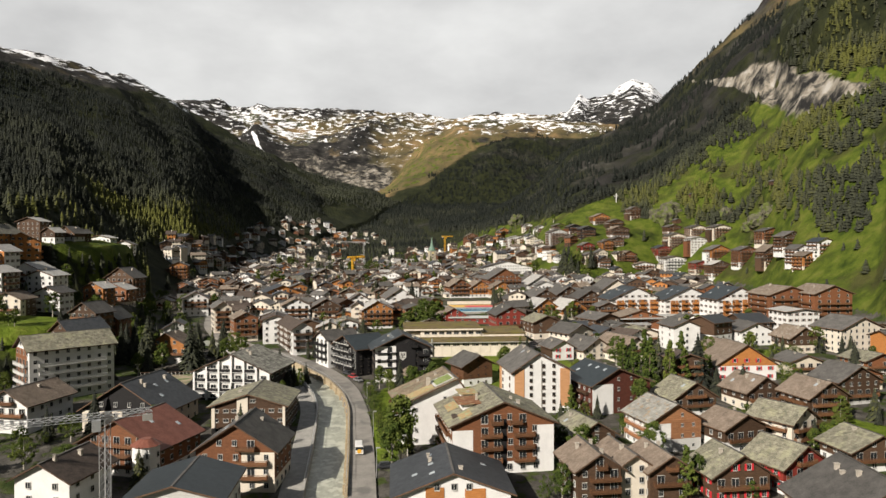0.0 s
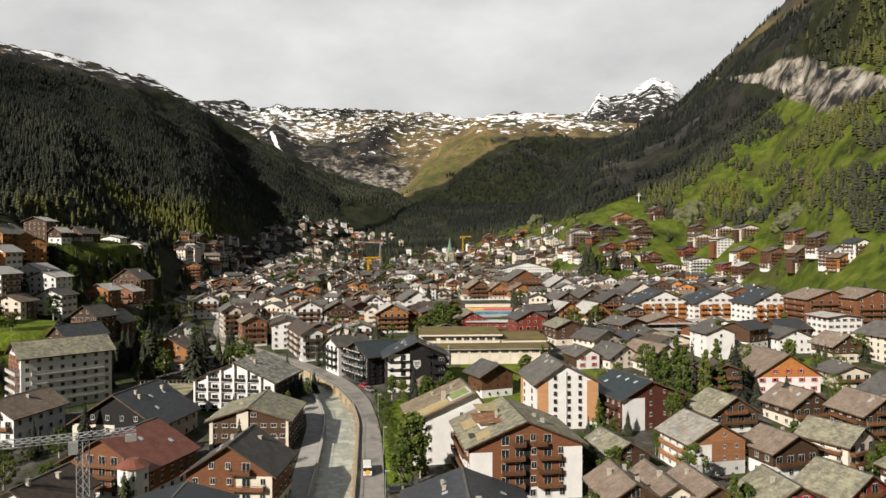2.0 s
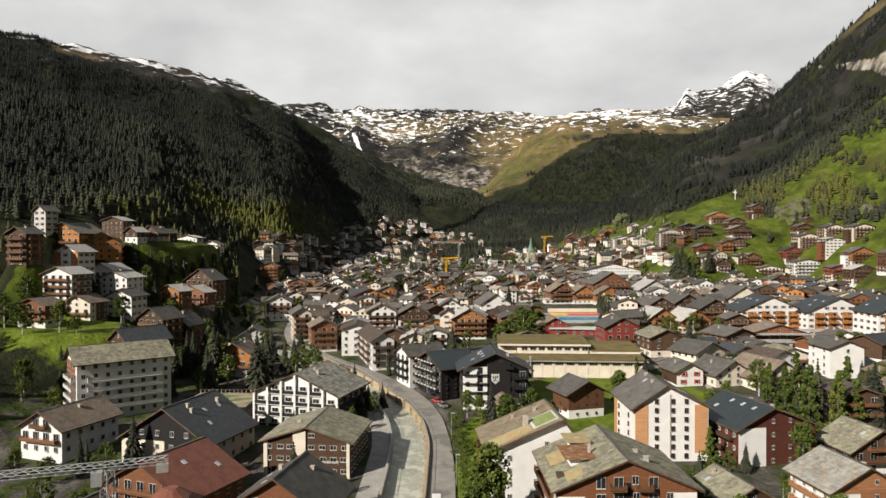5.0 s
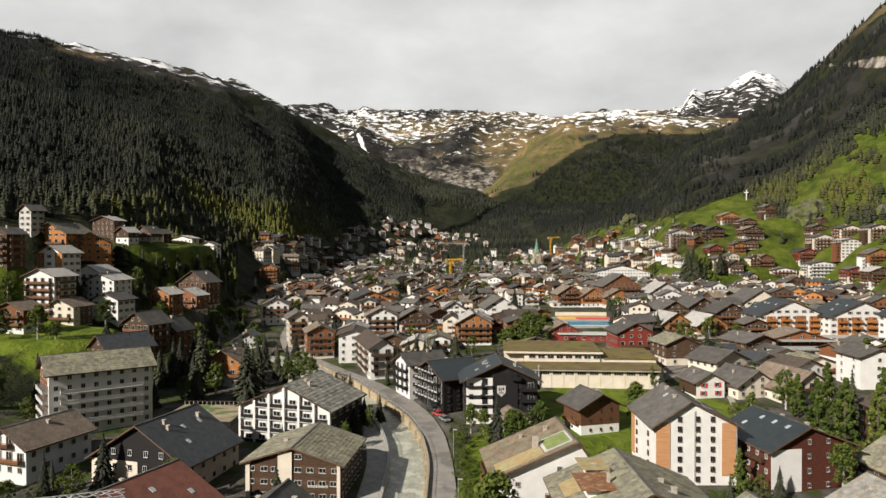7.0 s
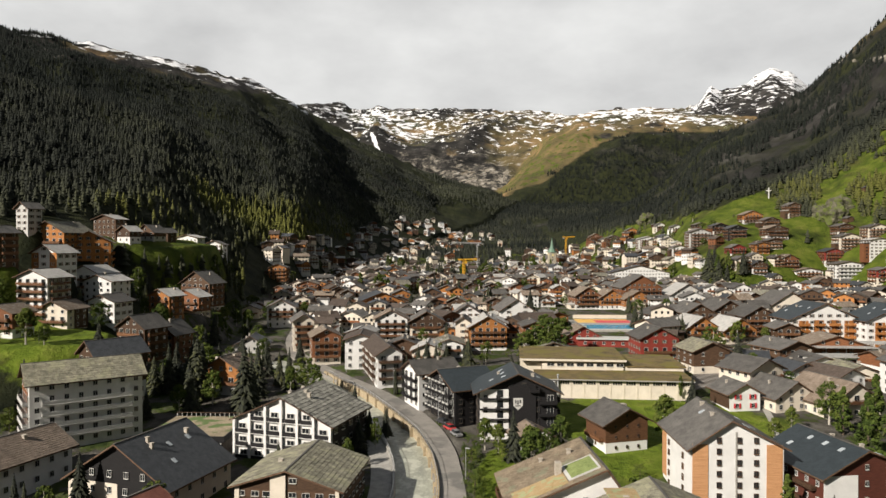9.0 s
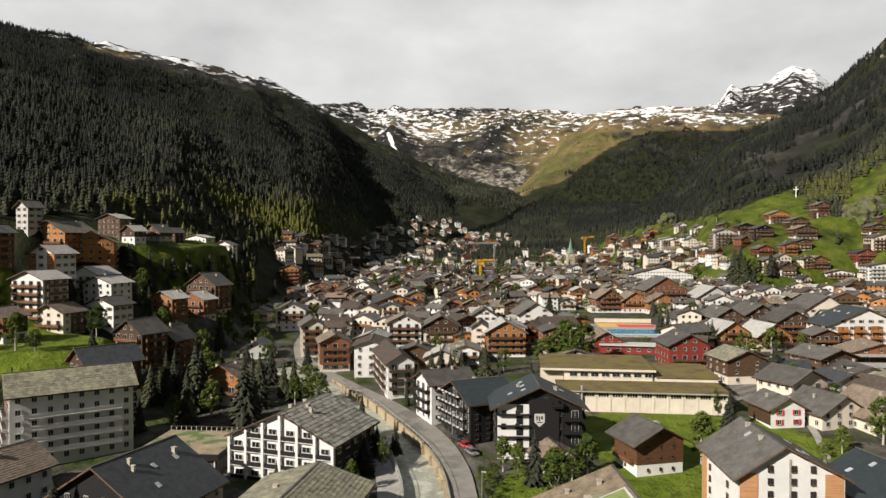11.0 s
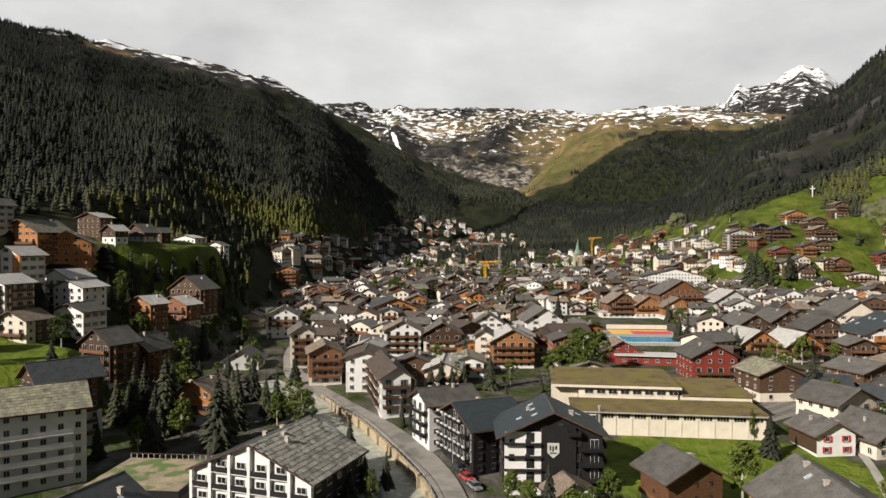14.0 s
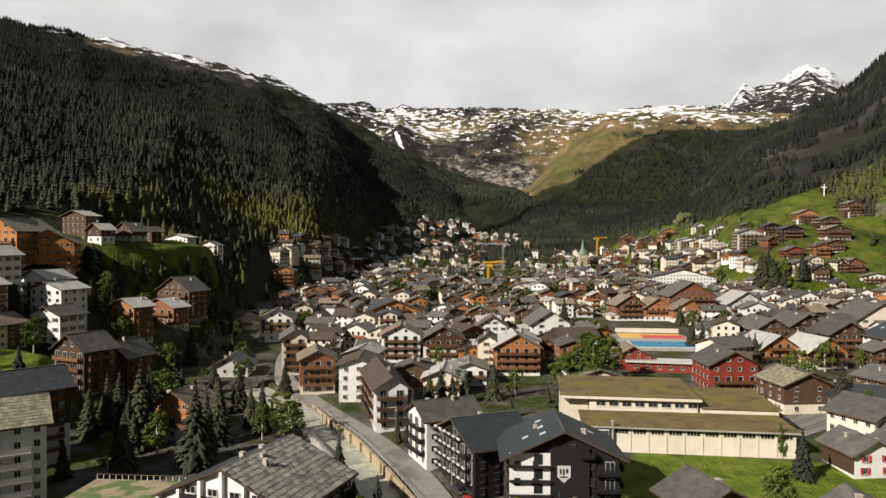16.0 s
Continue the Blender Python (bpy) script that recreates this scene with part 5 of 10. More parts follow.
house(237.4, 730, 20.2, 12.0, 11.7, 3.5, 8, base=53.4, wall="white", upper="brown", upper_from=2, roof="brown", balconies="123", rails_left=True, chimneys=1, label="dark timber chalet with deep balconies on the hillside")
house(230.5, 715.4, 12.8, 12.0, 8.4, 2.0, 8, base=46.4, wall="cream", upper="brown", upper_from=2, roof="grey", balconies="12", rails_left=True, chimneys=1, label="cream and brown chalet on the hillside")
house(195.1, 701.8, 13.5, 12.0, 7.7, 2.9, 8, base=40.9, wall="white", upper="red", upper_from=1, roof="grey", balconies="12", rails_left=True, chimneys=1, label="white and red chalet on the hillside")
house(216.4, 705.4, 12.2, 12.0, 8.8, 1.9, 8, base=42.8, wall="orange", roof="grey", balconies="12", rails_left=True, chimneys=1, label="orange timber house on the hillside")
house(270.8, 779.1, 12.1, 12.0, 13.0, 2.7, 8, base=75.5, wall="white", upper="brown", upper_from=2, roof="grey", balconies="1234", rails_left=True, chimneys=1, label="tall brown and white chalet on the hillside")
house(177.8, 756.6, 20.7, 12.0, 18.9, 3.7, 8, base=43.6, wall="grey", roof="grey", balconies="123456", rails_left=True, chimneys=1, label="grey modern apartment house on the hillside")
house(205.4, 736.4, 16.7, 12.0, 12.0, 3.1, 8, base=53.7, wall="black", roof="dark", balconies="123", rails_left=True, chimneys=1, label="black timber house on the hillside")
house(198.3, 763.5, 14.9, 12.0, 9.8, 2.7, 8, base=58.7, wall="white", upper="black", upper_from=2, roof="dark", balconies="123", rails_left=True, chimneys=1, label="dark timber house on a white base on the hillside")
house(206.7, 1070.0, 13.0, 12.0, 10.3, 3.1, 8, base=65.8, wall="white", roof="grey", balconies="123", rails_left=True, chimneys=1, label="small white house at the meadow edge")
house(191.1, 675.3, 13.8, 12.0, 11.1, 2.8, 8, base=28.1, wall="cream", roof="grey", balconies="123", rails_left=True, chimneys=1, label="cream house with brown shutters at the foot of the slope")
house(204, 675.3, 12.5, 12.0, 9.4, 3.7, 8, base=25.4, wall="white", upper="brown", upper_from=2, roof="dark", balconies="12", rails_left=True, chimneys=1, label="white house with a dark timber front")
house(234.2, 692.4, 15.5, 12.0, 9.2, 3.8, 8, base=30.0, wall="rust", roof="brown", balconies="12", rails_left=True, chimneys=1, label="red-brown chalet at the foot of the slope")
house(248.1, 688.8, 23.7, 12.0, 7.2, 2.4, 8, base=22.3, wall="white", roof="brown", balconies="12", rails_left=True, chimneys=1, label="long low white house at the foot of the slope")
house(164.5, 931.6, 25.0, 12.0, 14.4, 2.7, 8, base=42.5, wall="white", roof="pale", balconies="1234", rails_left=True, chimneys=1, label="white flat-roofed house at the foot of the slope")
house(176.1, 906.9, 12.7, 12.0, 10.9, 2.0, 8, base=49.1, wall="cream", upper="rust", upper_from=2, roof="grey", balconies="123", rails_left=True, chimneys=1, label="cream and brown house at the foot of the slope")
house(165.4, 784.2, 14.4, 12.0, 11.7, 2.2, 8, base=36.2, wall="white", roof="grey", balconies="123", rails_left=True, chimneys=1, label="white house below the meadow")
house(131.3, 1175.3, 21.0, 12.0, 12.9, 5.2, 8, base=47.7, wall="white", upper="rust", upper_from=1, roof="brown", balconies="1234", rails_left=True, chimneys=1, label="chalet with a brown gable at the meadow edge")
house(143.0, 1064.9, 21.7, 12.0, 15.4, 3.9, 8, base=42.9, wall="white", upper="brown", upper_from=1, roof="grey", balconies="12345", rails_left=True, chimneys=1, label="white and brown house at the meadow edge")
house(174.1, 1106.6, 17.3, 12.0, 10.4, 4.1, 8, base=58.6, wall="cream", upper="orange", upper_from=2, roof="grey", balconies="123", rails_left=True, chimneys=1, label="cream and honey timber house at the meadow edge")
house(193.3, 915.4, 12.8, 12.0, 11.5, 2.6, 8, base=59.1, wall="white", roof="grey", balconies="123", rails_left=True, chimneys=1, label="small white chalet at the meadow edge")
house(194.0, 814.3, 13.4, 12.0, 6.8, 2.3, 8, base=63.9, wall="brown", roof="grey", balconies="1", rails_left=True, chimneys=1, label="small dark barn at the meadow edge")
house(-180.8, 612.3, 13.2, 12.0, 13.7, 2.7, 8, base=19.8, wall="cream", upper="orange", upper_from=1, roof="grey", balconies="1234", rails_left=True, chimneys=1, rails_right=True, label="cream house with honey timber gables")
house(-153.7, 601.1, 16.0, 12.0, 8.4, 2.6, 8, base=12.8, wall="cream", upper="rust", upper_from=1, roof="brown", balconies="12", rails_left=True, chimneys=1, rails_right=True, label="long brown and cream house below the woods")

house(111.3, 257.9, 10.7, 11.0, 5.5, 2.1, 17, base=3.4, wall="white", roof="brown", balconies="1", chimneys=1, windows=2.7, label="white village house, weathered brown roof", group="village houses")
house(162.4, 238, 12.0, 13.9, 5.5, 2.1, 3, base=2.0, wall="cream", upper="rust", upper_from=1, roof="slate", balconies="1", chimneys=1, windows=3.0, label="cream village house, red-brown timber above, lichened stone roof", group="village houses")
house(14.5, 363.9, 11.6, 13.2, 5.5, 2.3, 16, base=7.9, wall="white", upper="brown", upper_from=1, roof="umber", balconies="1", chimneys=1, windows=3.2, label="white village house, dark timber above, dark brown roof", group="village houses")
house(136.6, 338.4, 11.7, 13.4, 5.5, 2.1, 108, base=7.2, wall="white", upper="rust", upper_from=1, roof="brown", balconies="", chimneys=2, windows=3.1, label="white village house, red-brown timber above, weathered brown roof", group="village houses")
house(219.1, 259, 13.5, 15.0, 8.2, 2.5, 26, base=3.3, wall="beige", roof="pale", balconies="12", chimneys=1, windows=2.6, label="beige village house, pale roof", group="village houses")
house(220.2, 277.9, 12.7, 13.1, 8.2, 2.5, 95, base=4.7, wall="grey", roof="brown", balconies="12", chimneys=2, windows=2.8, label="grey village house, weathered brown roof", group="village houses")
house(194.4, 380.3, 10.1, 11.6, 8.2, 2.0, -3, base=8.4, wall="cream", roof="grey", balconies="", chimneys=0, windows=2.6, label="cream village house, grey slate roof", group="village houses")
house(11.4, 389.9, 10.3, 14.5, 8.2, 1.8, 7, base=8.6, wall="cream", upper="rust", upper_from=1, roof="grey", balconies="12", chimneys=1, windows=2.8, label="cream village house, red-brown timber above, grey slate roof", group="village houses")
house(101.9, 343.3, 15.0, 14.5, 8.2, 2.6, 23, base=7.2, wall="white", upper="brown", upper_from=1, roof="grey", balconies="12", chimneys=2, windows=3.2, label="white village house, dark timber above, grey slate roof", group="village houses")
house(180.8, 255.9, 13.8, 12.0, 5.5, 2.4, 9, base=3.3, wall="white", upper="rust", upper_from=1, roof="slate", balconies="1", chimneys=1, windows=2.8, label="white village house, red-brown timber above, lichened stone roof", group="village houses")
house(-54.8, 333.8, 11.3, 15.6, 11.0, 1.9, 8, base=7.0, wall="white", roof="umber", balconies="", chimneys=0, windows=2.8, label="white village house, dark brown roof", group="village houses")
house(143.4, 309, 12.9, 12.9, 11.0, 2.4, 120, base=6.3, wall="white", upper="brown", upper_from=2, roof="dark", balconies="123", chimneys=1, windows=3.1, label="white village house, dark timber above, dark slate roof", group="village houses")
house(86, 333, 15.0, 12.8, 5.5, 2.5, 76, base=7.0, wall="white", roof="dark", balconies="1", chimneys=2, windows=3.1, label="white village house, dark slate roof", group="village houses")
house(190.2, 241.5, 15.4, 11.7, 8.2, 2.5, 11, base=2.3, wall="beige", roof="dark", balconies="12", chimneys=2, windows=2.8, label="beige village house, dark slate roof", group="village houses")
house(64.6, 379.4, 13.3, 14.0, 5.5, 2.7, 72, base=8.3, wall="beige", roof="umber", balconies="1", chimneys=0, windows=2.6, label="beige village house, dark brown roof", group="village houses")
house(104.6, 307.2, 12.5, 12.4, 5.5, 2.5, 27, base=6.3, wall="white", roof="umber", balconies="", chimneys=0, windows=3.3, label="white village house, dark brown roof", group="village houses")
house(201.9, 269.1, 10.7, 14.0, 11.0, 2.1, 98, base=4.2, wall="cream", upper="orange", upper_from=1, roof="grey", balconies="123", chimneys=1, windows=3.1, label="cream village house, honey timber above, grey slate roof", group="village houses")
house(214.4, 303.2, 12.6, 13.8, 8.2, 2.2, 5, base=6.2, wall="beige", roof="grey", balconies="12", chimneys=1, windows=3.4, label="beige village house, grey slate roof", group="village houses")
house(-41.4, 352.5, 12.3, 11.8, 5.5, 2.4, 4, base=7.6, wall="brown", roof="grey", balconies="", chimneys=2, windows=3.1, label="dark timber village house, grey slate roof", group="village houses")
house(154.7, 335.4, 11.3, 14.9, 5.5, 2.1, -10, base=7.1, wall="white", roof="umber", balconies="1", chimneys=1, windows=3.0, label="white village house, dark brown roof", group="village houses")
house(77.7, 303.3, 14.8, 11.9, 8.2, 3.2, 32, base=6.1, wall="cream", roof="grey", balconies="12", chimneys=0, windows=2.7, label="cream village house, grey slate roof", group="village houses")
house(-7.1, 397.6, 13.0, 13.7, 8.2, 2.8, 1, base=8.9, wall="white", roof="pale", balconies="12", chimneys=1, windows=2.8, label="white village house, pale roof", group="village houses")
house(100.8, 239, 10.4, 11.2, 11.0, 1.7, 1, base=2.2, wall="brown", roof="umber", balconies="123", chimneys=1, windows=3.2, label="dark timber village house, dark brown roof", group="village houses")
house(134.6, 281.1, 11.7, 13.2, 5.5, 2.4, -1, base=5.0, wall="white", upper="orange", upper_from=1, roof="brown", balconies="1", chimneys=1, windows=3.0, label="white village house, honey timber above, weathered brown roof", group="village houses")
house(212.8, 237, 15.3, 11.2, 11.0, 3.1, 22, base=1.9, wall="brown", roof="grey", balconies="123", chimneys=1, windows=2.7, label="dark timber village house, grey slate roof", group="village houses")
house(-30.2, 343.1, 11.9, 14.6, 5.5, 2.6, 3, base=7.3, wall="cream", roof="pale", balconies="1", chimneys=2, windows=3.4, label="cream village house, pale roof", group="village houses")
house(169.8, 327.1, 15.0, 15.3, 8.2, 3.3, 106, base=6.8, wall="grey", upper="brown", upper_from=1, roof="dark", balconies="12", chimneys=0, windows=3.1, label="grey village house, dark timber above, dark slate roof", group="village houses")
house(16.6, 349.2, 14.7, 14.2, 5.5, 2.5, 9, base=7.5, wall="beige", roof="slate", balconies="1", chimneys=0, windows=2.6, label="beige village house, lichened stone roof", group="village houses")
house(107, 328.7, 14.4, 14.0, 5.5, 2.4, 8, base=6.9, wall="grey", roof="grey", balconies="", chimneys=1, windows=2.8, label="grey village house, grey slate roof", group="village houses")
house(151.8, 254.7, 12.9, 11.1, 5.5, 2.4, 3, base=3.3, wall="beige", roof="grey", balconies="1", chimneys=2, windows=2.9, label="beige village house, grey slate roof", group="village houses")
house(67.9, 395.1, 14.0, 15.6, 8.2, 2.5, 124, base=8.7, wall="cream", roof="grey", balconies="", chimneys=1, windows=2.8, label="cream village house, grey slate roof", group="village houses")
house(-55.8, 350.3, 11.6, 13.7, 5.5, 2.3, 7, base=7.5, wall="white", roof="grey", balconies="1", chimneys=1, windows=2.9, label="white village house, grey slate roof", group="village houses")
house(195.5, 396.8, 15.5, 13.7, 8.2, 2.7, -6, base=8.8, wall="brown", roof="grey", balconies="12", chimneys=1, windows=2.7, label="dark timber village house, grey slate roof", group="village houses")
house(-61.2, 364.5, 10.7, 13.9, 8.2, 1.8, -1, base=7.9, wall="brown", roof="pale", balconies="12", chimneys=1, windows=2.9, label="dark timber village house, pale roof", group="village houses")
house(95.4, 315.9, 11.8, 11.1, 5.5, 2.5, 19, base=6.5, wall="grey", upper="rust", upper_from=2, roof="dark", balconies="", chimneys=2, windows=2.9, label="grey village house, red-brown timber above, dark slate roof", group="village houses")
house(119.9, 390.4, 10.5, 11.0, 8.2, 2.2, 2, base=8.7, wall="brown", roof="grey", balconies="12", chimneys=1, windows=3.1, label="dark timber village house, grey slate roof", group="village houses")
house(77.2, 353.5, 14.3, 15.0, 5.5, 2.5, 22, base=7.5, wall="cream", roof="umber", balconies="1", chimneys=1, windows=3.0, label="cream village house, dark brown roof", group="village houses")
house(113.3, 316.1, 12.3, 12.9, 5.5, 2.1, 9, base=6.5, wall="cream", roof="slate", balconies="1", chimneys=1, windows=3.2, label="cream village house, lichened stone roof", group="village houses")
house(151.4, 352.3, 13.2, 13.9, 5.5, 2.9, -7, base=7.6, wall="white", roof="grey", balconies="1", chimneys=2, windows=3.0, label="white village house, grey slate roof", group="village houses")
house(-23.7, 357.7, 10.8, 14.3, 5.5, 1.9, 7, base=7.7, wall="white", roof="slate", balconies="1", chimneys=1, windows=3.0, label="white village house, lichened stone roof", group="village houses")
house(-119.1, 445, 9.6, 9.1, 8.2, 2.2, 95, base=10.1, wall="beige", roof="dark", balconies="12", chimneys=1, windows=2.7, label="beige village house, dark slate roof", group="village houses")
house(-78.5, 572.9, 10.8, 11.6, 8.2, 2.1, 5, base=12.0, wall="brown", roof="dark", balconies="1234", chimneys=1, windows=3.0, label="dark timber village house, dark slate roof", group="village houses")
house(21.7, 423.4, 10.8, 14.0, 8.2, 1.8, 23, base=9.6, wall="beige", upper="orange", upper_from=1, roof="grey", balconies="12", chimneys=1, windows=2.9, label="beige village house, honey timber above, grey slate roof", group="village houses")
house(114.4, 587.3, 12.7, 10.8, 5.5, 3.0, 24, base=12.2, wall="grey", upper="rust", upper_from=2, roof="grey", balconies="12", chimneys=1, windows=3.0, label="grey village house, red-brown timber above, grey slate roof", group="village houses")
house(25.6, 535.5, 9.4, 9.4, 5.5, 1.9, 2, base=11.5, wall="grey", roof="slate", balconies="12", chimneys=1, windows=3.4, label="grey village house, lichened stone roof", group="village houses")
house(-134.6, 598.6, 8.1, 9.1, 8.2, 2.0, -6, base=12.4, wall="white", upper="rust", upper_from=1, roof="grey", balconies="", chimneys=1, windows=3.1, label="white village house, red-brown timber above, grey slate roof", group="village houses")
house(183, 461.5, 10.8, 13.7, 5.5, 2.7, 21, base=10.3, wall="beige", roof="grey", balconies="12", chimneys=1, windows=3.4, label="beige village house, grey slate roof", group="village houses")
house(126, 475.3, 9.5, 13.2, 8.2, 2.3, 4, base=10.5, wall="brown", roof="grey", balconies="12", chimneys=1, windows=3.0, label="dark timber village house, grey slate roof", group="village houses")
house(13.5, 411.4, 12.4, 15.3, 8.2, 2.4, 105, base=9.2, wall="white", roof="umber", balconies="12", chimneys=1, windows=3.2, label="white village house, dark brown roof", group="village houses")
house(-153.7, 601, 8.4, 9.0, 8.2, 1.8, 28, base=12.4, wall="brown", roof="dark", balconies="12", chimneys=0, windows=3.1, label="dark timber village house, dark slate roof", group="village houses")
house(-107.4, 534.7, 8.3, 8.4, 8.2, 1.9, 12, base=11.5, wall="brown", roof="grey", balconies="12", chimneys=1, windows=2.8, label="dark timber village house, grey slate roof", group="village houses")
house(165.7, 549.7, 11.3, 12.9, 8.2, 2.5, 18, base=11.6, wall="white", roof="slate", balconies="123", chimneys=1, windows=3.0, label="white village house, lichened stone roof", group="village houses")
house(-139.1, 551.3, 8.2, 12.1, 8.2, 1.7, 13, base=11.7, wall="cream", upper="rust", upper_from=1, roof="grey", balconies="12", chimneys=0, windows=2.9, label="cream village house, red-brown timber above, grey slate roof", group="village houses")
house(137.8, 521.6, 8.1, 10.4, 8.2, 1.8, 33, base=11.2, wall="white", upper="brown", upper_from=1, roof="dark", balconies="", chimneys=1, windows=3.2, label="white village house, dark timber above, dark slate roof", group="village houses")
house(221.8, 579.6, 9.6, 11.2, 8.2, 1.8, 19, base=12.1, wall="white", upper="brown", upper_from=1, roof="grey", balconies="", chimneys=2, windows=3.4, label="white village house, dark timber above, grey slate roof", group="village houses")
house(121.3, 494.6, 12.9, 11.4, 8.2, 2.7, 6, base=10.8, wall="beige", upper="rust", upper_from=1, roof="umber", balconies="12", chimneys=2, windows=3.2, label="beige village house, red-brown timber above, dark brown roof", group="village houses")
house(-148.3, 477.3, 9.2, 12.0, 5.5, 1.8, 19, base=10.6, wall="cream", upper="brown", upper_from=1, roof="umber", balconies="1", chimneys=1, windows=3.2, label="cream village house, dark timber above, dark brown roof", group="village houses")
house(90.3, 508.3, 7.5, 10.8, 8.2, 1.9, 85, base=11.1, wall="white", roof="grey", balconies="12", chimneys=1, windows=2.9, label="white village house, grey slate roof", group="village houses")
house(137, 598.6, 8.9, 10.0, 8.2, 1.7, 9, base=12.4, wall="white", upper="brown", upper_from=2, roof="grey", balconies="12", chimneys=2, windows=2.7, label="white village house, dark timber above, grey slate roof", group="village houses")
house(-30, 485.1, 11.2, 9.5, 8.2, 2.7, 1, base=10.7, wall="cream", upper="brown", upper_from=1, roof="slate", balconies="", chimneys=1, windows=3.0, label="cream village house, dark timber above, lichened stone roof", group="village houses")
house(111.4, 457.8, 10.4, 8.4, 8.2, 2.1, -15, base=10.3, wall="brown", roof="brown", balconies="12", chimneys=1, windows=3.1, label="dark timber village house, weathered brown roof", group="village houses")
house(-3.3, 483.5, 10.2, 10.2, 8.2, 2.0, -13, base=10.7, wall="grey", roof="grey", balconies="12", chimneys=2, windows=2.8, label="grey village house, grey slate roof", group="village houses")
house(76.8, 457, 9.3, 8.9, 5.5, 2.2, 24, base=10.3, wall="white", upper="brown", upper_from=2, roof="grey", balconies="1", chimneys=1, windows=2.9, label="white village house, dark timber above, grey slate roof", group="village houses")
house(-36, 466.8, 9.2, 11.2, 5.5, 1.8, 17, base=10.4, wall="white", upper="brown", upper_from=1, roof="grey", balconies="1", chimneys=2, windows=2.8, label="white village house, dark timber above, grey slate roof", group="village houses")
house(5.9, 599.7, 10.3, 10.9, 8.2, 2.0, 10, base=12.4, wall="cream", upper="rust", upper_from=2, roof="grey", balconies="", chimneys=2, windows=3.3, label="cream village house, red-brown timber above, grey slate roof", group="village houses")
house(16.1, 558.9, 10.5, 9.9, 10.0, 2.0, 20, base=11.8, wall="brown", roof="dark", balconies="123", chimneys=0, windows=2.8, label="dark timber village house, dark slate roof", group="village houses")
house(-46.8, 408.5, 11.6, 13.1, 5.5, 2.3, 90, base=9.2, wall="cream", roof="grey", balconies="1", chimneys=1, windows=3.0, label="cream village house, grey slate roof", group="village houses")
house(-124.1, 485.9, 10.1, 10.4, 8.2, 1.9, 114, base=10.7, wall="cream", roof="grey", balconies="12", chimneys=2, windows=3.1, label="cream village house, grey slate roof", group="village houses")
house(94.8, 611.4, 12.7, 11.6, 8.2, 2.7, 104, base=12.6, wall="cream", roof="grey", balconies="", chimneys=0, windows=2.8, label="cream village house, grey slate roof", group="village houses")
house(95.6, 492, 11.7, 10.7, 5.5, 2.5, 110, base=10.8, wall="brown", roof="grey", balconies="1", chimneys=2, windows=3.2, label="dark timber village house, grey slate roof", group="village houses")
house(-4.4, 618, 10.7, 13.0, 5.5, 2.3, 96, base=12.7, wall="white", roof="pale", balconies="", chimneys=1, windows=3.1, label="white village house, pale roof", group="village houses")
house(-7.9, 469.9, 8.2, 9.0, 10.0, 1.9, 7, base=10.5, wall="white", upper="brown", upper_from=1, roof="umber", balconies="123", chimneys=2, windows=3.0, label="white village house, dark timber above, dark brown roof", group="village houses")
house(157.7, 611.4, 8.4, 8.1, 5.5, 2.1, 5, base=12.6, wall="white", upper="brown", upper_from=1, roof="pale", balconies="12", chimneys=2, windows=3.2, label="white village house, dark timber above, pale roof", group="village houses")
house(-34.2, 549.9, 12.7, 10.0, 5.5, 2.8, -16, base=11.7, wall="white", roof="grey", balconies="", chimneys=2, windows=3.2, label="white village house, grey slate roof", group="village houses")
house(165.2, 524.3, 12.5, 9.2, 8.2, 2.5, -5, base=11.3, wall="brown", roof="slate", balconies="", chimneys=1, windows=2.7, label="dark timber village house, lichened stone roof", group="village houses")
house(-65.7, 618.2, 8.7, 9.8, 10.0, 2.0, 15, base=12.7, wall="brown", roof="grey", balconies="123", chimneys=1, windows=3.0, label="dark timber village house, grey slate roof", group="village houses")
house(-22.5, 458.4, 9.4, 10.9, 8.2, 1.8, -13, base=10.3, wall="white", upper="brown", upper_from=1, roof="dark", balconies="", chimneys=1, windows=2.9, label="white village house, dark timber above, dark slate roof", group="village houses")
house(144.9, 556.2, 9.6, 8.5, 5.5, 2.3, 107, base=11.8, wall="beige", upper="orange", upper_from=1, roof="dark", balconies="12", chimneys=1, windows=3.0, label="beige village house, honey timber above, dark slate roof", group="village houses")
house(-108.3, 569.7, 11.5, 12.3, 8.2, 2.7, -6, base=12.0, wall="cream", roof="grey", balconies="12", chimneys=0, windows=2.6, label="cream village house, grey slate roof", group="village houses")
house(0.4, 455.6, 9.3, 12.9, 5.5, 2.0, 15, base=10.2, wall="white", roof="umber", balconies="1", chimneys=2, windows=3.2, label="white village house, dark brown roof", group="village houses")
house(-130, 454.6, 8.6, 9.8, 8.2, 2.1, 110, base=10.3, wall="cream", roof="grey", balconies="12", chimneys=1, windows=2.9, label="cream village house, grey slate roof", group="village houses")
house(164, 506.8, 9.6, 11.0, 5.5, 2.2, 30, base=11.0, wall="beige", roof="umber", balconies="12", chimneys=0, windows=3.0, label="beige village house, dark brown roof", group="village houses")
house(-117.5, 527.6, 11.1, 9.4, 5.5, 2.5, 111, base=11.3, wall="brown", roof="brown", balconies="1", chimneys=0, windows=2.6, label="dark timber village house, weathered brown roof", group="village houses")
house(21.6, 452.4, 8.8, 9.9, 5.5, 1.8, 29, base=10.2, wall="white", upper="brown", upper_from=1, roof="grey", balconies="1", chimneys=2, windows=2.8, label="white village house, dark timber above, grey slate roof", group="village houses")
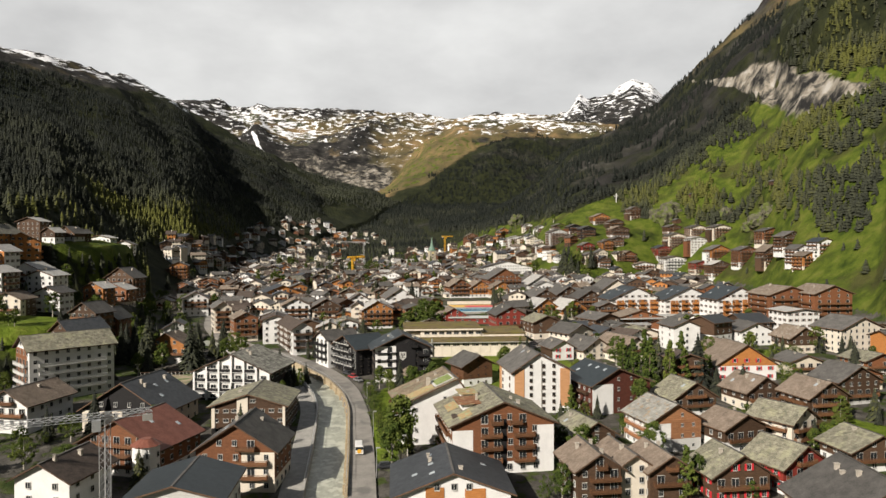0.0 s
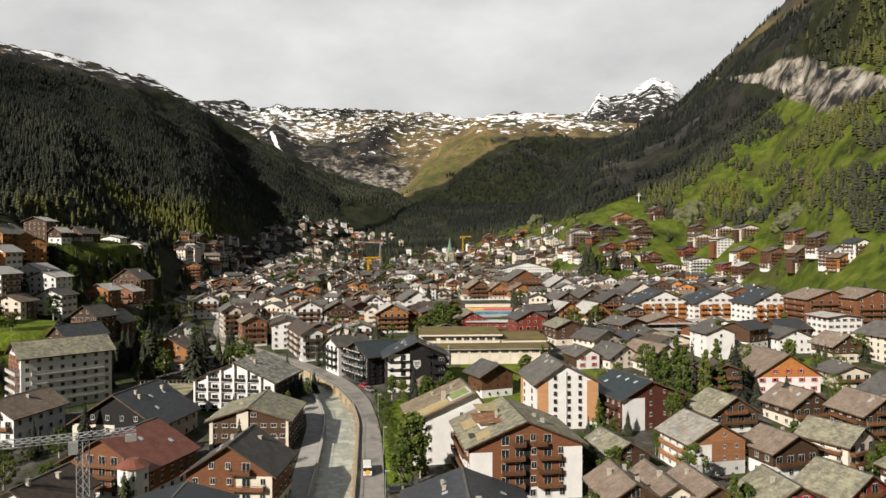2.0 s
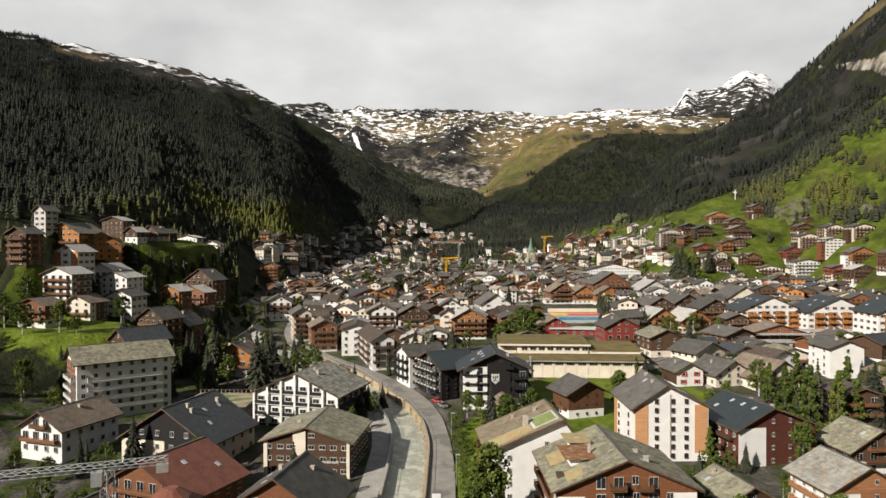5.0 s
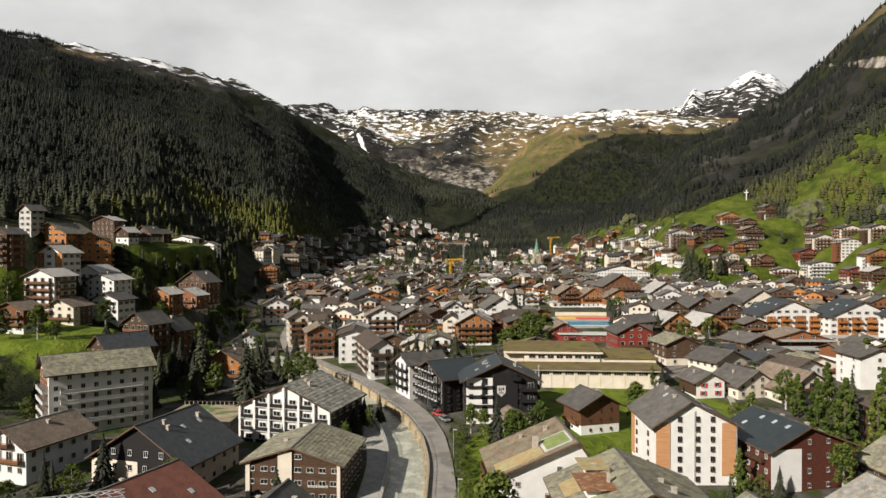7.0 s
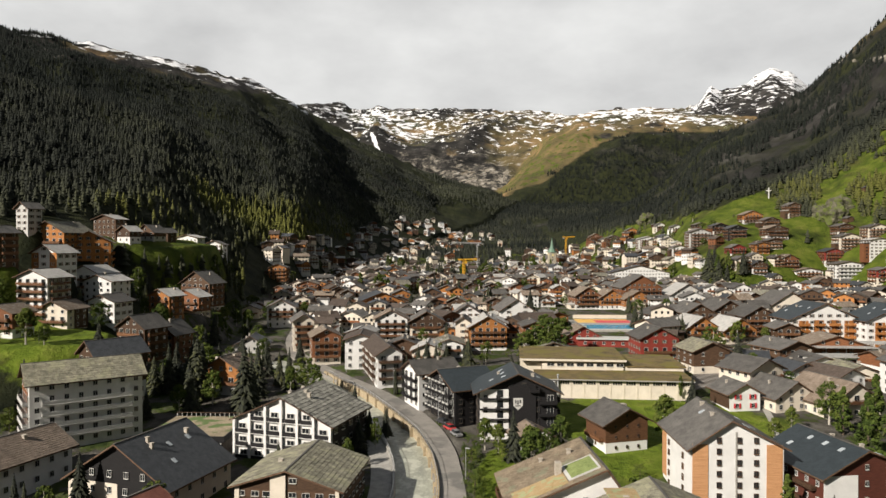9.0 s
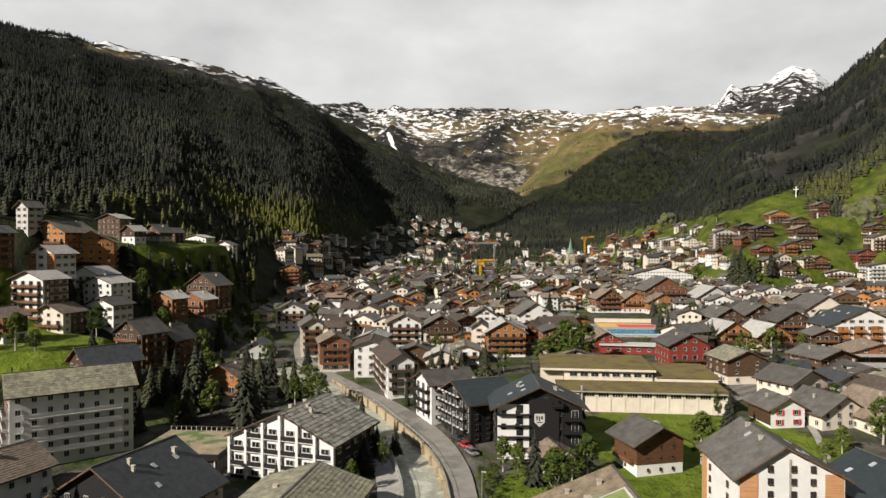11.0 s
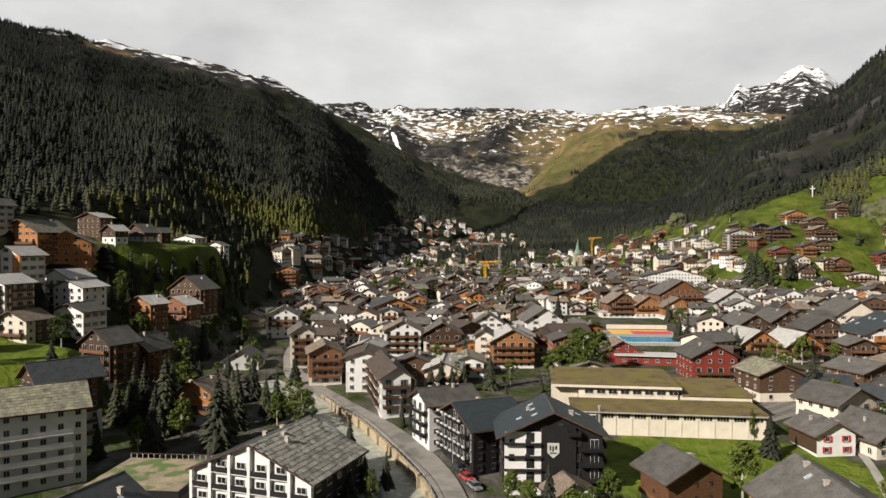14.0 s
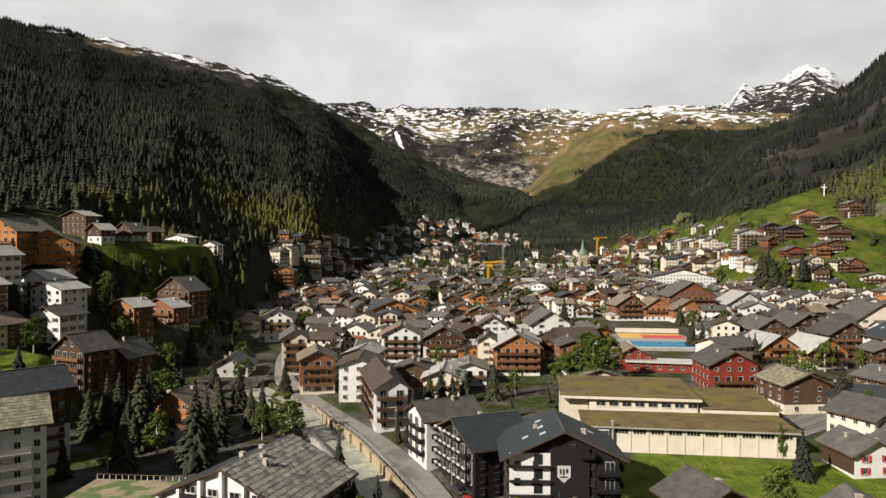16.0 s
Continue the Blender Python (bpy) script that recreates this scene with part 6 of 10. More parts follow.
house(-69.6, 515.2, 13.0, 10.7, 5.5, 2.8, 12, base=11.1, wall="brown", roof="grey", balconies="", chimneys=2, windows=3.0, label="dark timber village house, grey slate roof", group="village houses")
house(-72.3, 548.1, 9.3, 11.4, 5.5, 1.8, 22, base=11.6, wall="brown", roof="grey", balconies="12", chimneys=1, windows=3.0, label="dark timber village house, grey slate roof", group="village houses")
house(44.1, 553.9, 10.2, 13.0, 5.5, 2.2, 3, base=11.7, wall="grey", upper="brown", upper_from=1, roof="umber", balconies="", chimneys=1, windows=3.4, label="grey village house, dark timber above, dark brown roof", group="village houses")
house(163, 428.7, 10.9, 15.6, 8.2, 2.0, 10, base=9.7, wall="white", roof="grey", balconies="", chimneys=1, windows=2.9, label="white village house, grey slate roof", group="village houses")
house(-44.2, 577.8, 11.1, 10.1, 8.2, 2.3, 2, base=12.1, wall="white", upper="orange", upper_from=2, roof="grey", balconies="", chimneys=0, windows=2.8, label="white village house, honey timber above, grey slate roof", group="village houses")
house(76.2, 593.1, 10.3, 9.0, 8.2, 2.2, 5, base=12.3, wall="beige", upper="rust", upper_from=1, roof="dark", balconies="123", chimneys=2, windows=2.9, label="beige village house, red-brown timber above, dark slate roof", group="village houses")
house(-12.8, 598, 10.9, 9.6, 8.2, 2.5, 10, base=12.4, wall="brown", roof="grey", balconies="123", chimneys=0, windows=3.1, label="dark timber village house, grey slate roof", group="village houses")
house(-12.8, 556.5, 9.6, 9.1, 8.2, 2.2, 10, base=11.8, wall="white", upper="rust", upper_from=2, roof="dark", balconies="", chimneys=1, windows=2.9, label="white village house, red-brown timber above, dark slate roof", group="village houses")
house(-3.7, 518.6, 12.2, 12.9, 5.5, 2.9, -12, base=11.2, wall="white", roof="slate", balconies="", chimneys=0, windows=3.1, label="white village house, lichened stone roof", group="village houses")
house(145.5, 491.6, 11.0, 9.5, 8.2, 2.2, 5, base=10.8, wall="white", upper="orange", upper_from=2, roof="grey", balconies="", chimneys=1, windows=3.0, label="white village house, honey timber above, grey slate roof", group="village houses")
house(91.4, 575.4, 11.4, 11.2, 8.2, 2.4, 0, base=12.0, wall="brown", roof="grey", balconies="123", chimneys=1, windows=3.2, label="dark timber village house, grey slate roof", group="village houses")
house(-8.1, 539.8, 8.9, 11.1, 8.2, 2.3, 116, base=11.5, wall="beige", roof="grey", balconies="12", chimneys=0, windows=2.8, label="beige village house, grey slate roof", group="village houses")
house(143.1, 506, 11.5, 9.3, 10.0, 2.7, 19, base=11.0, wall="brown", roof="pale", balconies="123", chimneys=2, windows=2.9, label="dark timber village house, pale roof", group="village houses")
house(-59.6, 471.4, 9.0, 10.3, 5.5, 2.3, 110, base=10.5, wall="cream", upper="rust", upper_from=2, roof="grey", balconies="1", chimneys=2, windows=3.0, label="cream village house, red-brown timber above, grey slate roof", group="village houses")
house(-27.6, 600.7, 11.2, 10.8, 8.2, 2.7, 10, base=12.4, wall="brown", roof="grey", balconies="12", chimneys=1, windows=2.7, label="dark timber village house, grey slate roof", group="village houses")
house(59.5, 607, 12.3, 12.8, 8.2, 2.4, 8, base=12.5, wall="beige", roof="slate", balconies="123", chimneys=0, windows=3.4, label="beige village house, lichened stone roof", group="village houses")
house(129.9, 614.9, 9.3, 9.4, 8.2, 1.9, 117, base=12.6, wall="brown", roof="grey", balconies="", chimneys=2, windows=2.8, label="dark timber village house, grey slate roof", group="village houses")
house(-114.3, 550.6, 8.9, 12.9, 8.2, 2.2, 0, base=11.7, wall="brown", roof="grey", balconies="", chimneys=0, windows=2.6, label="dark timber village house, grey slate roof", group="village houses")
house(-83.5, 613.8, 12.6, 9.7, 8.2, 3.0, 124, base=12.6, wall="white", upper="brown", upper_from=2, roof="slate", balconies="", chimneys=1, windows=3.1, label="white village house, dark timber above, lichened stone roof", group="village houses")
house(-4, 580.3, 10.6, 8.8, 5.5, 2.6, 21, base=12.1, wall="white", upper="brown", upper_from=1, roof="brown", balconies="12", chimneys=1, windows=2.8, label="white village house, dark timber above, weathered brown roof", group="village houses")
house(72.4, 558.6, 8.3, 11.1, 10.0, 2.0, 116, base=11.8, wall="white", upper="rust", upper_from=1, roof="grey", balconies="1234", chimneys=2, windows=2.8, label="white village house, red-brown timber above, grey slate roof", group="village houses")
house(-135.1, 614.1, 7.7, 11.6, 8.2, 1.8, 12, base=12.6, wall="brown", roof="grey", balconies="12", chimneys=2, windows=2.7, label="dark timber village house, grey slate roof", group="village houses")
house(166.7, 565.9, 10.8, 12.2, 8.2, 2.2, 108, base=11.9, wall="cream", upper="brown", upper_from=1, roof="umber", balconies="", chimneys=2, windows=2.7, label="cream village house, dark timber above, dark brown roof", group="village houses")
house(-120.3, 471.9, 11.3, 11.6, 10.0, 2.8, 11, base=10.5, wall="cream", roof="umber", balconies="123", chimneys=2, windows=3.0, label="cream village house, dark brown roof", group="village houses")
house(-24, 534.5, 11.5, 9.6, 8.2, 2.3, 86, base=11.4, wall="white", roof="grey", balconies="12", chimneys=2, windows=3.3, label="white village house, grey slate roof", group="village houses")
house(161.1, 468.9, 13.4, 10.4, 8.2, 3.1, 22, base=10.5, wall="beige", roof="umber", balconies="123", chimneys=0, windows=3.2, label="beige village house, dark brown roof", group="village houses")
house(104.2, 563.3, 9.4, 11.8, 10.0, 2.4, 95, base=11.9, wall="white", roof="grey", balconies="", chimneys=1, windows=2.7, label="white village house, grey slate roof", group="village houses")
house(-163.7, 569.6, 8.5, 11.1, 8.2, 1.7, -10, base=12.0, wall="white", upper="rust", upper_from=1, roof="grey", balconies="", chimneys=1, windows=3.3, label="white village house, red-brown timber above, grey slate roof", group="village houses")
house(136.2, 581.9, 9.4, 9.9, 8.2, 2.1, 14, base=12.1, wall="white", roof="dark", balconies="1234", chimneys=2, windows=3.4, label="white village house, dark slate roof", group="village houses")
house(-145.1, 460.1, 9.6, 8.8, 5.5, 2.0, 4, base=10.4, wall="cream", upper="orange", upper_from=2, roof="grey", balconies="1", chimneys=0, windows=3.4, label="cream village house, honey timber above, grey slate roof", group="village houses")
house(168.4, 441.9, 7.6, 9.0, 5.5, 1.5, 2, base=10.1, wall="brown", roof="grey", balconies="", chimneys=2, windows=3.2, label="dark timber village house, grey slate roof", group="village houses")
house(121.3, 512.5, 8.3, 9.8, 8.2, 2.1, 13, base=11.1, wall="brown", roof="grey", balconies="", chimneys=1, windows=3.0, label="dark timber village house, grey slate roof", group="village houses")
house(81.9, 471.1, 9.3, 8.0, 5.5, 2.0, 10, base=10.5, wall="brown", roof="grey", balconies="1", chimneys=1, windows=2.9, label="dark timber village house, grey slate roof", group="village houses")
house(-113.7, 500.4, 8.4, 10.5, 10.0, 1.9, 93, base=11.0, wall="brown", roof="brown", balconies="123", chimneys=2, windows=3.4, label="dark timber village house, weathered brown roof", group="village houses")
house(-23.2, 511.3, 9.5, 11.8, 10.0, 2.0, 12, base=11.1, wall="beige", upper="orange", upper_from=2, roof="umber", balconies="123", chimneys=1, windows=2.7, label="beige village house, honey timber above, dark brown roof", group="village houses")
house(170.5, 492.7, 11.1, 11.0, 5.5, 2.4, 104, base=10.8, wall="cream", roof="grey", balconies="1", chimneys=1, windows=3.3, label="cream village house, grey slate roof", group="village houses")
house(-43.5, 538.1, 9.1, 9.6, 5.5, 1.9, 23, base=11.5, wall="white", roof="umber", balconies="12", chimneys=0, windows=2.9, label="white village house, dark brown roof", group="village houses")
house(-31.7, 415.8, 13.8, 14.5, 8.2, 2.5, 39, base=9.3, wall="grey", upper="rust", upper_from=1, roof="umber", balconies="12", chimneys=2, windows=3.0, label="grey village house, red-brown timber above, dark brown roof", group="village houses")
house(-134.7, 531.3, 8.6, 13.0, 5.5, 2.2, -3, base=11.4, wall="brown", roof="grey", balconies="1", chimneys=0, windows=3.3, label="dark timber village house, grey slate roof", group="village houses")
house(153.1, 581, 10.6, 10.4, 10.0, 2.5, 110, base=12.1, wall="cream", upper="brown", upper_from=1, roof="grey", balconies="123", chimneys=1, windows=3.4, label="cream village house, dark timber above, grey slate roof", group="village houses")
house(-53.9, 426.2, 11.6, 12.6, 8.2, 2.0, 92, base=9.7, wall="white", roof="grey", balconies="", chimneys=1, windows=2.6, label="white village house, grey slate roof", group="village houses")
house(-120.4, 562.5, 8.6, 9.5, 8.2, 2.0, 11, base=11.9, wall="brown", roof="grey", balconies="12", chimneys=1, windows=2.8, label="dark timber village house, grey slate roof", group="village houses")
house(-147.3, 520, 12.6, 12.0, 8.2, 2.8, 10, base=11.2, wall="beige", roof="grey", balconies="12", chimneys=1, windows=3.2, label="beige village house, grey slate roof", group="village houses")
house(149.2, 529, 8.5, 8.8, 8.2, 2.0, 10, base=11.4, wall="brown", roof="grey", balconies="", chimneys=2, windows=3.0, label="dark timber village house, grey slate roof", group="village houses")
house(-166.9, 791.2, 8.0, 9.8, 8.2, 1.7, 108, base=15.4, wall="beige", upper="rust", upper_from=1, roof="grey", balconies="", chimneys=1, windows=3.2, label="beige village house, red-brown timber above, grey slate roof", group="village houses")
house(-104.9, 835.8, 9.2, 9.0, 10.0, 1.9, 6, base=16.2, wall="beige", roof="grey", balconies="", chimneys=1, windows=3.0, label="beige village house, grey slate roof", group="village houses")
house(91.1, 704.4, 8.5, 9.3, 8.2, 1.6, 17, base=13.9, wall="brown", roof="grey", balconies="123", chimneys=1, windows=2.8, label="dark timber village house, grey slate roof", group="village houses")
house(-100, 690, 7.8, 9.3, 10.0, 1.6, -5, base=13.8, wall="cream", roof="umber", balconies="", chimneys=2, windows=2.9, label="cream village house, dark brown roof", group="village houses")
house(-102.1, 819.4, 10.1, 11.0, 10.0, 2.0, 1, base=15.9, wall="cream", upper="brown", upper_from=2, roof="brown", balconies="123", chimneys=2, windows=2.8, label="cream village house, dark timber above, weathered brown roof", group="village houses")
house(-47.1, 815.6, 10.8, 11.0, 8.2, 2.2, 9, base=15.8, wall="white", roof="grey", balconies="", chimneys=1, windows=2.8, label="white village house, grey slate roof", group="village houses")
house(131.2, 671.2, 8.0, 9.3, 8.2, 2.0, 7, base=13.5, wall="white", roof="grey", balconies="", chimneys=2, windows=3.2, label="white village house, grey slate roof", group="village houses")
house(-57.3, 630.6, 11.3, 12.0, 8.2, 2.3, 104, base=12.9, wall="cream", roof="dark", balconies="123", chimneys=1, windows=2.8, label="cream village house, dark slate roof", group="village houses")
house(-137.1, 835.3, 10.0, 11.6, 8.2, 2.2, 106, base=16.1, wall="brown", roof="pale", balconies="12", chimneys=1, windows=2.9, label="dark timber village house, pale roof", group="village houses")
house(96.2, 639.1, 13.4, 11.4, 8.2, 3.1, 96, base=13.0, wall="white", roof="grey", balconies="", chimneys=1, windows=2.8, label="white village house, grey slate roof", group="village houses")
house(-158.7, 822.9, 9.3, 10.5, 5.5, 2.3, 9, base=15.9, wall="white", upper="rust", upper_from=1, roof="umber", balconies="", chimneys=0, windows=3.3, label="white village house, red-brown timber above, dark brown roof", group="village houses")
house(-102.1, 799.8, 10.1, 9.5, 8.2, 2.4, -15, base=15.6, wall="brown", roof="grey", balconies="12", chimneys=1, windows=2.8, label="dark timber village house, grey slate roof", group="village houses")
house(92.3, 829.4, 11.8, 10.2, 8.2, 2.5, 6, base=16.0, wall="cream", roof="grey", balconies="123", chimneys=2, windows=3.0, label="cream village house, grey slate roof", group="village houses")
house(77.1, 824.7, 10.8, 9.5, 10.0, 2.7, 108, base=15.9, wall="cream", roof="brown", balconies="123", chimneys=1, windows=3.3, label="cream village house, weathered brown roof", group="village houses")
house(150.3, 653.7, 8.6, 9.1, 8.2, 1.9, 108, base=13.2, wall="white", upper="brown", upper_from=1, roof="grey", balconies="", chimneys=0, windows=3.3, label="white village house, dark timber above, grey slate roof", group="village houses")
house(-81, 651.1, 11.9, 9.6, 5.5, 2.8, 108, base=13.1, wall="cream", upper="brown", upper_from=1, roof="grey", balconies="12", chimneys=2, windows=3.0, label="cream village house, dark timber above, grey slate roof", group="village houses")
house(-13.2, 817.1, 11.0, 10.2, 8.2, 2.6, 8, base=15.8, wall="beige", upper="orange", upper_from=1, roof="grey", balconies="12", chimneys=2, windows=3.3, label="beige village house, honey timber above, grey slate roof", group="village houses")
house(88.5, 812.1, 9.1, 10.7, 10.0, 2.2, -8, base=15.7, wall="white", upper="rust", upper_from=1, roof="brown", balconies="123", chimneys=2, windows=3.2, label="white village house, red-brown timber above, weathered brown roof", group="village houses")
house(-11.5, 718.9, 9.9, 11.4, 10.0, 2.4, 2, base=14.2, wall="grey", upper="brown", upper_from=1, roof="grey", balconies="123", chimneys=1, windows=2.6, label="grey village house, dark timber above, grey slate roof", group="village houses")
house(20.8, 785.6, 9.6, 9.2, 8.2, 1.9, 3, base=15.3, wall="white", upper="rust", upper_from=2, roof="grey", balconies="123", chimneys=0, windows=2.9, label="white village house, red-brown timber above, grey slate roof", group="village houses")
house(4.5, 703, 11.2, 13.6, 8.2, 2.3, 87, base=13.9, wall="cream", upper="brown", upper_from=1, roof="grey", balconies="1234", chimneys=1, windows=3.4, label="cream village house, dark timber above, grey slate roof", group="village houses")
house(-117.8, 791, 13.0, 11.9, 8.2, 3.2, 2, base=15.4, wall="cream", upper="orange", upper_from=1, roof="grey", balconies="12", chimneys=1, windows=3.1, label="cream village house, honey timber above, grey slate roof", group="village houses")
house(81.7, 841.4, 10.8, 10.6, 10.0, 2.2, 6, base=16.2, wall="cream", upper="rust", upper_from=2, roof="umber", balconies="1234", chimneys=1, windows=3.1, label="cream village house, red-brown timber above, dark brown roof", group="village houses")
house(216.5, 707.4, 9.6, 10.2, 8.2, 2.2, 8, base=43.9, wall="cream", roof="umber", balconies="", chimneys=1, windows=3.2, label="cream village house, dark brown roof", group="village houses")
house(-123.8, 685.7, 7.6, 11.8, 8.2, 1.7, 14, base=13.7, wall="cream", roof="grey", balconies="12", chimneys=2, windows=2.6, label="cream village house, grey slate roof", group="village houses")
house(-25.5, 673.7, 10.5, 8.7, 8.2, 2.2, 14, base=13.5, wall="white", upper="orange", upper_from=1, roof="dark", balconies="123", chimneys=1, windows=3.0, label="white village house, honey timber above, dark slate roof", group="village houses")
house(-91.2, 666.7, 8.0, 9.3, 8.2, 1.6, 18, base=13.4, wall="cream", upper="brown", upper_from=2, roof="umber", balconies="12", chimneys=1, windows=3.0, label="cream village house, dark timber above, dark brown roof", group="village houses")
house(-9, 683.7, 8.7, 8.4, 10.0, 2.0, 103, base=13.6, wall="white", upper="orange", upper_from=2, roof="pale", balconies="123", chimneys=1, windows=2.7, label="white village house, honey timber above, pale roof", group="village houses")
house(-82.8, 771.3, 9.2, 11.3, 8.2, 2.3, 24, base=15.0, wall="white", upper="rust", upper_from=1, roof="pale", balconies="123", chimneys=2, windows=3.2, label="white village house, red-brown timber above, pale roof", group="village houses")
house(80.5, 769.3, 10.4, 11.1, 8.2, 2.4, 0, base=15.0, wall="beige", upper="brown", upper_from=2, roof="slate", balconies="1234", chimneys=1, windows=2.9, label="beige village house, dark timber above, lichened stone roof", group="village houses")
house(-130.8, 777.4, 9.7, 7.9, 10.0, 2.1, 19, base=15.2, wall="brown", roof="brown", balconies="123", chimneys=2, windows=3.2, label="dark timber village house, weathered brown roof", group="village houses")
house(93.7, 660.4, 10.7, 11.3, 8.2, 2.0, 1, base=13.3, wall="beige", upper="rust", upper_from=2, roof="grey", balconies="12", chimneys=2, windows=2.9, label="beige village house, red-brown timber above, grey slate roof", group="village houses")
house(198.5, 615.7, 8.6, 9.5, 8.2, 1.6, 4, base=12.6, wall="brown", roof="pale", balconies="12", chimneys=1, windows=3.3, label="dark timber village house, pale roof", group="village houses")
house(69.2, 702.6, 12.4, 13.1, 8.2, 2.6, 15, base=13.9, wall="grey", upper="rust", upper_from=2, roof="grey", balconies="12", chimneys=0, windows=3.4, label="grey village house, red-brown timber above, grey slate roof", group="village houses")
house(150.8, 831.5, 10.7, 9.9, 8.2, 2.0, 16, base=34.3, wall="white", roof="brown", balconies="12", chimneys=1, windows=2.8, label="white village house, weathered brown roof", group="village houses")
house(-38.9, 761.5, 9.8, 12.0, 8.2, 2.2, 105, base=14.9, wall="brown", roof="grey", balconies="", chimneys=0, windows=2.8, label="dark timber village house, grey slate roof", group="village houses")
house(-42.3, 834.5, 9.5, 9.3, 8.2, 1.9, 17, base=16.1, wall="beige", roof="grey", balconies="123", chimneys=1, windows=2.7, label="beige village house, grey slate roof", group="village houses")
house(-80.1, 630.2, 11.2, 10.3, 10.0, 2.6, 37, base=12.8, wall="white", roof="dark", balconies="123", chimneys=1, windows=3.2, label="white village house, dark slate roof", group="village houses")
house(-179.6, 828.6, 8.4, 9.7, 8.2, 1.9, 3, base=16.1, wall="white", upper="rust", upper_from=2, roof="grey", balconies="", chimneys=2, windows=3.1, label="white village house, red-brown timber above, grey slate roof", group="village houses")
house(-142.1, 799.3, 10.6, 10.3, 10.0, 2.7, 87, base=15.6, wall="grey", upper="rust", upper_from=1, roof="grey", balconies="123", chimneys=2, windows=3.2, label="grey village house, red-brown timber above, grey slate roof", group="village houses")
house(-157.6, 843.1, 7.5, 8.6, 5.5, 1.8, 5, base=16.3, wall="white", roof="slate", balconies="", chimneys=1, windows=3.0, label="white village house, lichened stone roof", group="village houses")
house(164.2, 690.6, 9.2, 11.0, 5.5, 1.8, 30, base=20.4, wall="white", upper="rust", upper_from=2, roof="grey", balconies="12", chimneys=1, windows=2.9, label="white village house, red-brown timber above, grey slate roof", group="village houses")
house(23.5, 753.6, 12.1, 12.9, 8.2, 2.9, 80, base=14.8, wall="beige", upper="brown", upper_from=1, roof="grey", balconies="123", chimneys=0, windows=2.7, label="beige village house, dark timber above, grey slate roof", group="village houses")
house(77.4, 644.3, 11.2, 12.7, 8.2, 2.6, 1, base=13.1, wall="grey", upper="brown", upper_from=1, roof="grey", balconies="", chimneys=2, windows=3.1, label="grey village house, dark timber above, grey slate roof", group="village houses")
house(154.2, 768.6, 10.0, 10.0, 8.2, 2.5, 14, base=28.4, wall="cream", roof="slate", balconies="", chimneys=1, windows=3.2, label="cream village house, lichened stone roof", group="village houses")
house(52.2, 648.1, 12.2, 12.9, 8.2, 2.8, -0, base=13.1, wall="cream", roof="grey", balconies="", chimneys=1, windows=2.9, label="cream village house, grey slate roof", group="village houses")
house(-82.4, 704.5, 10.3, 9.4, 8.2, 2.0, 5, base=14.0, wall="cream", roof="grey", balconies="", chimneys=1, windows=2.8, label="cream village house, grey slate roof", group="village houses")
house(-96.2, 848.9, 10.9, 10.8, 8.2, 2.3, -11, base=16.4, wall="white", upper="brown", upper_from=2, roof="slate", balconies="123", chimneys=1, windows=3.0, label="white village house, dark timber above, lichened stone roof", group="village houses")
house(-71.5, 800.4, 11.6, 8.6, 8.2, 2.3, 5, base=15.6, wall="grey", upper="brown", upper_from=1, roof="grey", balconies="", chimneys=1, windows=3.4, label="grey village house, dark timber above, grey slate roof", group="village houses")
house(68.2, 838, 8.8, 10.8, 8.2, 2.1, 12, base=16.2, wall="cream", roof="grey", balconies="12", chimneys=0, windows=2.9, label="cream village house, grey slate roof", group="village houses")
house(150.9, 667.8, 10.8, 12.1, 8.2, 2.3, 9, base=13.4, wall="cream", upper="brown", upper_from=2, roof="grey", balconies="", chimneys=0, windows=3.0, label="cream village house, dark timber above, grey slate roof", group="village houses")
house(-147.5, 738.1, 7.8, 10.7, 8.2, 1.7, 13, base=14.5, wall="cream", upper="rust", upper_from=2, roof="grey", balconies="12", chimneys=0, windows=2.8, label="cream village house, red-brown timber above, grey slate roof", group="village houses")
house(102, 622.6, 8.3, 9.1, 8.2, 1.7, 115, base=12.7, wall="white", roof="umber", balconies="12", chimneys=1, windows=3.3, label="white village house, dark brown roof", group="village houses")
house(10.9, 742.7, 9.3, 8.4, 10.0, 1.8, 2, base=14.6, wall="white", roof="grey", balconies="123", chimneys=0, windows=2.9, label="white village house, grey slate roof", group="village houses")
house(53.9, 663.4, 11.8, 9.4, 8.2, 2.5, 11, base=13.4, wall="white", upper="orange", upper_from=1, roof="umber", balconies="", chimneys=0, windows=3.0, label="white village house, honey timber above, dark brown roof", group="village houses")
house(-104.5, 679.2, 9.1, 9.7, 10.0, 2.2, -24, base=13.6, wall="beige", upper="orange", upper_from=2, roof="umber", balconies="", chimneys=2, windows=2.9, label="beige village house, honey timber above, dark brown roof", group="village houses")
house(-19, 797.7, 8.8, 11.2, 8.2, 1.7, -8, base=15.5, wall="white", upper="rust", upper_from=2, roof="dark", balconies="1234", chimneys=2, windows=3.3, label="white village house, red-brown timber above, dark slate roof", group="village houses")
house(-28.7, 687.5, 11.7, 11.0, 8.2, 2.5, 23, base=13.7, wall="beige", roof="grey", balconies="", chimneys=1, windows=2.8, label="beige village house, grey slate roof", group="village houses")
house(-128.8, 706.9, 11.6, 12.5, 8.2, 2.2, -13, base=14.0, wall="beige", roof="grey", balconies="12", chimneys=1, windows=2.9, label="beige village house, grey slate roof", group="village houses")
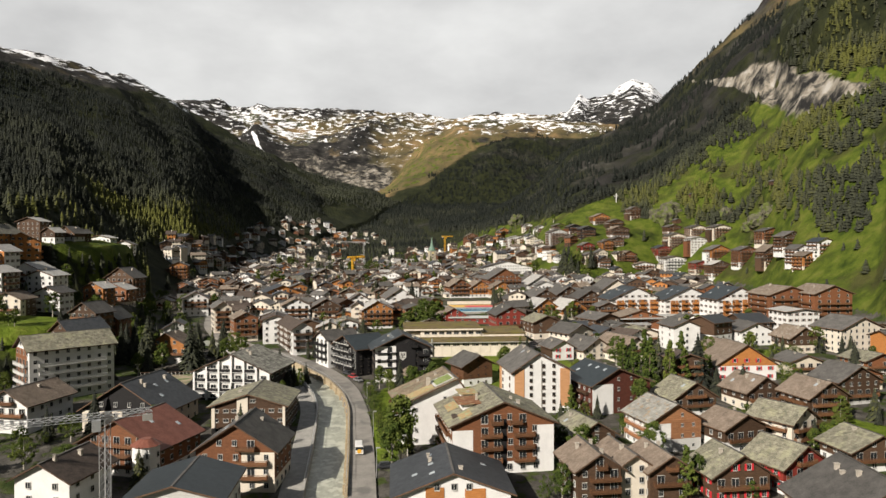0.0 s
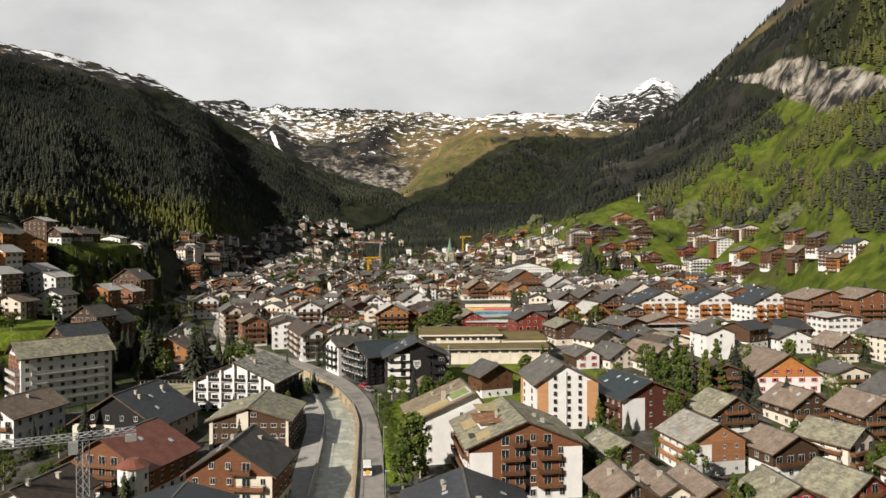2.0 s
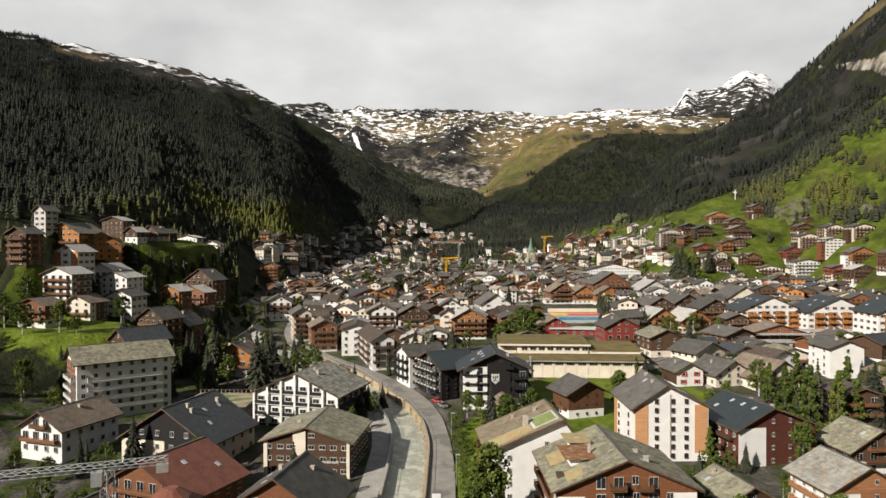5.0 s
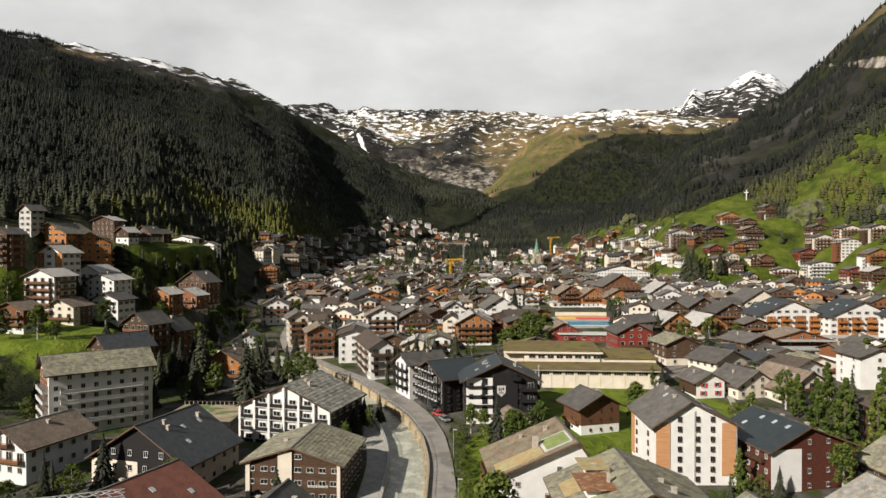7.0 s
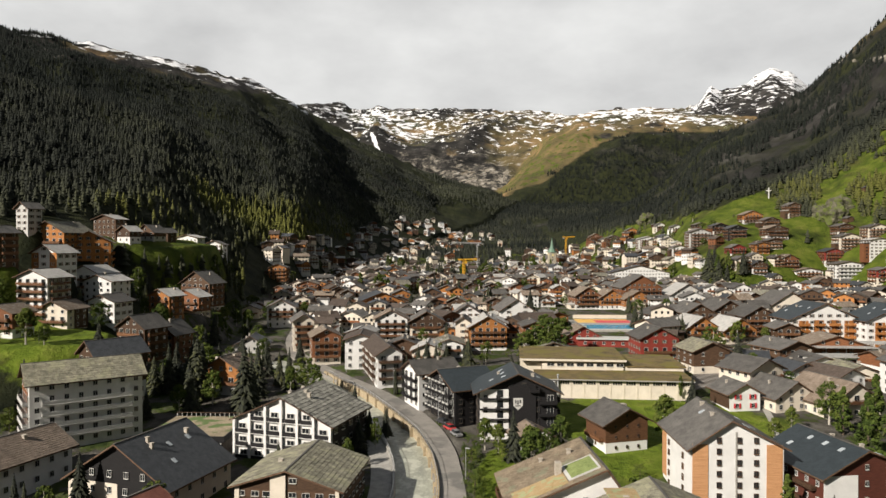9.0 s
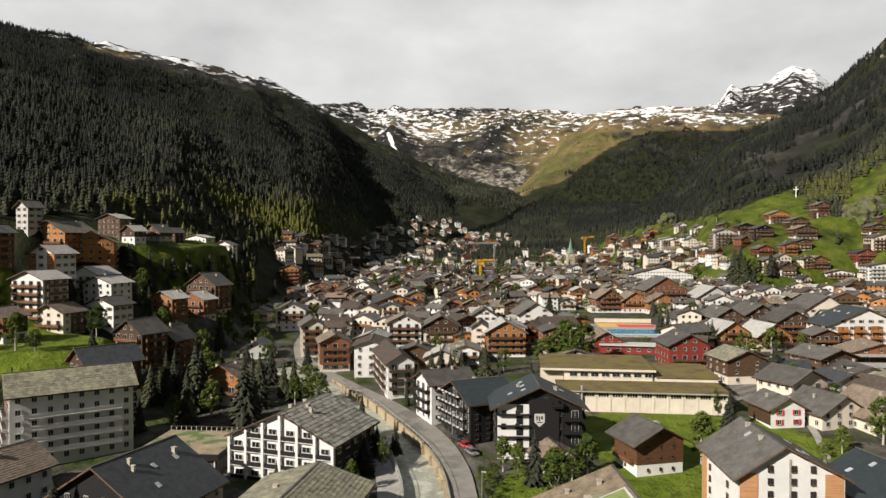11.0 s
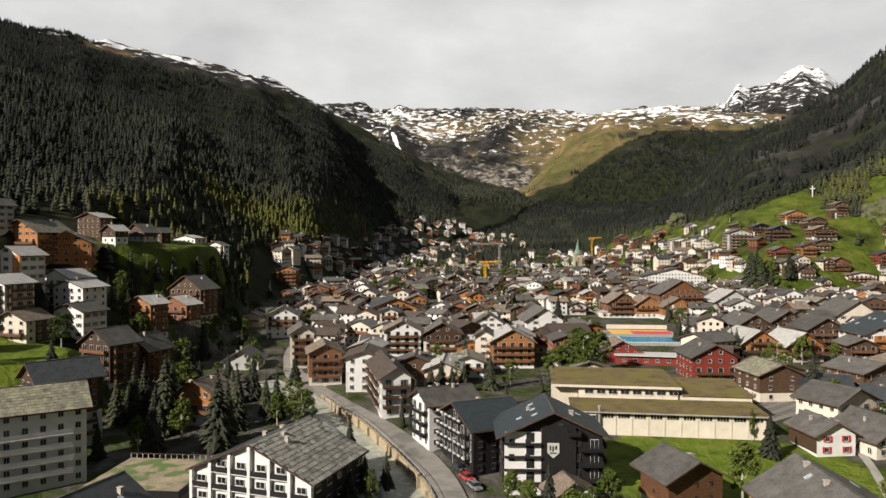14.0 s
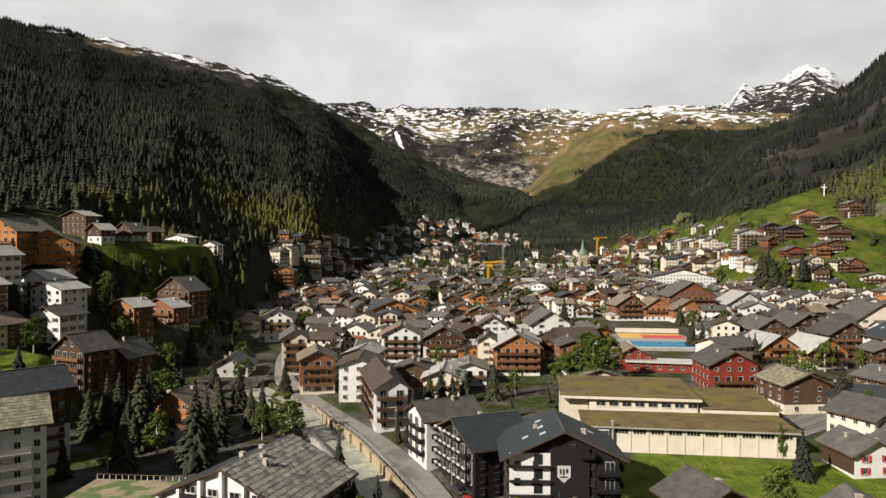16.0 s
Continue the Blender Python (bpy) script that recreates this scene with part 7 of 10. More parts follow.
house(-145.6, 632.4, 7.4, 11.1, 8.2, 1.8, 10, base=12.9, wall="cream", upper="rust", upper_from=1, roof="pale", balconies="12", chimneys=0, windows=3.0, label="cream village house, red-brown timber above, pale roof", group="village houses")
house(70, 740.1, 10.5, 11.2, 8.2, 2.1, 100, base=14.5, wall="white", upper="brown", upper_from=1, roof="grey", balconies="12", chimneys=0, windows=2.7, label="white village house, dark timber above, grey slate roof", group="village houses")
house(62.6, 760.4, 9.8, 10.7, 8.2, 2.0, 8, base=14.9, wall="white", upper="rust", upper_from=1, roof="dark", balconies="", chimneys=0, windows=3.2, label="white village house, red-brown timber above, dark slate roof", group="village houses")
house(-49.1, 600.1, 11.1, 9.6, 8.2, 2.1, 21, base=12.4, wall="cream", upper="brown", upper_from=2, roof="umber", balconies="1234", chimneys=2, windows=3.0, label="cream village house, dark timber above, dark brown roof", group="village houses")
house(-15.9, 833.9, 10.6, 8.9, 8.2, 2.4, 101, base=16.1, wall="cream", roof="grey", balconies="1234", chimneys=1, windows=3.0, label="cream village house, grey slate roof", group="village houses")
house(152.8, 705, 11.0, 9.8, 8.2, 2.3, 16, base=13.9, wall="white", upper="brown", upper_from=1, roof="grey", balconies="12", chimneys=1, windows=2.8, label="white village house, dark timber above, grey slate roof", group="village houses")
house(1.7, 794.2, 9.7, 10.6, 8.2, 2.2, 11, base=15.4, wall="white", upper="orange", upper_from=1, roof="dark", balconies="1234", chimneys=2, windows=2.9, label="white village house, honey timber above, dark slate roof", group="village houses")
house(224.3, 689.8, 9.5, 11.6, 10.0, 2.0, 12, base=30.4, wall="cream", roof="grey", balconies="1234", chimneys=1, windows=2.6, label="cream village house, grey slate roof", group="village houses")
house(-9.6, 701.6, 8.8, 9.2, 8.2, 1.8, -1, base=13.9, wall="white", roof="grey", balconies="12", chimneys=0, windows=3.0, label="white village house, grey slate roof", group="village houses")
house(78.1, 674.6, 10.6, 10.0, 5.5, 2.1, 1, base=13.5, wall="cream", roof="grey", balconies="12", chimneys=2, windows=2.6, label="cream village house, grey slate roof", group="village houses")
house(17.7, 673.6, 11.0, 8.3, 10.0, 2.6, 10, base=13.5, wall="beige", roof="grey", balconies="123", chimneys=0, windows=3.2, label="beige village house, grey slate roof", group="village houses")
house(81.8, 727.5, 10.7, 12.1, 8.2, 2.6, 101, base=14.3, wall="white", roof="slate", balconies="12", chimneys=2, windows=3.4, label="white village house, lichened stone roof", group="village houses")
house(4.1, 772.7, 10.9, 8.6, 8.2, 2.2, 23, base=15.1, wall="cream", roof="grey", balconies="123", chimneys=1, windows=2.9, label="cream village house, grey slate roof", group="village houses")
house(-85.4, 681.3, 9.7, 11.7, 10.0, 1.9, 134, base=13.6, wall="white", upper="rust", upper_from=1, roof="grey", balconies="123", chimneys=0, windows=3.0, label="white village house, red-brown timber above, grey slate roof", group="village houses")
house(111.8, 838.2, 8.7, 11.4, 10.0, 2.1, 39, base=16.3, wall="grey", roof="pale", balconies="123", chimneys=2, windows=3.2, label="grey village house, pale roof", group="village houses")
house(21.3, 823.5, 11.1, 10.2, 5.5, 2.1, 16, base=15.9, wall="beige", upper="brown", upper_from=1, roof="grey", balconies="12", chimneys=1, windows=2.6, label="beige village house, dark timber above, grey slate roof", group="village houses")
house(6.5, 663.4, 10.6, 11.9, 8.2, 2.4, 9, base=13.3, wall="beige", upper="brown", upper_from=1, roof="slate", balconies="", chimneys=0, windows=2.7, label="beige village house, dark timber above, lichened stone roof", group="village houses")
house(-2.9, 847.5, 9.8, 9.2, 8.2, 2.2, 27, base=16.3, wall="cream", roof="grey", balconies="123", chimneys=1, windows=3.2, label="cream village house, grey slate roof", group="village houses")
house(107.3, 783.4, 11.3, 11.7, 8.2, 2.3, 25, base=15.2, wall="white", upper="brown", upper_from=1, roof="grey", balconies="12", chimneys=0, windows=3.3, label="white village house, dark timber above, grey slate roof", group="village houses")
house(-66.1, 823.6, 8.5, 9.5, 8.2, 1.8, 99, base=16.0, wall="cream", roof="grey", balconies="1234", chimneys=2, windows=3.1, label="cream village house, grey slate roof", group="village houses")
house(62.5, 810.7, 10.9, 9.6, 8.2, 2.0, 22, base=15.7, wall="brown", roof="umber", balconies="12", chimneys=1, windows=3.3, label="dark timber village house, dark brown roof", group="village houses")
house(26.3, 849.5, 11.6, 11.7, 8.2, 2.8, 108, base=16.3, wall="cream", upper="rust", upper_from=1, roof="grey", balconies="1234", chimneys=1, windows=2.7, label="cream village house, red-brown timber above, grey slate roof", group="village houses")
house(135.6, 795.4, 11.8, 10.7, 10.0, 3.0, 11, base=22.6, wall="brown", roof="grey", balconies="1234", chimneys=2, windows=2.7, label="dark timber village house, grey slate roof", group="village houses")
house(125.7, 639.2, 8.3, 12.3, 8.2, 1.8, 4, base=13.0, wall="cream", roof="grey", balconies="", chimneys=1, windows=2.8, label="cream village house, grey slate roof", group="village houses")
house(78, 623.8, 8.2, 10.3, 8.2, 1.9, 31, base=12.7, wall="cream", roof="grey", balconies="", chimneys=0, windows=2.9, label="cream village house, grey slate roof", group="village houses")
house(-68.3, 841.3, 9.4, 9.4, 10.0, 1.8, 18, base=16.2, wall="cream", upper="rust", upper_from=2, roof="grey", balconies="123", chimneys=1, windows=3.2, label="cream village house, red-brown timber above, grey slate roof", group="village houses")
house(115.3, 818.7, 12.8, 11.0, 5.5, 2.6, 106, base=18.2, wall="brown", roof="grey", balconies="12", chimneys=1, windows=2.7, label="dark timber village house, grey slate roof", group="village houses")
house(-170.5, 688.2, 10.6, 12.8, 8.2, 2.5, 23, base=13.7, wall="white", roof="grey", balconies="", chimneys=1, windows=3.3, label="white village house, grey slate roof", group="village houses")
house(-98.1, 604.6, 10.8, 10.9, 8.2, 2.2, 20, base=12.4, wall="white", upper="orange", upper_from=1, roof="umber", balconies="", chimneys=2, windows=3.0, label="white village house, honey timber above, dark brown roof", group="village houses")
house(-166.9, 758.8, 12.7, 12.8, 5.5, 2.7, 15, base=14.8, wall="grey", upper="brown", upper_from=1, roof="grey", balconies="", chimneys=1, windows=3.1, label="grey village house, dark timber above, grey slate roof", group="village houses")
house(24.1, 810.3, 8.2, 10.2, 8.2, 1.9, 2, base=15.7, wall="cream", roof="grey", balconies="12", chimneys=0, windows=2.6, label="cream village house, grey slate roof", group="village houses")
house(-68.1, 698.9, 10.3, 9.7, 10.0, 2.5, 24, base=13.9, wall="brown", roof="grey", balconies="123", chimneys=1, windows=3.1, label="dark timber village house, grey slate roof", group="village houses")
house(-28.2, 637.4, 10.5, 9.4, 8.2, 2.0, 14, base=13.0, wall="brown", roof="grey", balconies="12", chimneys=1, windows=2.7, label="dark timber village house, grey slate roof", group="village houses")
house(-42.4, 712.5, 12.3, 10.8, 8.2, 3.1, 23, base=14.1, wall="beige", roof="grey", balconies="123", chimneys=1, windows=3.2, label="beige village house, grey slate roof", group="village houses")
house(-155.6, 664.3, 9.5, 11.4, 10.0, 2.1, -2, base=13.4, wall="brown", roof="grey", balconies="123", chimneys=2, windows=3.4, label="dark timber village house, grey slate roof", group="village houses")

# ---------------------------------------------------------------- particular buildings
def block(root, name, x0, x1, y0, y1, z0, z1, material, label=""):
    bm = bmesh.new()
    box(bm, x0, x1, y0, y1, z0, z1)
    return part(name, bm, material, root, label)


# white strips of the tower: honey timber fields between the window columns
w, l, h, rise, n = root_dims[tower_block.name]
for x in (-w * 0.40, w * 0.40):
    block(tower_block, "timber_strip", x - w * 0.085, x + w * 0.085, -l / 2 - 0.14, -l / 2 - 0.005, 2.2, h + rise * 0.12, PLASTER["cedar"], "pale larch cladding strip")
block(tower_block, "stair_strip", -w * 0.02, w * 0.0, -l / 2 - 0.12, -l / 2 - 0.005, 1.0, h + rise * 0.6, CONCRETE, "thin grey vertical strip")
for y in (l * 0.43,):
    block(tower_block, "timber_strip", -w / 2 - 0.14, -w / 2 - 0.005, y - 1.4, y + 1.4, 2.2, h - 0.3, PLASTER["cedar"], "pale larch cladding strip")

# rusty roof terrace and hatches of the large timber house
w, l, h, rise, n = root_dims[timber_block.name]
z = gable_z(-w * 0.27, w, h, rise)
block(timber_block, "roof_room", -w * 0.35, -w * 0.13, -l * 0.20, l * 0.10, z - 1.6, z + 1.25, PLASTER["white"], "white walled roof room")
block(timber_block, "terrace_roof", -w * 0.40, -w * 0.10, -l * 0.25, l * 0.14, z + 1.255, z + 1.47, ROOF["terrace"], "rusty brown flat roof")
block(timber_block, "flue", -w * 0.20, -w * 0.18, -l * 0.10, -l * 0.08, z + 1.475, z + 3.1, CHIMNEY)
block(timber_block, "flue", -w * 0.14, -w * 0.125, l * 0.08, l * 0.10, z + 1.475, z + 2.5, ROOF["umber"])
block(timber_block, "rear_room", -w * 0.28, -w * 0.05, l * 0.19, l * 0.42, z - 0.4, z + 1.7, PLASTER["white"], "white walled roof room")
block(timber_block, "rear_terrace_roof", -w * 0.32, -w * 0.03, l * 0.16, l * 0.46, z + 1.705, z + 1.9, ROOF["tan"], "tan lichened flat roof")
block(timber_block, "hatch", -w * 0.47, -w * 0.42, -l * 0.34, -l * 0.24, z - 2.0, z - 0.9, ROOF["umber"])
k = rise / (w / 2)
for x0, x1, y0, y1 in ((-w * 0.47, -w * 0.36, -l * 0.02, l * 0.28), (-w * 0.42, -w * 0.30, -l * 0.48, -l * 0.28)):
    bm = bmesh.new()
    prism(bm, ((x0, h + rise + k * x0 + 0.42), (x1, h + rise + k * x1 + 0.42), (x1, h + rise + k * x1 + 0.52), (x0, h + rise + k * x0 + 0.52)), y0, y1)
    part("roof_patch", bm, ROOF["tan"], timber_block, "tan lichened sheet laid over the slabs")

# turf terrace and dark slope on the roof of the white house beside the lane
w, l, h, rise, n = root_dims[lane_house.name]
ax = 0.55 * w / 2
kl, kr = rise / (w / 2 + ax), rise / (w / 2 - ax)
for name, x0, x1, y0, y1, up, tone, note in (("terrace_kerb", ax - 6.0, ax - 0.7, -l * 0.46, -l * 0.06, 0.62, PLASTER["grey"], "pale kerb round the roof terrace"), ("roof_terrace", ax - 5.5, ax - 1.1, -l * 0.44, -l * 0.09, 0.68, TURF, "green turf roof terrace"), ("roof_streak", ax - 15.0, ax - 6.2, -l * 0.50, -l * 0.18, 0.50, ROOF["tan"], "tan lichened sheet")):
    bm = bmesh.new()
    prism(bm, ((x0, h + rise - kl * (ax - x0) + 0.2), (x1, h + rise - kl * (ax - x1) + 0.2), (x1, h + rise - kl * (ax - x1) + up), (x0, h + rise - kl * (ax - x0) + up)), y0, y1)
    part(name, bm, tone, lane_house, note)
bm = bmesh.new()
x1 = w / 2 + 1.05
prism(bm, ((ax + 0.15, h + rise + 0.3), (x1, h + rise - kr * (x1 - ax) + 0.3), (x1, h + rise - kr * (x1 - ax) + 0.56), (ax + 0.15, h + rise + 0.56)), -l / 2 - 1.05, l / 2 + 1.05)
part("steep_roof", bm, ROOF["umber"], lane_house, "dark brown shingled slope")
block(lane_house, "stack", ax - 7.4, ax - 6.4, -l * 0.22, -l * 0.15, h + rise - 3.2, h + rise - 0.3, CHIMNEY)
block(lane_house, "stair_glazing", w * 0.30, w * 0.37, -l / 2 - 0.12, -l / 2 - 0.005, 0.5, h - 0.2, GLASS, "dark glazed stair slot")

# small wing under a sloping teal sheet roof between the timber house and the white block
TEAL = surface("teal_sheet_roof", (0.085, 0.16, 0.15), (0.15, 0.25, 0.23), 2.5, 0.6, fine=8, bump=0.2, spots=((0.16, 0.17, 0.14), 1.5, 0.25))
house(6.5, 246.2, 8.5, 6.0, 4.2, 2.2, 18, base=2.6, wall="white", roof="brown", chimneys=0, label="small white house under a pale brown roof behind a hedge")
teal_wing = new("side_wing")
teal_wing.matrix_basis = pose(35.0, 197.5, 0.0, 0, 0, 5)
tagged(teal_wing, "small white wing under a sloping teal sheet roof", "building")
PLACED.append((35.0, 197.5, 7))
bm = bmesh.new()
prism(bm, ((-5.6, -2), (5.6, -2), (5.6, 5.6), (-5.6, 10.2)), -4.5, 4.5)
part("wall", bm, PLASTER["white"], teal_wing)
bm = bmesh.new()
prism(bm, ((-6.2, 10.5), (6.3, 5.37), (6.3, 5.6), (-6.2, 10.75)), -5.2, 5.2)
part("roof", bm, TEAL, teal_wing, "teal sheet roof")

# low indoor pool building with a gravel and turf terrace roof
pool_hall = new("pool_hall")
pool_hall.matrix_basis = pose(-78.0, 244.0, 2.6, 0, 0, 3)
tagged(pool_hall, "low dark indoor pool building with a gravel and turf roof", "building")
PLACED.append((-78.0, 244.0, 14))
GRAVEL_ROOF = surface("gravel_turf_roof", (0.20, 0.165, 0.11), (0.36, 0.30, 0.21), 3.0, 0.95, fine=8, bump=0.4, spots=((0.10, 0.15, 0.05), 4.0, 0.4))
block(pool_hall, "wall", -9.6, 9.6, -9.6, 10, -2, 3.4, PLASTER["umber_render"])
block(pool_hall, "fascia", -10.2, 10.2, -10.3, -9.95, 3.2, 4.6, PLASTER["black"])
block(pool_hall, "side_fascia", 9.9, 10.2, -9.94, 10.3, 3.2, 4.6, PLASTER["black"])
block(pool_hall, "roof", -10.2, 9.89, -9.94, 10.3, 3.405, 4.3, GRAVEL_ROOF, "gravel and turf roof")
for i in range(7):
    block(pool_hall, "post", -9 + i * 3, -8.75 + i * 3, -9.9, -9.65, -2, 3.15, PLASTER["white"])
for i in range(16):
    block(pool_hall, "rail_post", -10 + i * 1.3, -9.9 + i * 1.3, 10.0, 10.1, 4.3, 5.3, FRAME)
block(pool_hall, "rail", -10.1, 9.8, 9.98, 10.12, 5.3, 5.42, TRIM)
letters = bpy.data.curves.new("lettering", "FONT")
letters.body, letters.size, letters.extrude = "HALLENBAD SAUNA", 1.15, 0.03
letters.materials.append(FRAME)
sign = new("lettering", letters)
sign.parent = pool_hall
sign.matrix_basis = pose(-7.0, -10.36, 3.5, 90, 0, 0)

# black balcony bands and white fins of the riverside hotel
w, l, h, rise, n = root_dims[band_hotel.name]
bays = 6
for f in range(n + 1):
    z = f * h / n
    for b in range(bays):
        x0, x1 = -w / 2 + w * b / bays + 0.35, -w / 2 + w * (b + 1) / bays - 0.35
        if gable_z(max(abs(x0), abs(x1)), w, h, rise) > z + 1.6:
            block(band_hotel, "balustrade", x0, x1, -l / 2 - 0.75, -l / 2 - 0.62, z, z + 0.95, PLASTER["black"], "black timber balustrade panel")
            block(band_hotel, "balcony_slab", x0, x1, -l / 2 - 0.75, -l / 2 + 0.02, z - 0.15, z - 0.004, PLASTER["white"])
for b in range(bays + 1):
    x = -w / 2 + w * b / bays
    block(band_hotel, "fin", x - 0.3, x + 0.3, -l / 2 - 0.85, -l / 2 + 0.03, -2, gable_z(min(abs(x) + 0.3, w / 2), w, h, rise) - 0.1, PLASTER["white"], "white rendered fin wall")
block(band_hotel, "dark_side", w / 2 + 0.005, w / 2 + 0.12, -l / 2 + 0.3, l / 2 - 0.3, 0, h - 0.2, PLASTER["black"], "black timber clad side")

# stone slabs of the roof slope over the river
STONE_SLAB = surface("grey_stone_slab", (0.13, 0.13, 0.115), (0.30, 0.295, 0.26), 1.2, 0.85, fine=8, bump=0.5, vary=0.35, detail=8)
slab_meshes = []
rng = random.Random(77)
for k in range(5):
    bm = bmesh.new()
    pts = [(-0.62, -0.54), (0.0, -0.58), (0.62, -0.54), (0.64, 0.54), (-0.62, 0.56)]
    pts = [(a + rng.uniform(-0.05, 0.05), b + rng.uniform(-0.07, 0.07)) for a, b in pts]
    lo_ring, hi_ring = [bm.verts.new((a, b, -0.02)) for a, b in pts], [bm.verts.new((a * 0.97, b * 0.97, 0.07)) for a, b in pts]
    bm.faces.new(hi_ring)
    for i in range(5):
        bm.faces.new((lo_ring[i], lo_ring[(i + 1) % 5], hi_ring[(i + 1) % 5], hi_ring[i]))
    slab_meshes.append(finish("slab", bm, [STONE_SLAB]))
run = math.hypot(w / 2 + 1.1, rise * (w / 2 + 1.1) / (w / 2))
pitch = math.degrees(math.atan2(rise, w / 2))
nu, nv = int(run / 1.12), int((l + 2.0) / 1.4)
for i in range(nu):
    for j in range(nv):
        u, v = (i + 0.5) * run / nu, -l / 2 - 1.0 + (j + 0.5 + 0.25 * (i % 2)) * (l + 2.0) / (nv + 0.3)
        x, z = u * math.cos(radians(pitch)), h + rise - u * math.sin(radians(pitch)) + 0.42
        piece("slab", rng.choice(slab_meshes), band_hotel, pose(x, v, z, 0, pitch - rng.uniform(1.0, 5.0), 0) @ pose(0, 0, 0, 0, 0, 90 + rng.uniform(-4, 4)))

# timber and cream bands of the brown hotel
w, l, h, rise, n = root_dims[brown_hotel.name]
for f in range(n + 1):
    z = f * h / n + 0.9
    for x0, x1 in ((-w / 2 + 1.6, -w * 0.17), (w * 0.02, w / 2 - 0.5)):
        if z + 1.5 < h + rise * 0.5:
            block(brown_hotel, "window_band", x0, x1, -l / 2 - 0.10, -l / 2 - 0.085, z - 0.05, z + 1.35, PLASTER["brown"])
for x, half in ((-w / 2 + 0.5, 0.45), (-w * 0.08, 1.5), (w / 2 - 0.3, 0.35)):
    block(brown_hotel, "pier", x - half, x + half, -l / 2 - 0.45, -l / 2 + 0.02, -2, gable_z(x, w, h, rise) - 0.15, PLASTER["cream"], "cream rendered pier")
for i in range(8):
    block(brown_hotel, "sign_bar", w * 0.16 + i * 0.55, w * 0.16 + i * 0.55 + 0.38, -l / 2 - 0.14, -l / 2 - 0.09, h * 0.40, h * 0.40 + 0.6, FRAME)

# black timber hotel at the bend of the road
HOTEL = dict(wall="black", roof="blue", kind="hotel_wing", category="hotel", rail=PLASTER["black"], frame_paint=PLASTER["umber_render"])
front_wing = house(2.6, 259.6, 20.0, 14.5, 12.3, 4.6, 6, base=3.4, balconies="1234", columns=((0.38, 0.24),), chimneys=2, skylights=5, overhang=1.6, rails_right=True,
                   label="black timber hotel wing with white bays and blue slate roof", **HOTEL)
w, l, h, rise, n = root_dims[front_wing.name]
block(front_wing, "white_bay", -w / 2 + 0.2, -w / 2 + 7.6, -l / 2 - 0.14, -l / 2 - 0.004, -1, h + 0.6, PLASTER["white"], "white rendered bay")
for f in range(1, 5):
    block(front_wing, "balcony_edge", -w / 2 + 0.2, -w / 2 + 7.7, -l / 2 - 1.0, -l / 2 - 0.145, f * 2.64 - 0.2, f * 2.64 + 0.12, PLASTER["black"], "thin black balcony edge")
    block(front_wing, "bay_opening", -w / 2 + 4.6, -w / 2 + 6.2, -l / 2 - 0.2, -l / 2 - 0.142, f * 2.64 + 0.3, f * 2.64 + 2.2, GLASS)
block(front_wing, "chimney_breast", -2.2, 4.6, -l / 2 - 0.45, -l / 2 - 0.1, -1, h + 1.6, PLASTER["black"], "dark timber clad wall")
bm = bmesh.new()
prism(bm, ((-1.2, 1.4), (-1.2, -0.6), (0, -1.7), (1.2, -0.6), (1.2, 1.4)), -0.12, 0.0)
shield = part("shield", bm, FRAME, front_wing, "white crest shield with a dark device")
shield.matrix_basis = pose(0.0, -l / 2 - 0.47, 9.4)
bm = bmesh.new()
for x0, x1, z0, z1 in ((-0.75, -0.45, -0.1, 0.9), (-0.2, 0.1, -0.3, 0.8), (0.35, 0.75, 0.1, 0.9), (-0.7, 0.7, -0.75, -0.5)):
    box(bm, x0, x1, -0.15, -0.122, z0, z1)
emblem = part("emblem", bm, PLASTER["black"], shield)
road_wing = house(-12.4, 270.2, 17.0, 13.0, 10.2, 3.8, -58, base=4.2, balconies="1234", chimneys=1, skylights=2, overhang=1.4,
                  label="black timber hotel wing with planted balconies facing the road", **HOTEL)
house(-22.4, 282, 10.5, 13.0, 10.6, 2.8, -58, base=5.2, wall="white", roof="grey", kind="hotel_wing", category="hotel", rail=PLASTER["black"], balconies="123", chimneys=3,
      label="white hotel wing with black balconies and a grey slab roof")
for i in range(26):
    z = 1 + (i % 4)
    block(road_wing, "flower_box", -7.2 + (i // 4) * 2.2, -6.0 + (i // 4) * 2.2, -8.2, -7.9, z * 2.55 + 0.75, z * 2.55 + 1.15, FRAME)

# railway depot with mossy flat roofs
depot = new("railway_depot")
depot.matrix_basis = pose(0, 0, 6.0)
tagged(depot, "long beige railway depot with strip windows and mossy flat roofs", "depot")
block(depot, "front_wall", 10.0, 56.2, 290.0, 303.0, -1.5, 5.7, PLASTER["cream"])
bm = bmesh.new()
prism(bm, ((9.0, 5.75), (57.0, 5.9), (57.0, 6.25), (9.0, 6.1)), 289.0, 304.6)
part("lower_roof", bm, ROOF["moss"], depot, "mossy flat roof")
block(depot, "gutter", 9.0, 57.0, 288.8, 289.0, 5.72, 6.05, CONCRETE)
block(depot, "upper_wall", 11.8, 38.2, 304.6, 330.0, 4, 9.3, PLASTER["cream"])
block(depot, "upper_roof", 4.5, 39.0, 303.6, 332.0, 9.3, 9.7, ROOF["moss"], "mossy flat roof")
block(depot, "roof_edge", 4.5, 39.0, 303.45, 303.6, 9.1, 9.75, PLASTER["cream"])
block(depot, "side_wall", 38.4, 57.5, 305.2, 329.0, 3, 7.2, PLASTER["cream"])
block(depot, "side_roof", 39.2, 58.2, 304.8, 330.0, 7.2, 7.6, ROOF["moss"], "mossy flat roof")
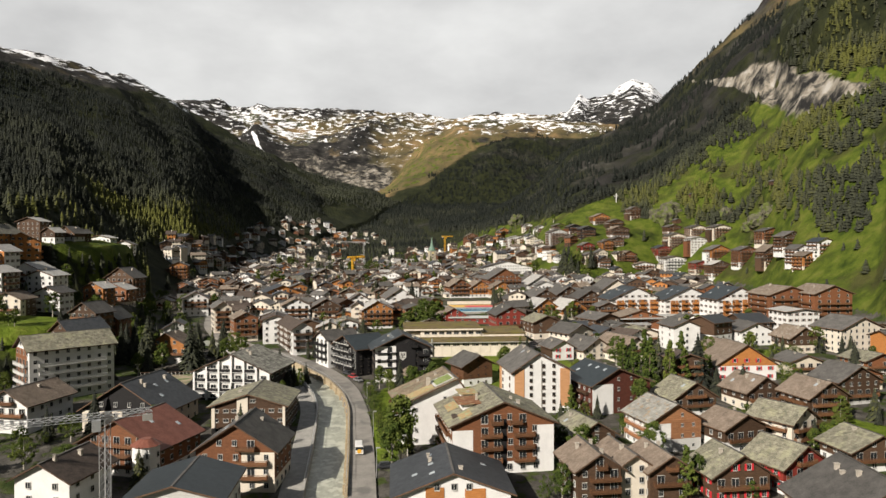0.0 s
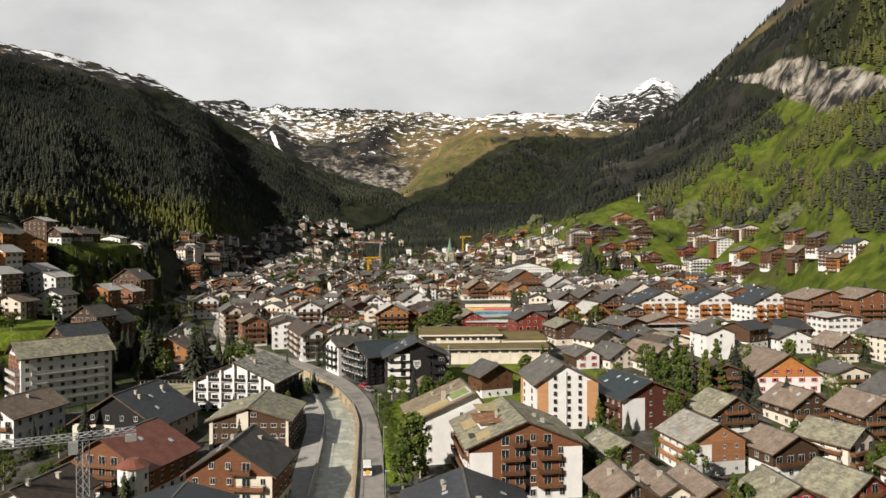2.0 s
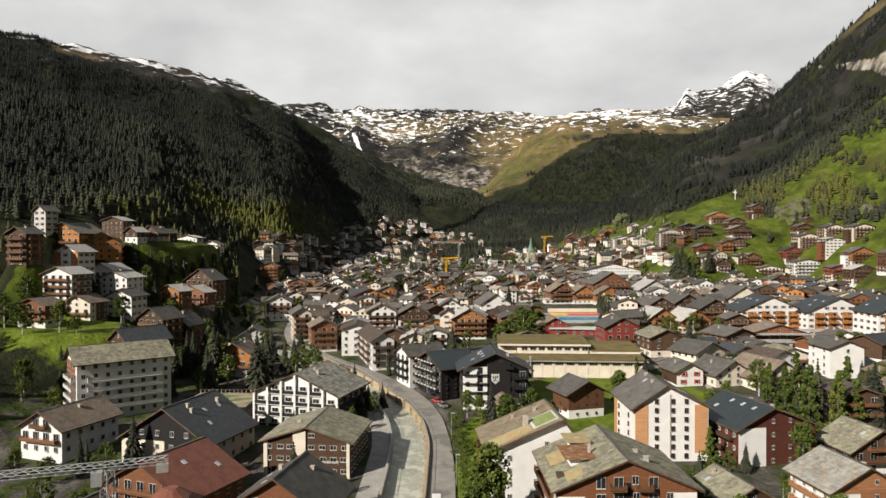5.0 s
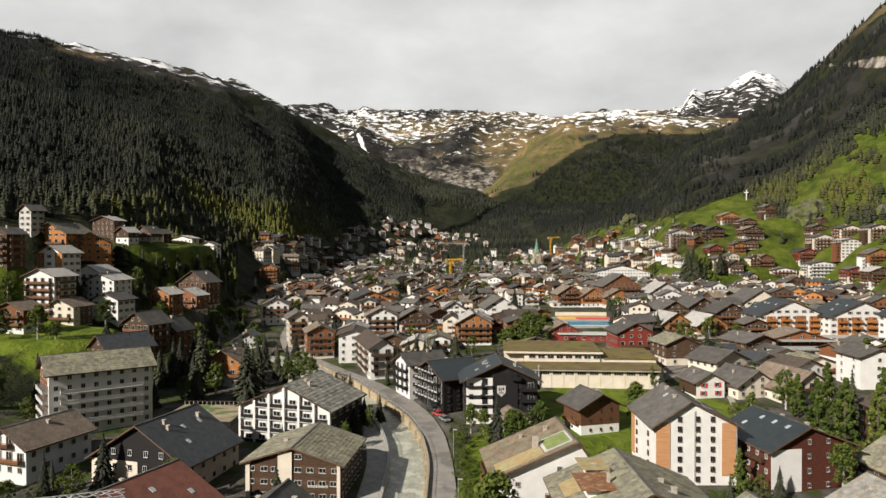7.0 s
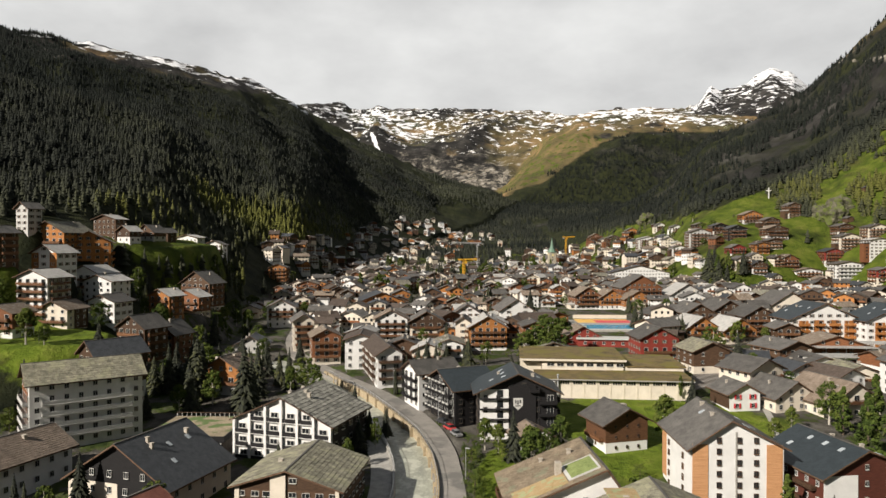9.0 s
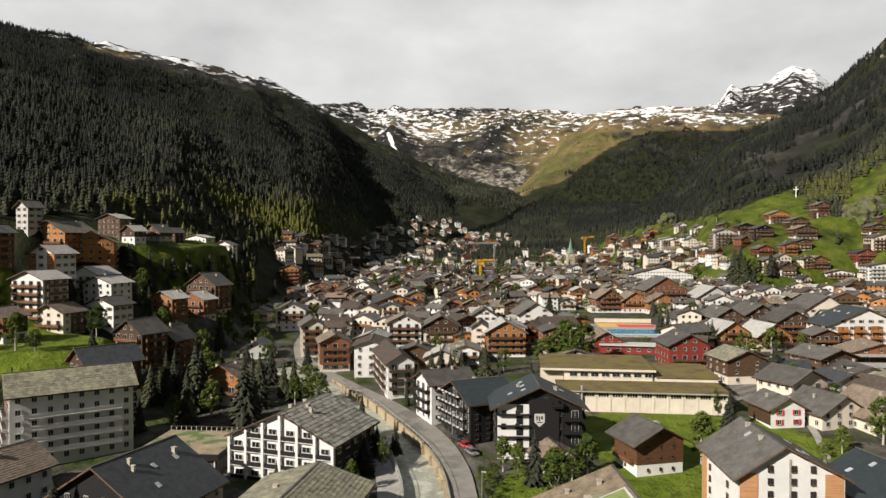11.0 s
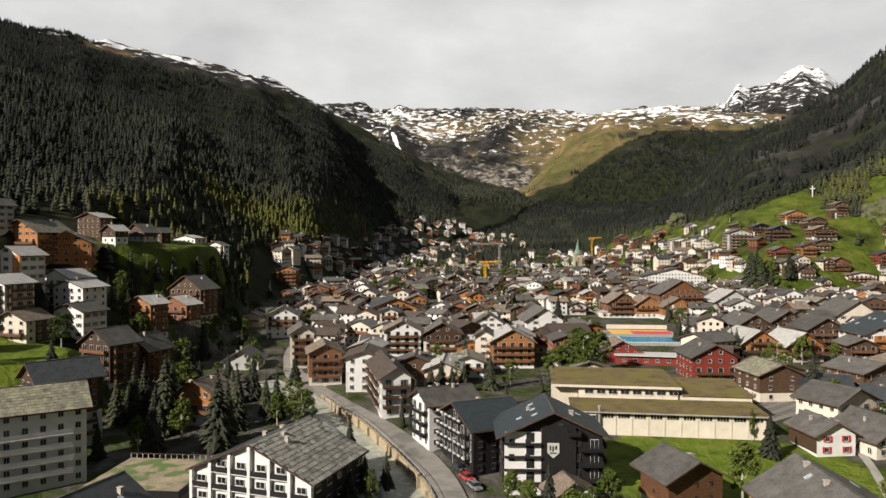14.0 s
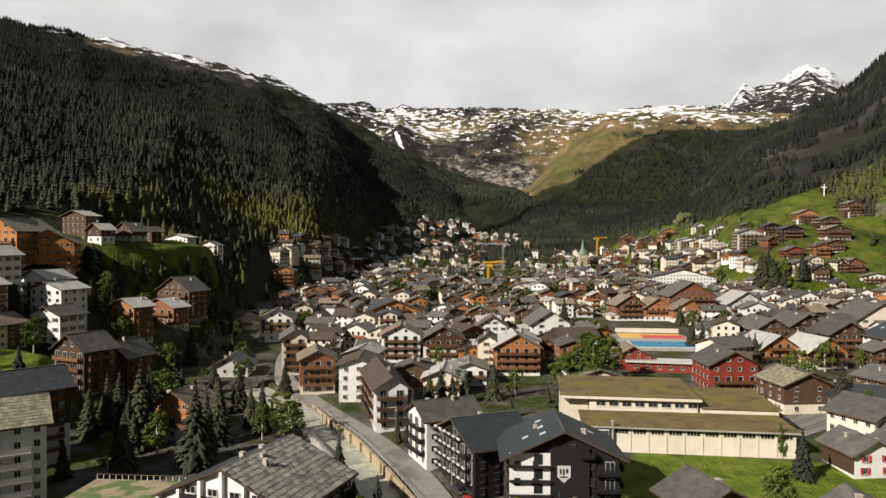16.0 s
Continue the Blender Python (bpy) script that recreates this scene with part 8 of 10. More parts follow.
block(depot, "west_wall", 4.9, 11.6, 306.0, 326.0, -1, 9.2, PLASTER["beige"])
bm = bmesh.new()
relief(bm, [0, 0.12, 0.72, 0.84, 1.44, 1.56, 2.16, 2.28, 2.88, 3.0], [0, 0.12, 1.0, 1.12], [[-0.08] * 9, [-0.08, -0.01] * 4 + [-0.08], [-0.08] * 9], [[0] * 9, [0, 1] * 4 + [0], [0] * 9])
strip_window = finish("strip_window", bm, [PLASTER["beige"], GLASS])
bm = bmesh.new()
box(bm, -0.14, 0.14, -0.12, 0.0, -1.0, 5.6)
joint = finish("pilaster", bm, [PLASTER["beige"]])
for i in range(11):
    x = 16.6 + i * 4.0
    piece("pilaster", joint, depot, pose(x - 0.5, 290.0, 0))
    if i < 10:
        piece("strip_window", strip_window, depot, pose(x, 289.99, 4.2) @ Matrix.Diagonal((1.0, 1.0, 1.15, 1)))
me = window_mesh(2.3, 1.2)
for i in range(8):
    piece("window", me, depot, pose(14.6 + i * 3.2, 304.55, 7.3))
block(depot, "glazed_bay", 10.3, 15.2, 289.2, 289.98, 2.0, 5.3, FRAME, "white framed window bay")
for i in range(3):
    piece("window", window_mesh(1.5, 1.3), depot, pose(11.2 + i * 1.6, 289.15, 3.8))
    piece("window", window_mesh(1.5, 1.3), depot, pose(11.2 + i * 1.6, 289.15, 2.3))
bm = bmesh.new()
bmesh.ops.create_cone(bm, cap_ends=True, segments=10, radius1=0.28, radius2=0.28, depth=7.5, matrix=Matrix.Translation((16.0, 289.4, 3.4)))
bmesh.ops.create_cone(bm, cap_ends=True, segments=10, radius1=0.42, radius2=0.42, depth=0.4, matrix=Matrix.Translation((16.0, 289.4, 7.25)))
part("flue", bm, METAL_G, depot, "steel flue pipe")

# red annex with a white flat roof
annex = new("annex")
annex.matrix_basis = pose(44.0, 384.0, 8.4, 0, 0, -4)
tagged(annex, "low red timber annex with a white flat roof", "building")
block(annex, "wall", -13, 13, -4, 4, -2, 3.4, PLASTER["red"])
block(annex, "roof", -13.8, 13.8, -5, 4.6, 3.4, 3.8, FRAME)
for i in range(6):
    piece("window", window_mesh(1.4, 1.2), annex, pose(-10 + i * 4, -4.02, 1.2))

# open-air pool
POOL = surface("pool_water", (0.02, 0.28, 0.50), (0.05, 0.42, 0.66), 3, 0.12, bump=0.15, spec=0.6)
pool = new("swimming_pool")
pool.matrix_basis = pose(52.0, 435.0, 10.5, 0, 0, 3)
tagged(pool, "open-air swimming pool with bright blue water and pale deck", "pool")
block(pool, "deck", -17, 17, -13, 48, -2, 0.05, CONCRETE)
block(pool, "rim", -13.3, 13.3, -9.3, 9.3, 0.054, 0.30, FRAME)
block(pool, "water", -12.6, 12.6, -8.6, 8.6, 0.304, 0.33, POOL, "bright blue water")
RED_PAD = surface("red_play_surface", (0.50, 0.05, 0.07), (0.62, 0.09, 0.10), 4, 0.8, bump=0)
YELLOW_PAD = surface("yellow_play_surface", (0.60, 0.36, 0.08), (0.74, 0.47, 0.14), 4, 0.8, bump=0)
play = new("play_surface")
play.matrix_basis = pose(53.0, 464.0, 10.55, 0, 0, 3)
tagged(play, "red and yellow rubber play surface beside the pool", "play area")
block(play, "red_field", -6, 13, -9, 2, 0.0, 0.06, RED_PAD)
block(play, "yellow_field", -16, -6.02, -9, 2, 0.0, 0.06, YELLOW_PAD)
block(play, "yellow_band", -16, 13, 2.02, 9, 0.0, 0.06, YELLOW_PAD)
block(play, "back_wall", -16, 14, 10, 10.5, -1, 2.2, PLASTER["cream"])

# church
church = new("church")
church.matrix_basis = pose(57.0, 1030.0, 19.5, 0, 0, 12)
tagged(church, "stone village church tower with a slender green copper spire", "church")
block(church, "tower", -4.6, 4.6, -4.6, 4.6, -3, 19.5, PLASTER["stone"])
COPPER = surface("green_copper", (0.10, 0.17, 0.13), (0.17, 0.26, 0.20), 2, 0.6, bump=0.1)
bm = bmesh.new()
ring = lambda r, z, k: [bm.verts.new((r * math.cos(radians(45 * i + 22.5)), r * math.sin(radians(45 * i + 22.5)), z)) for i in range(8)]
lo, mid, tip = ring(6.2, 19.5, 0), ring(2.7, 25.5, 0), bm.verts.new((0, 0, 39.5))
for i in range(8):
    bm.faces.new((lo[i], lo[(i + 1) % 8], mid[(i + 1) % 8], mid[i]))
    bm.faces.new((mid[i], mid[(i + 1) % 8], tip))
bm.faces.new(lo)
part("spire", bm, COPPER, church, "green copper spire")
CLOCK = surface("clock_face", (0.6, 0.5, 0.2), (0.75, 0.65, 0.35), 2, 0.5, bump=0)
for rz in (0, -90, 90):
    bm = bmesh.new()
    bmesh.ops.create_cone(bm, cap_ends=True, segments=20, radius1=1.4, radius2=1.4, depth=0.2, matrix=pose(0, -4.7, 16, 90))
    part("clock_face", bm, CLOCK, church).matrix_basis = pose(0, 0, 0, 0, 0, rz)
for z in (8.0, 12.2):
    piece("window", window_mesh(1.2, 2.2), church, pose(0, -4.65, z))
bm = bmesh.new()
prism(bm, ((-7, -2), (7, -2), (7, 9), (0, 15), (-7, 9)), 5, 34)
nave = part("nave", bm, PLASTER["cream"], church)
bm = bmesh.new()
prism(bm, ((0, 15.1), (-8, 8.2), (-8, 8.6), (0, 15.6), (8, 8.6), (8, 8.2)), 4.7, 35)
part("nave_roof", bm, ROOF["grey"], church)
PLACED.append((60, 1045, 24))


def lattice(bm, a, b, half, step, thin=0.09):
    """A square lattice girder between two points: four chords and zigzag braces."""
    a, b = Vector(a), Vector(b)
    u = (b - a).normalized()
    s = u.orthogonal().normalized()
    t = u.cross(s)
    rails = [s * half + t * half, -s * half + t * half, -s * half - t * half, s * half - t * half]

    def bar(p, q, r):
        d = (q - p)
        bmesh.ops.create_cone(bm, segments=4, radius1=r, radius2=r, depth=d.length, matrix=Matrix.Translation((p + q) / 2) @ d.to_track_quat("Z", "Y").to_matrix().to_4x4())
    for r in rails:
        bar(a + r, b + r, thin)
    n = max(1, int((b - a).length / step))
    for i in range(n):
        p, q = a + (b - a) * (i / n), a + (b - a) * ((i + 1) / n)
        for j in range(4):
            bar(p + rails[j], q + rails[(j + 1) % 4], thin * 0.7)


def tower_crane(x, y, base, top, jib, counter, rz, material, half, label, step=2.4, thin=0.09):
    root = new("tower_crane")
    root.matrix_basis = pose(x, y, base, 0, 0, rz)
    tagged(root, label, "crane")
    bm = bmesh.new()
    lattice(bm, (0, 0, -1), (0, 0, top), half, step, thin)
    part("mast", bm, material, root)
    bm = bmesh.new()
    lattice(bm, (0, 0, top + half), (jib, 0, top + half + 0.6), half * 0.7, step, thin)
    part("jib", bm, material, root)
    bm = bmesh.new()
    lattice(bm, (0, 0, top + half), (-counter, 0, top + half), half * 0.7, step, thin)
    tagged(part("counter_jib", bm, material, root), kind="stuff")
    block(root, "counterweight", -counter, -counter + half * 2.5, -half * 0.8, half * 0.8, top - 1.5 * half, top + half * 0.2, CONCRETE)
    block(root, "cab", half, half + 1.6, -0.8, 0.8, top - 2.2, top, material)


tower_crane(-37.4, 660.0, 13.0, 24.5, 11, 5, 10, METAL_Y, 0.8, "yellow tower crane among the village roofs", thin=0.24)
tower_crane(-33.0, 800.0, 15.0, 36.5, -26, -5, 0, METAL_G, 0.6, "slim grey tower crane over the village", thin=0.16)
tower_crane(85.0, 1150.0, 27.0, 32.0, 14, 5, 10, METAL_Y, 0.9, "yellow tower crane beyond the church", thin=0.26)
tower_crane(-58.5, 147.0, -2.0, 20.0, 47, 9, 205, METAL_G, 0.75, "galvanised lattice tower crane on a building site", thin=0.07, step=1.5)

# ---------------------------------------------------------------- the crowded village beyond
def clear_of(x, y, r):
    return all((x - a) ** 2 + (y - b) ** 2 > (r * 0.8 + c * 0.8) ** 2 for a, b, c in PLACED)


TINTS = {0: "white", 1: "cream", 2: "dark timber", 11: "beige"}


def far_village(count, seed, y0, y1, single=False):
    """The smaller houses that fill the lanes, too far off to pick apart, joined: walls, timber fronts, windows, balconies and overhanging roofs."""
    rng = random.Random(seed)
    mats = [PLASTER["white"], PLASTER["cream"], PLASTER["brown"], PLASTER["orange"], ROOF["grey"], ROOF["brown"], ROOF["pale"], GLASS, PLASTER["rust"], ROOF["umber"], ROOF["dark"], PLASTER["beige"]]
    bm = bmesh.new()
    made = tries = 0
    while made < count and tries < count * 60:
        tries += 1
        y = rng.uniform(y0, y1)
        x = rng.uniform(np.interp(y, (430, 560, 640, 830, 1000, 1300, 1700), (-100, -125, -200, -270, -290, -310, -240)), np.interp(y, (380, 430, 520, 620, 700, 830, 1000, 1300, 1700), (215, 225, 255, 285, 240, 245, 190, 60, -60)))
        if (995 < y < 1300 and -150 < x < 20 and rng.random() < 0.9) or (y > 1250 and x > -80 and rng.random() < 0.85):
            continue
        if (abs(x - 57 * y / 1030) < 20 and 850 < y < 1020) or (20 < x < 75 and y < 520):
            continue
        w, l, h = rng.uniform(7.5, 13), rng.uniform(8, 13), rng.choice((2, 2, 3, 3, 3, 4)) * 2.75
        if not clear_of(x, y, max(w, l) * 0.45) or ground_z(x, y) - float(floor_z(y)) > (40 if x < 0 else 36):
            continue
        PLACED.append((x, y, max(w, l) * 0.55))
        rise, hw, o = w * rng.uniform(0.17, 0.25), w / 2, 0.9
        own, top_cover = bmesh.new(), bmesh.new()
        wall, top, roof = rng.choice((0, 0, 0, 1, 1, 2, 11)), rng.choice((1, 2, 2, 3, 8)), rng.choice((4, 4, 5, 4, 6, 9, 9, 10, 9))
        cut = h * rng.choice((0.34, 0.67, 1.0, 1.0))
        prism(own, ((-hw, -3), (hw, -3), (hw, cut), (-hw, cut)), -l / 2, l / 2, wall)
        prism(own, ((-hw - 0.1, cut), (hw + 0.1, cut), (hw + 0.1, h + 0.01), (0, h + rise), (-hw - 0.1, h + 0.01)), -l / 2 - 0.1, l / 2 + 0.1, top if cut < h else wall)
        k = rise / hw
        prism(top_cover, ((0, h + rise), (-hw - o, h - k * o), (-hw - o, h - k * o + 0.35), (0, h + rise + 0.35), (hw + o, h - k * o + 0.35), (hw + o, h - k * o)), -l / 2 - o, l / 2 + o, roof)
        cx, cy = rng.uniform(-0.3, 0.3) * w, rng.uniform(-0.3, 0.3) * l
        box(own, cx - 0.4, cx + 0.4, cy - 0.4, cy + 0.4, h, h + rise + 0.9, 1)
        for f in range(int(h / 2.75)):
            deck = rng.choice((0, 0, 2, 3, 8))
            for i in range(int(w / 2.8)):
                u = (i + 0.5 - int(w / 2.8) / 2) * 2.8
                box(own, u - 0.55, u + 0.55, -l / 2 - 0.2, -l / 2 - 0.12, f * 2.75 + 0.9, f * 2.75 + 2.2, 7)
            for i in range(int(l / 3)):
                u = (i + 0.5 - int(l / 3) / 2) * 3
                box(own, -hw - 0.2, -hw - 0.12, u - 0.5, u + 0.5, f * 2.75 + 0.9, f * 2.75 + 2.2, 7)
            if deck and f:
                box(own, -hw * 0.85, hw * 0.85, -l / 2 - 1.3, -l / 2 - 1.2, f * 2.75, f * 2.75 + 0.9, deck)
                box(own, -hw * 0.85, hw * 0.85, -l / 2 - 1.2, -l / 2 - 0.1, f * 2.75 - 0.15, f * 2.75, deck)
        m = pose(x, y, min(ground_z(x, y), ground_z(x, y - l / 2)), 0, 0, rng.gauss(8, 18) + (90 if rng.random() < 0.3 else 0))
        made += 1
        if single:
            me = finish("house", own, mats)
            ob = new("house", me)
            ob.matrix_basis = m
            tagged(ob, TINTS[wall] + " village house with small windows under an overhanging roof", "house", "lane houses")
            cap = new("roof", finish("roof", top_cover, mats))
            cap.parent = ob
            continue
        for bit in (own, top_cover):
            bmesh.ops.transform(bit, matrix=m, verts=bit.verts)
            bmesh.ops.recalc_face_normals(bit, faces=bit.faces)
            me = bpy.data.meshes.new("tmp")
            bit.to_mesh(me)
            bit.free()
            bm.from_mesh(me)
            bpy.data.meshes.remove(me)
    if single:
        bm.free()
        return
    me = finish("far_houses", bm, mats)
    tagged(new("far_houses", me), "far crowded village houses, white and timber under slate roofs", "houses", kind="stuff")


far_village(150, 17, 385, 640, True)
far_village(170, 18, 620, 850)
far_village(150, 11, 830, 1120)
far_village(120, 14, 1080, 1600)

# ---------------------------------------------------------------- trees
def foliage(name, stops, rough=0.9):
    m = bpy.data.materials.new(name)
    m.use_nodes = True
    n, k = m.node_tree.nodes, m.node_tree.links
    b = n["Principled BSDF"]
    b.inputs["Roughness"].default_value = rough
    b.inputs["Specular IOR Level"].default_value = 0.15
    tint = n.new("ShaderNodeAttribute")
    tint.attribute_name = "tint"
    geo = n.new("ShaderNodeNewGeometry")
    grain = n.new("ShaderNodeTexNoise")
    grain.inputs["Scale"].default_value = 0.9
    grain.inputs["Detail"].default_value = 4
    k.new(geo.outputs["Position"], grain.inputs["Vector"])
    info = n.new("ShaderNodeObjectInfo")
    add = n.new("ShaderNodeMath")
    add.operation = "MULTIPLY_ADD"
    add.inputs[1].default_value = 0.5
    k.new(grain.outputs["Fac"], add.inputs[0])
    k.new(tint.outputs["Fac"], add.inputs[2])
    add2 = n.new("ShaderNodeMath")
    add2.operation = "MULTIPLY_ADD"
    add2.inputs[1].default_value = 0.25
    k.new(info.outputs["Random"], add2.inputs[0])
    k.new(add.outputs["Value"], add2.inputs[2])
    r = n.new("ShaderNodeValToRGB")
    while len(r.color_ramp.elements) < len(stops):
        r.color_ramp.elements.new(0.5)
    for e, (p, c) in zip(r.color_ramp.elements, stops):
        e.position, e.color = p, (*c, 1)
    k.new(add2.outputs["Value"], r.inputs["Fac"])
    k.new(r.outputs["Color"], b.inputs["Base Color"])
    return m


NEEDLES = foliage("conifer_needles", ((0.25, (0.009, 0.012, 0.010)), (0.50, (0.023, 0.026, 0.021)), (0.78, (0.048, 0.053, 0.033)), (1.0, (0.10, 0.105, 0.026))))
LEAVES = foliage("broad_leaves", ((0.2, (0.020, 0.034, 0.008)), (0.55, (0.055, 0.082, 0.016)), (0.95, (0.125, 0.145, 0.030))))
BARK = surface("rough_bark", (0.05, 0.038, 0.028), (0.12, 0.095, 0.07), 0.3, 0.95, stretch=(1, 1, 0.3))
BIRCH_BARK = surface("pale_bark", (0.28, 0.26, 0.22), (0.50, 0.47, 0.42), 0.3, 0.9, stretch=(1, 1, 2))


def tube(bm, pts, radii, sides=6):
    rings = []
    for p, r in zip(pts, radii):
        rings.append([bm.verts.new((p[0] + r * math.cos(2 * math.pi * i / sides), p[1] + r * math.sin(2 * math.pi * i / sides), p[2])) for i in range(sides)])
    for a, b in zip(rings, rings[1:]):
        for i in range(sides):
            bm.faces.new((a[i], a[(i + 1) % sides], b[(i + 1) % sides], b[i]))
    bm.faces.new(rings[-1])


def tinted(name, verts, faces, tints, material):
    me = bpy.data.meshes.new(name)
    me.from_pydata(verts, [], faces)
    me.attributes.new("tint", "FLOAT", "POINT").data.foreach_set("value", np.asarray(tints, np.float32))
    me.materials.append(material)
    return me


def spruce_crown(rng, height=10.0, width=2.2):
    """Whorls of drooping, forked branch blades round a stem."""
    v, f, t = [], [], []
    whorls = 17
    for k in range(whorls):
        u = k / (whorls - 1)
        z = height * (0.10 + 0.88 * u)
        r = width * (1 - u) ** 0.85 + 0.12
        n = max(5, int(11 - 5 * u))
        for i in range(n):
            a = 2 * math.pi * (i + rng.random() * 0.8) / n + k
            rr = r * rng.uniform(0.72, 1.15)
            drop = rr * rng.uniform(0.28, 0.5)
            c, s = math.cos(a), math.sin(a)
            half = 0.20 * rr + 0.16
            b0 = len(v)
            v += [(0, 0, z + 0.45), (c * rr * 0.55 - s * half, s * rr * 0.55 + c * half, z - drop * 0.35), (c * rr * 0.6, s * rr * 0.6, z + 0.16 - drop * 0.2),
                  (c * rr * 0.55 + s * half, s * rr * 0.55 - c * half, z - drop * 0.35), (c * rr, s * rr, z - drop), (c * rr * 0.5, s * rr * 0.5, z - drop * 0.9)]
            f += [(b0, b0 + 1, b0 + 2), (b0, b0 + 2, b0 + 3), (b0 + 1, b0 + 4, b0 + 2), (b0 + 2, b0 + 4, b0 + 3), (b0, b0 + 5, b0 + 1), (b0, b0 + 3, b0 + 5), (b0 + 1, b0 + 5, b0 + 4), (b0 + 5, b0 + 3, b0 + 4)]
            # tint darkest at stem and underside, lightest at the tip, shifted per branch
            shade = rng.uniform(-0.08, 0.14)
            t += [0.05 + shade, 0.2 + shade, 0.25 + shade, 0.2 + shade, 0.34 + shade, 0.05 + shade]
    b0 = len(v)
    v += [(0.12, 0, height * 0.95), (-0.06, 0.1, height * 0.95), (-0.06, -0.1, height * 0.95), (0, 0, height * 1.03)]
    f += [(b0, b0 + 1, b0 + 3), (b0 + 1, b0 + 2, b0 + 3), (b0 + 2, b0, b0 + 3)]
    t += [0.2] * 4
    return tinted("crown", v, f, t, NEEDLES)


def leafy_crown(rng, height=10.0, width=3.6, slim=1.0, clumps=60, leaves=34, cone=False):
    """Many small leaf sprays gathered in uneven clumps, with gaps between them; a cone for larches."""
    v, f, t = [], [], []
    for c in range(clumps):
        u = (c + rng.random()) / clumps if cone else rng.random()
        if cone:
            z, r = height * (0.10 + 0.86 * u), width * slim * (0.10 + 0.90 * (1 - u) ** 0.8) * rng.uniform(0.15, 1.0)
        else:
            z, r = height * (0.22 + 0.70 * u), width * slim * math.sqrt(max(0.04, 1 - ((u - 0.40) / 0.64) ** 2)) * math.sqrt(rng.uniform(0.1, 1.15))
        a = rng.random() * 6.283
        cx, cy = r * math.cos(a), r * math.sin(a)
        cr = rng.uniform(0.40, 0.95) * width / 3.2 * ((1.25 - 0.7 * u) if cone else 1)
        shade = rng.uniform(-0.14, 0.16)
        for i in range(leaves):
            d = Vector((rng.gauss(0, 1), rng.gauss(0, 1), rng.gauss(0, 0.7))).normalized() * cr * rng.uniform(0.35, 1.05)
            p = Vector((cx, cy, z)) + d
            n = (d.normalized() + Vector((rng.uniform(-0.6, 0.6), rng.uniform(-0.6, 0.6), rng.uniform(0, 0.7)))).normalized()
            s = n.orthogonal().normalized()
            s = (Matrix.Rotation(rng.random() * 6.28, 3, n) @ s) * rng.uniform(0.12, 0.30)
            q = n.cross(s)
            b0 = len(v)
            v += [tuple(p - s), tuple(p - q * 0.7 + n * 0.05), tuple(p + s), tuple(p + q * 0.7 + n * 0.05)]
            f += [(b0, b0 + 1, b0 + 2), (b0, b0 + 2, b0 + 3)]
            # clump tops tinted lighter than undersides, light from above put into the colour
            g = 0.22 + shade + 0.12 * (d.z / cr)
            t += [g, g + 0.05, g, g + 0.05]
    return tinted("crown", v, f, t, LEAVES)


def tree_kinds():
    rng = random.Random(21)
    kinds = {"spruce": [], "birch": [], "shrub": [], "larch": []}
    for k in range(4):
        root = new("spruce")
        tagged(root, "tall dark green spruce with drooping branches", "tree", "village trees")
        bm = bmesh.new()
        tube(bm, [(0, 0, -0.6), (0.05, 0, 3), (0, 0.04, 9.6)], [0.22, 0.15, 0.03])
        part("trunk", bm, BARK, root)
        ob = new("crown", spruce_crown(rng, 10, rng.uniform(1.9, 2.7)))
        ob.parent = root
        kinds["spruce"].append(root)
    for k in range(4):
        root = new("broadleaf_tree")
        tagged(root, "leafy green broadleaf tree with an open crown", "tree", "village trees")
        bm = bmesh.new()
        tube(bm, [(0, 0, -0.6), (0.1, 0.05, 3), (0.0, 0.1, 8.6)], [0.26, 0.18, 0.04])
        part("trunk", bm, BIRCH_BARK, root)
        for i in range(3):
            a, z = i * 2.3 + rng.random(), 2.6 + i * 0.9
            bm = bmesh.new()
            e = 2.1 - i * 0.15
            tube(bm, [(0, 0, z), (math.cos(a) * e * 0.5, math.sin(a) * e * 0.5, z + 0.9), (math.cos(a) * e, math.sin(a) * e, z + 2.2)], [0.10, 0.06, 0.02], 5)
            part("limb", bm, BIRCH_BARK, root)
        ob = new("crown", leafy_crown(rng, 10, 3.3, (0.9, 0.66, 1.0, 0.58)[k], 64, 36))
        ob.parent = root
        kinds["birch"].append(root)
    for k in range(3):
        root = new("larch")
        tagged(root, "slim light green larch with soft feathery branches", "tree", "village trees")
        bm = bmesh.new()
        tube(bm, [(0, 0, -0.6), (0.06, 0, 4), (0, 0.05, 9.7)], [0.24, 0.16, 0.03])
        part("trunk", bm, BARK, root)
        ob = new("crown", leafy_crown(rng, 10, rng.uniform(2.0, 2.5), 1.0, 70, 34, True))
        ob.parent = root
        kinds["larch"].append(root)
    for k in range(3):
        root = new("shrub")
        tagged(root, "dense green garden shrub", "shrub", "garden shrubs")
        bm = bmesh.new()
        tube(bm, [(0, 0, -0.6), (0.05, 0, 4), (0, 0.04, 7)], [0.3, 0.2, 0.05])
        part("trunk", bm, BARK, root)
        ob = new("crown", leafy_crown(rng, 10, 5.0, 0.9, 50, 36))
        ob.parent = root
        kinds["shrub"].append(root)
    return kinds


KINDS = tree_kinds()
USED = set()


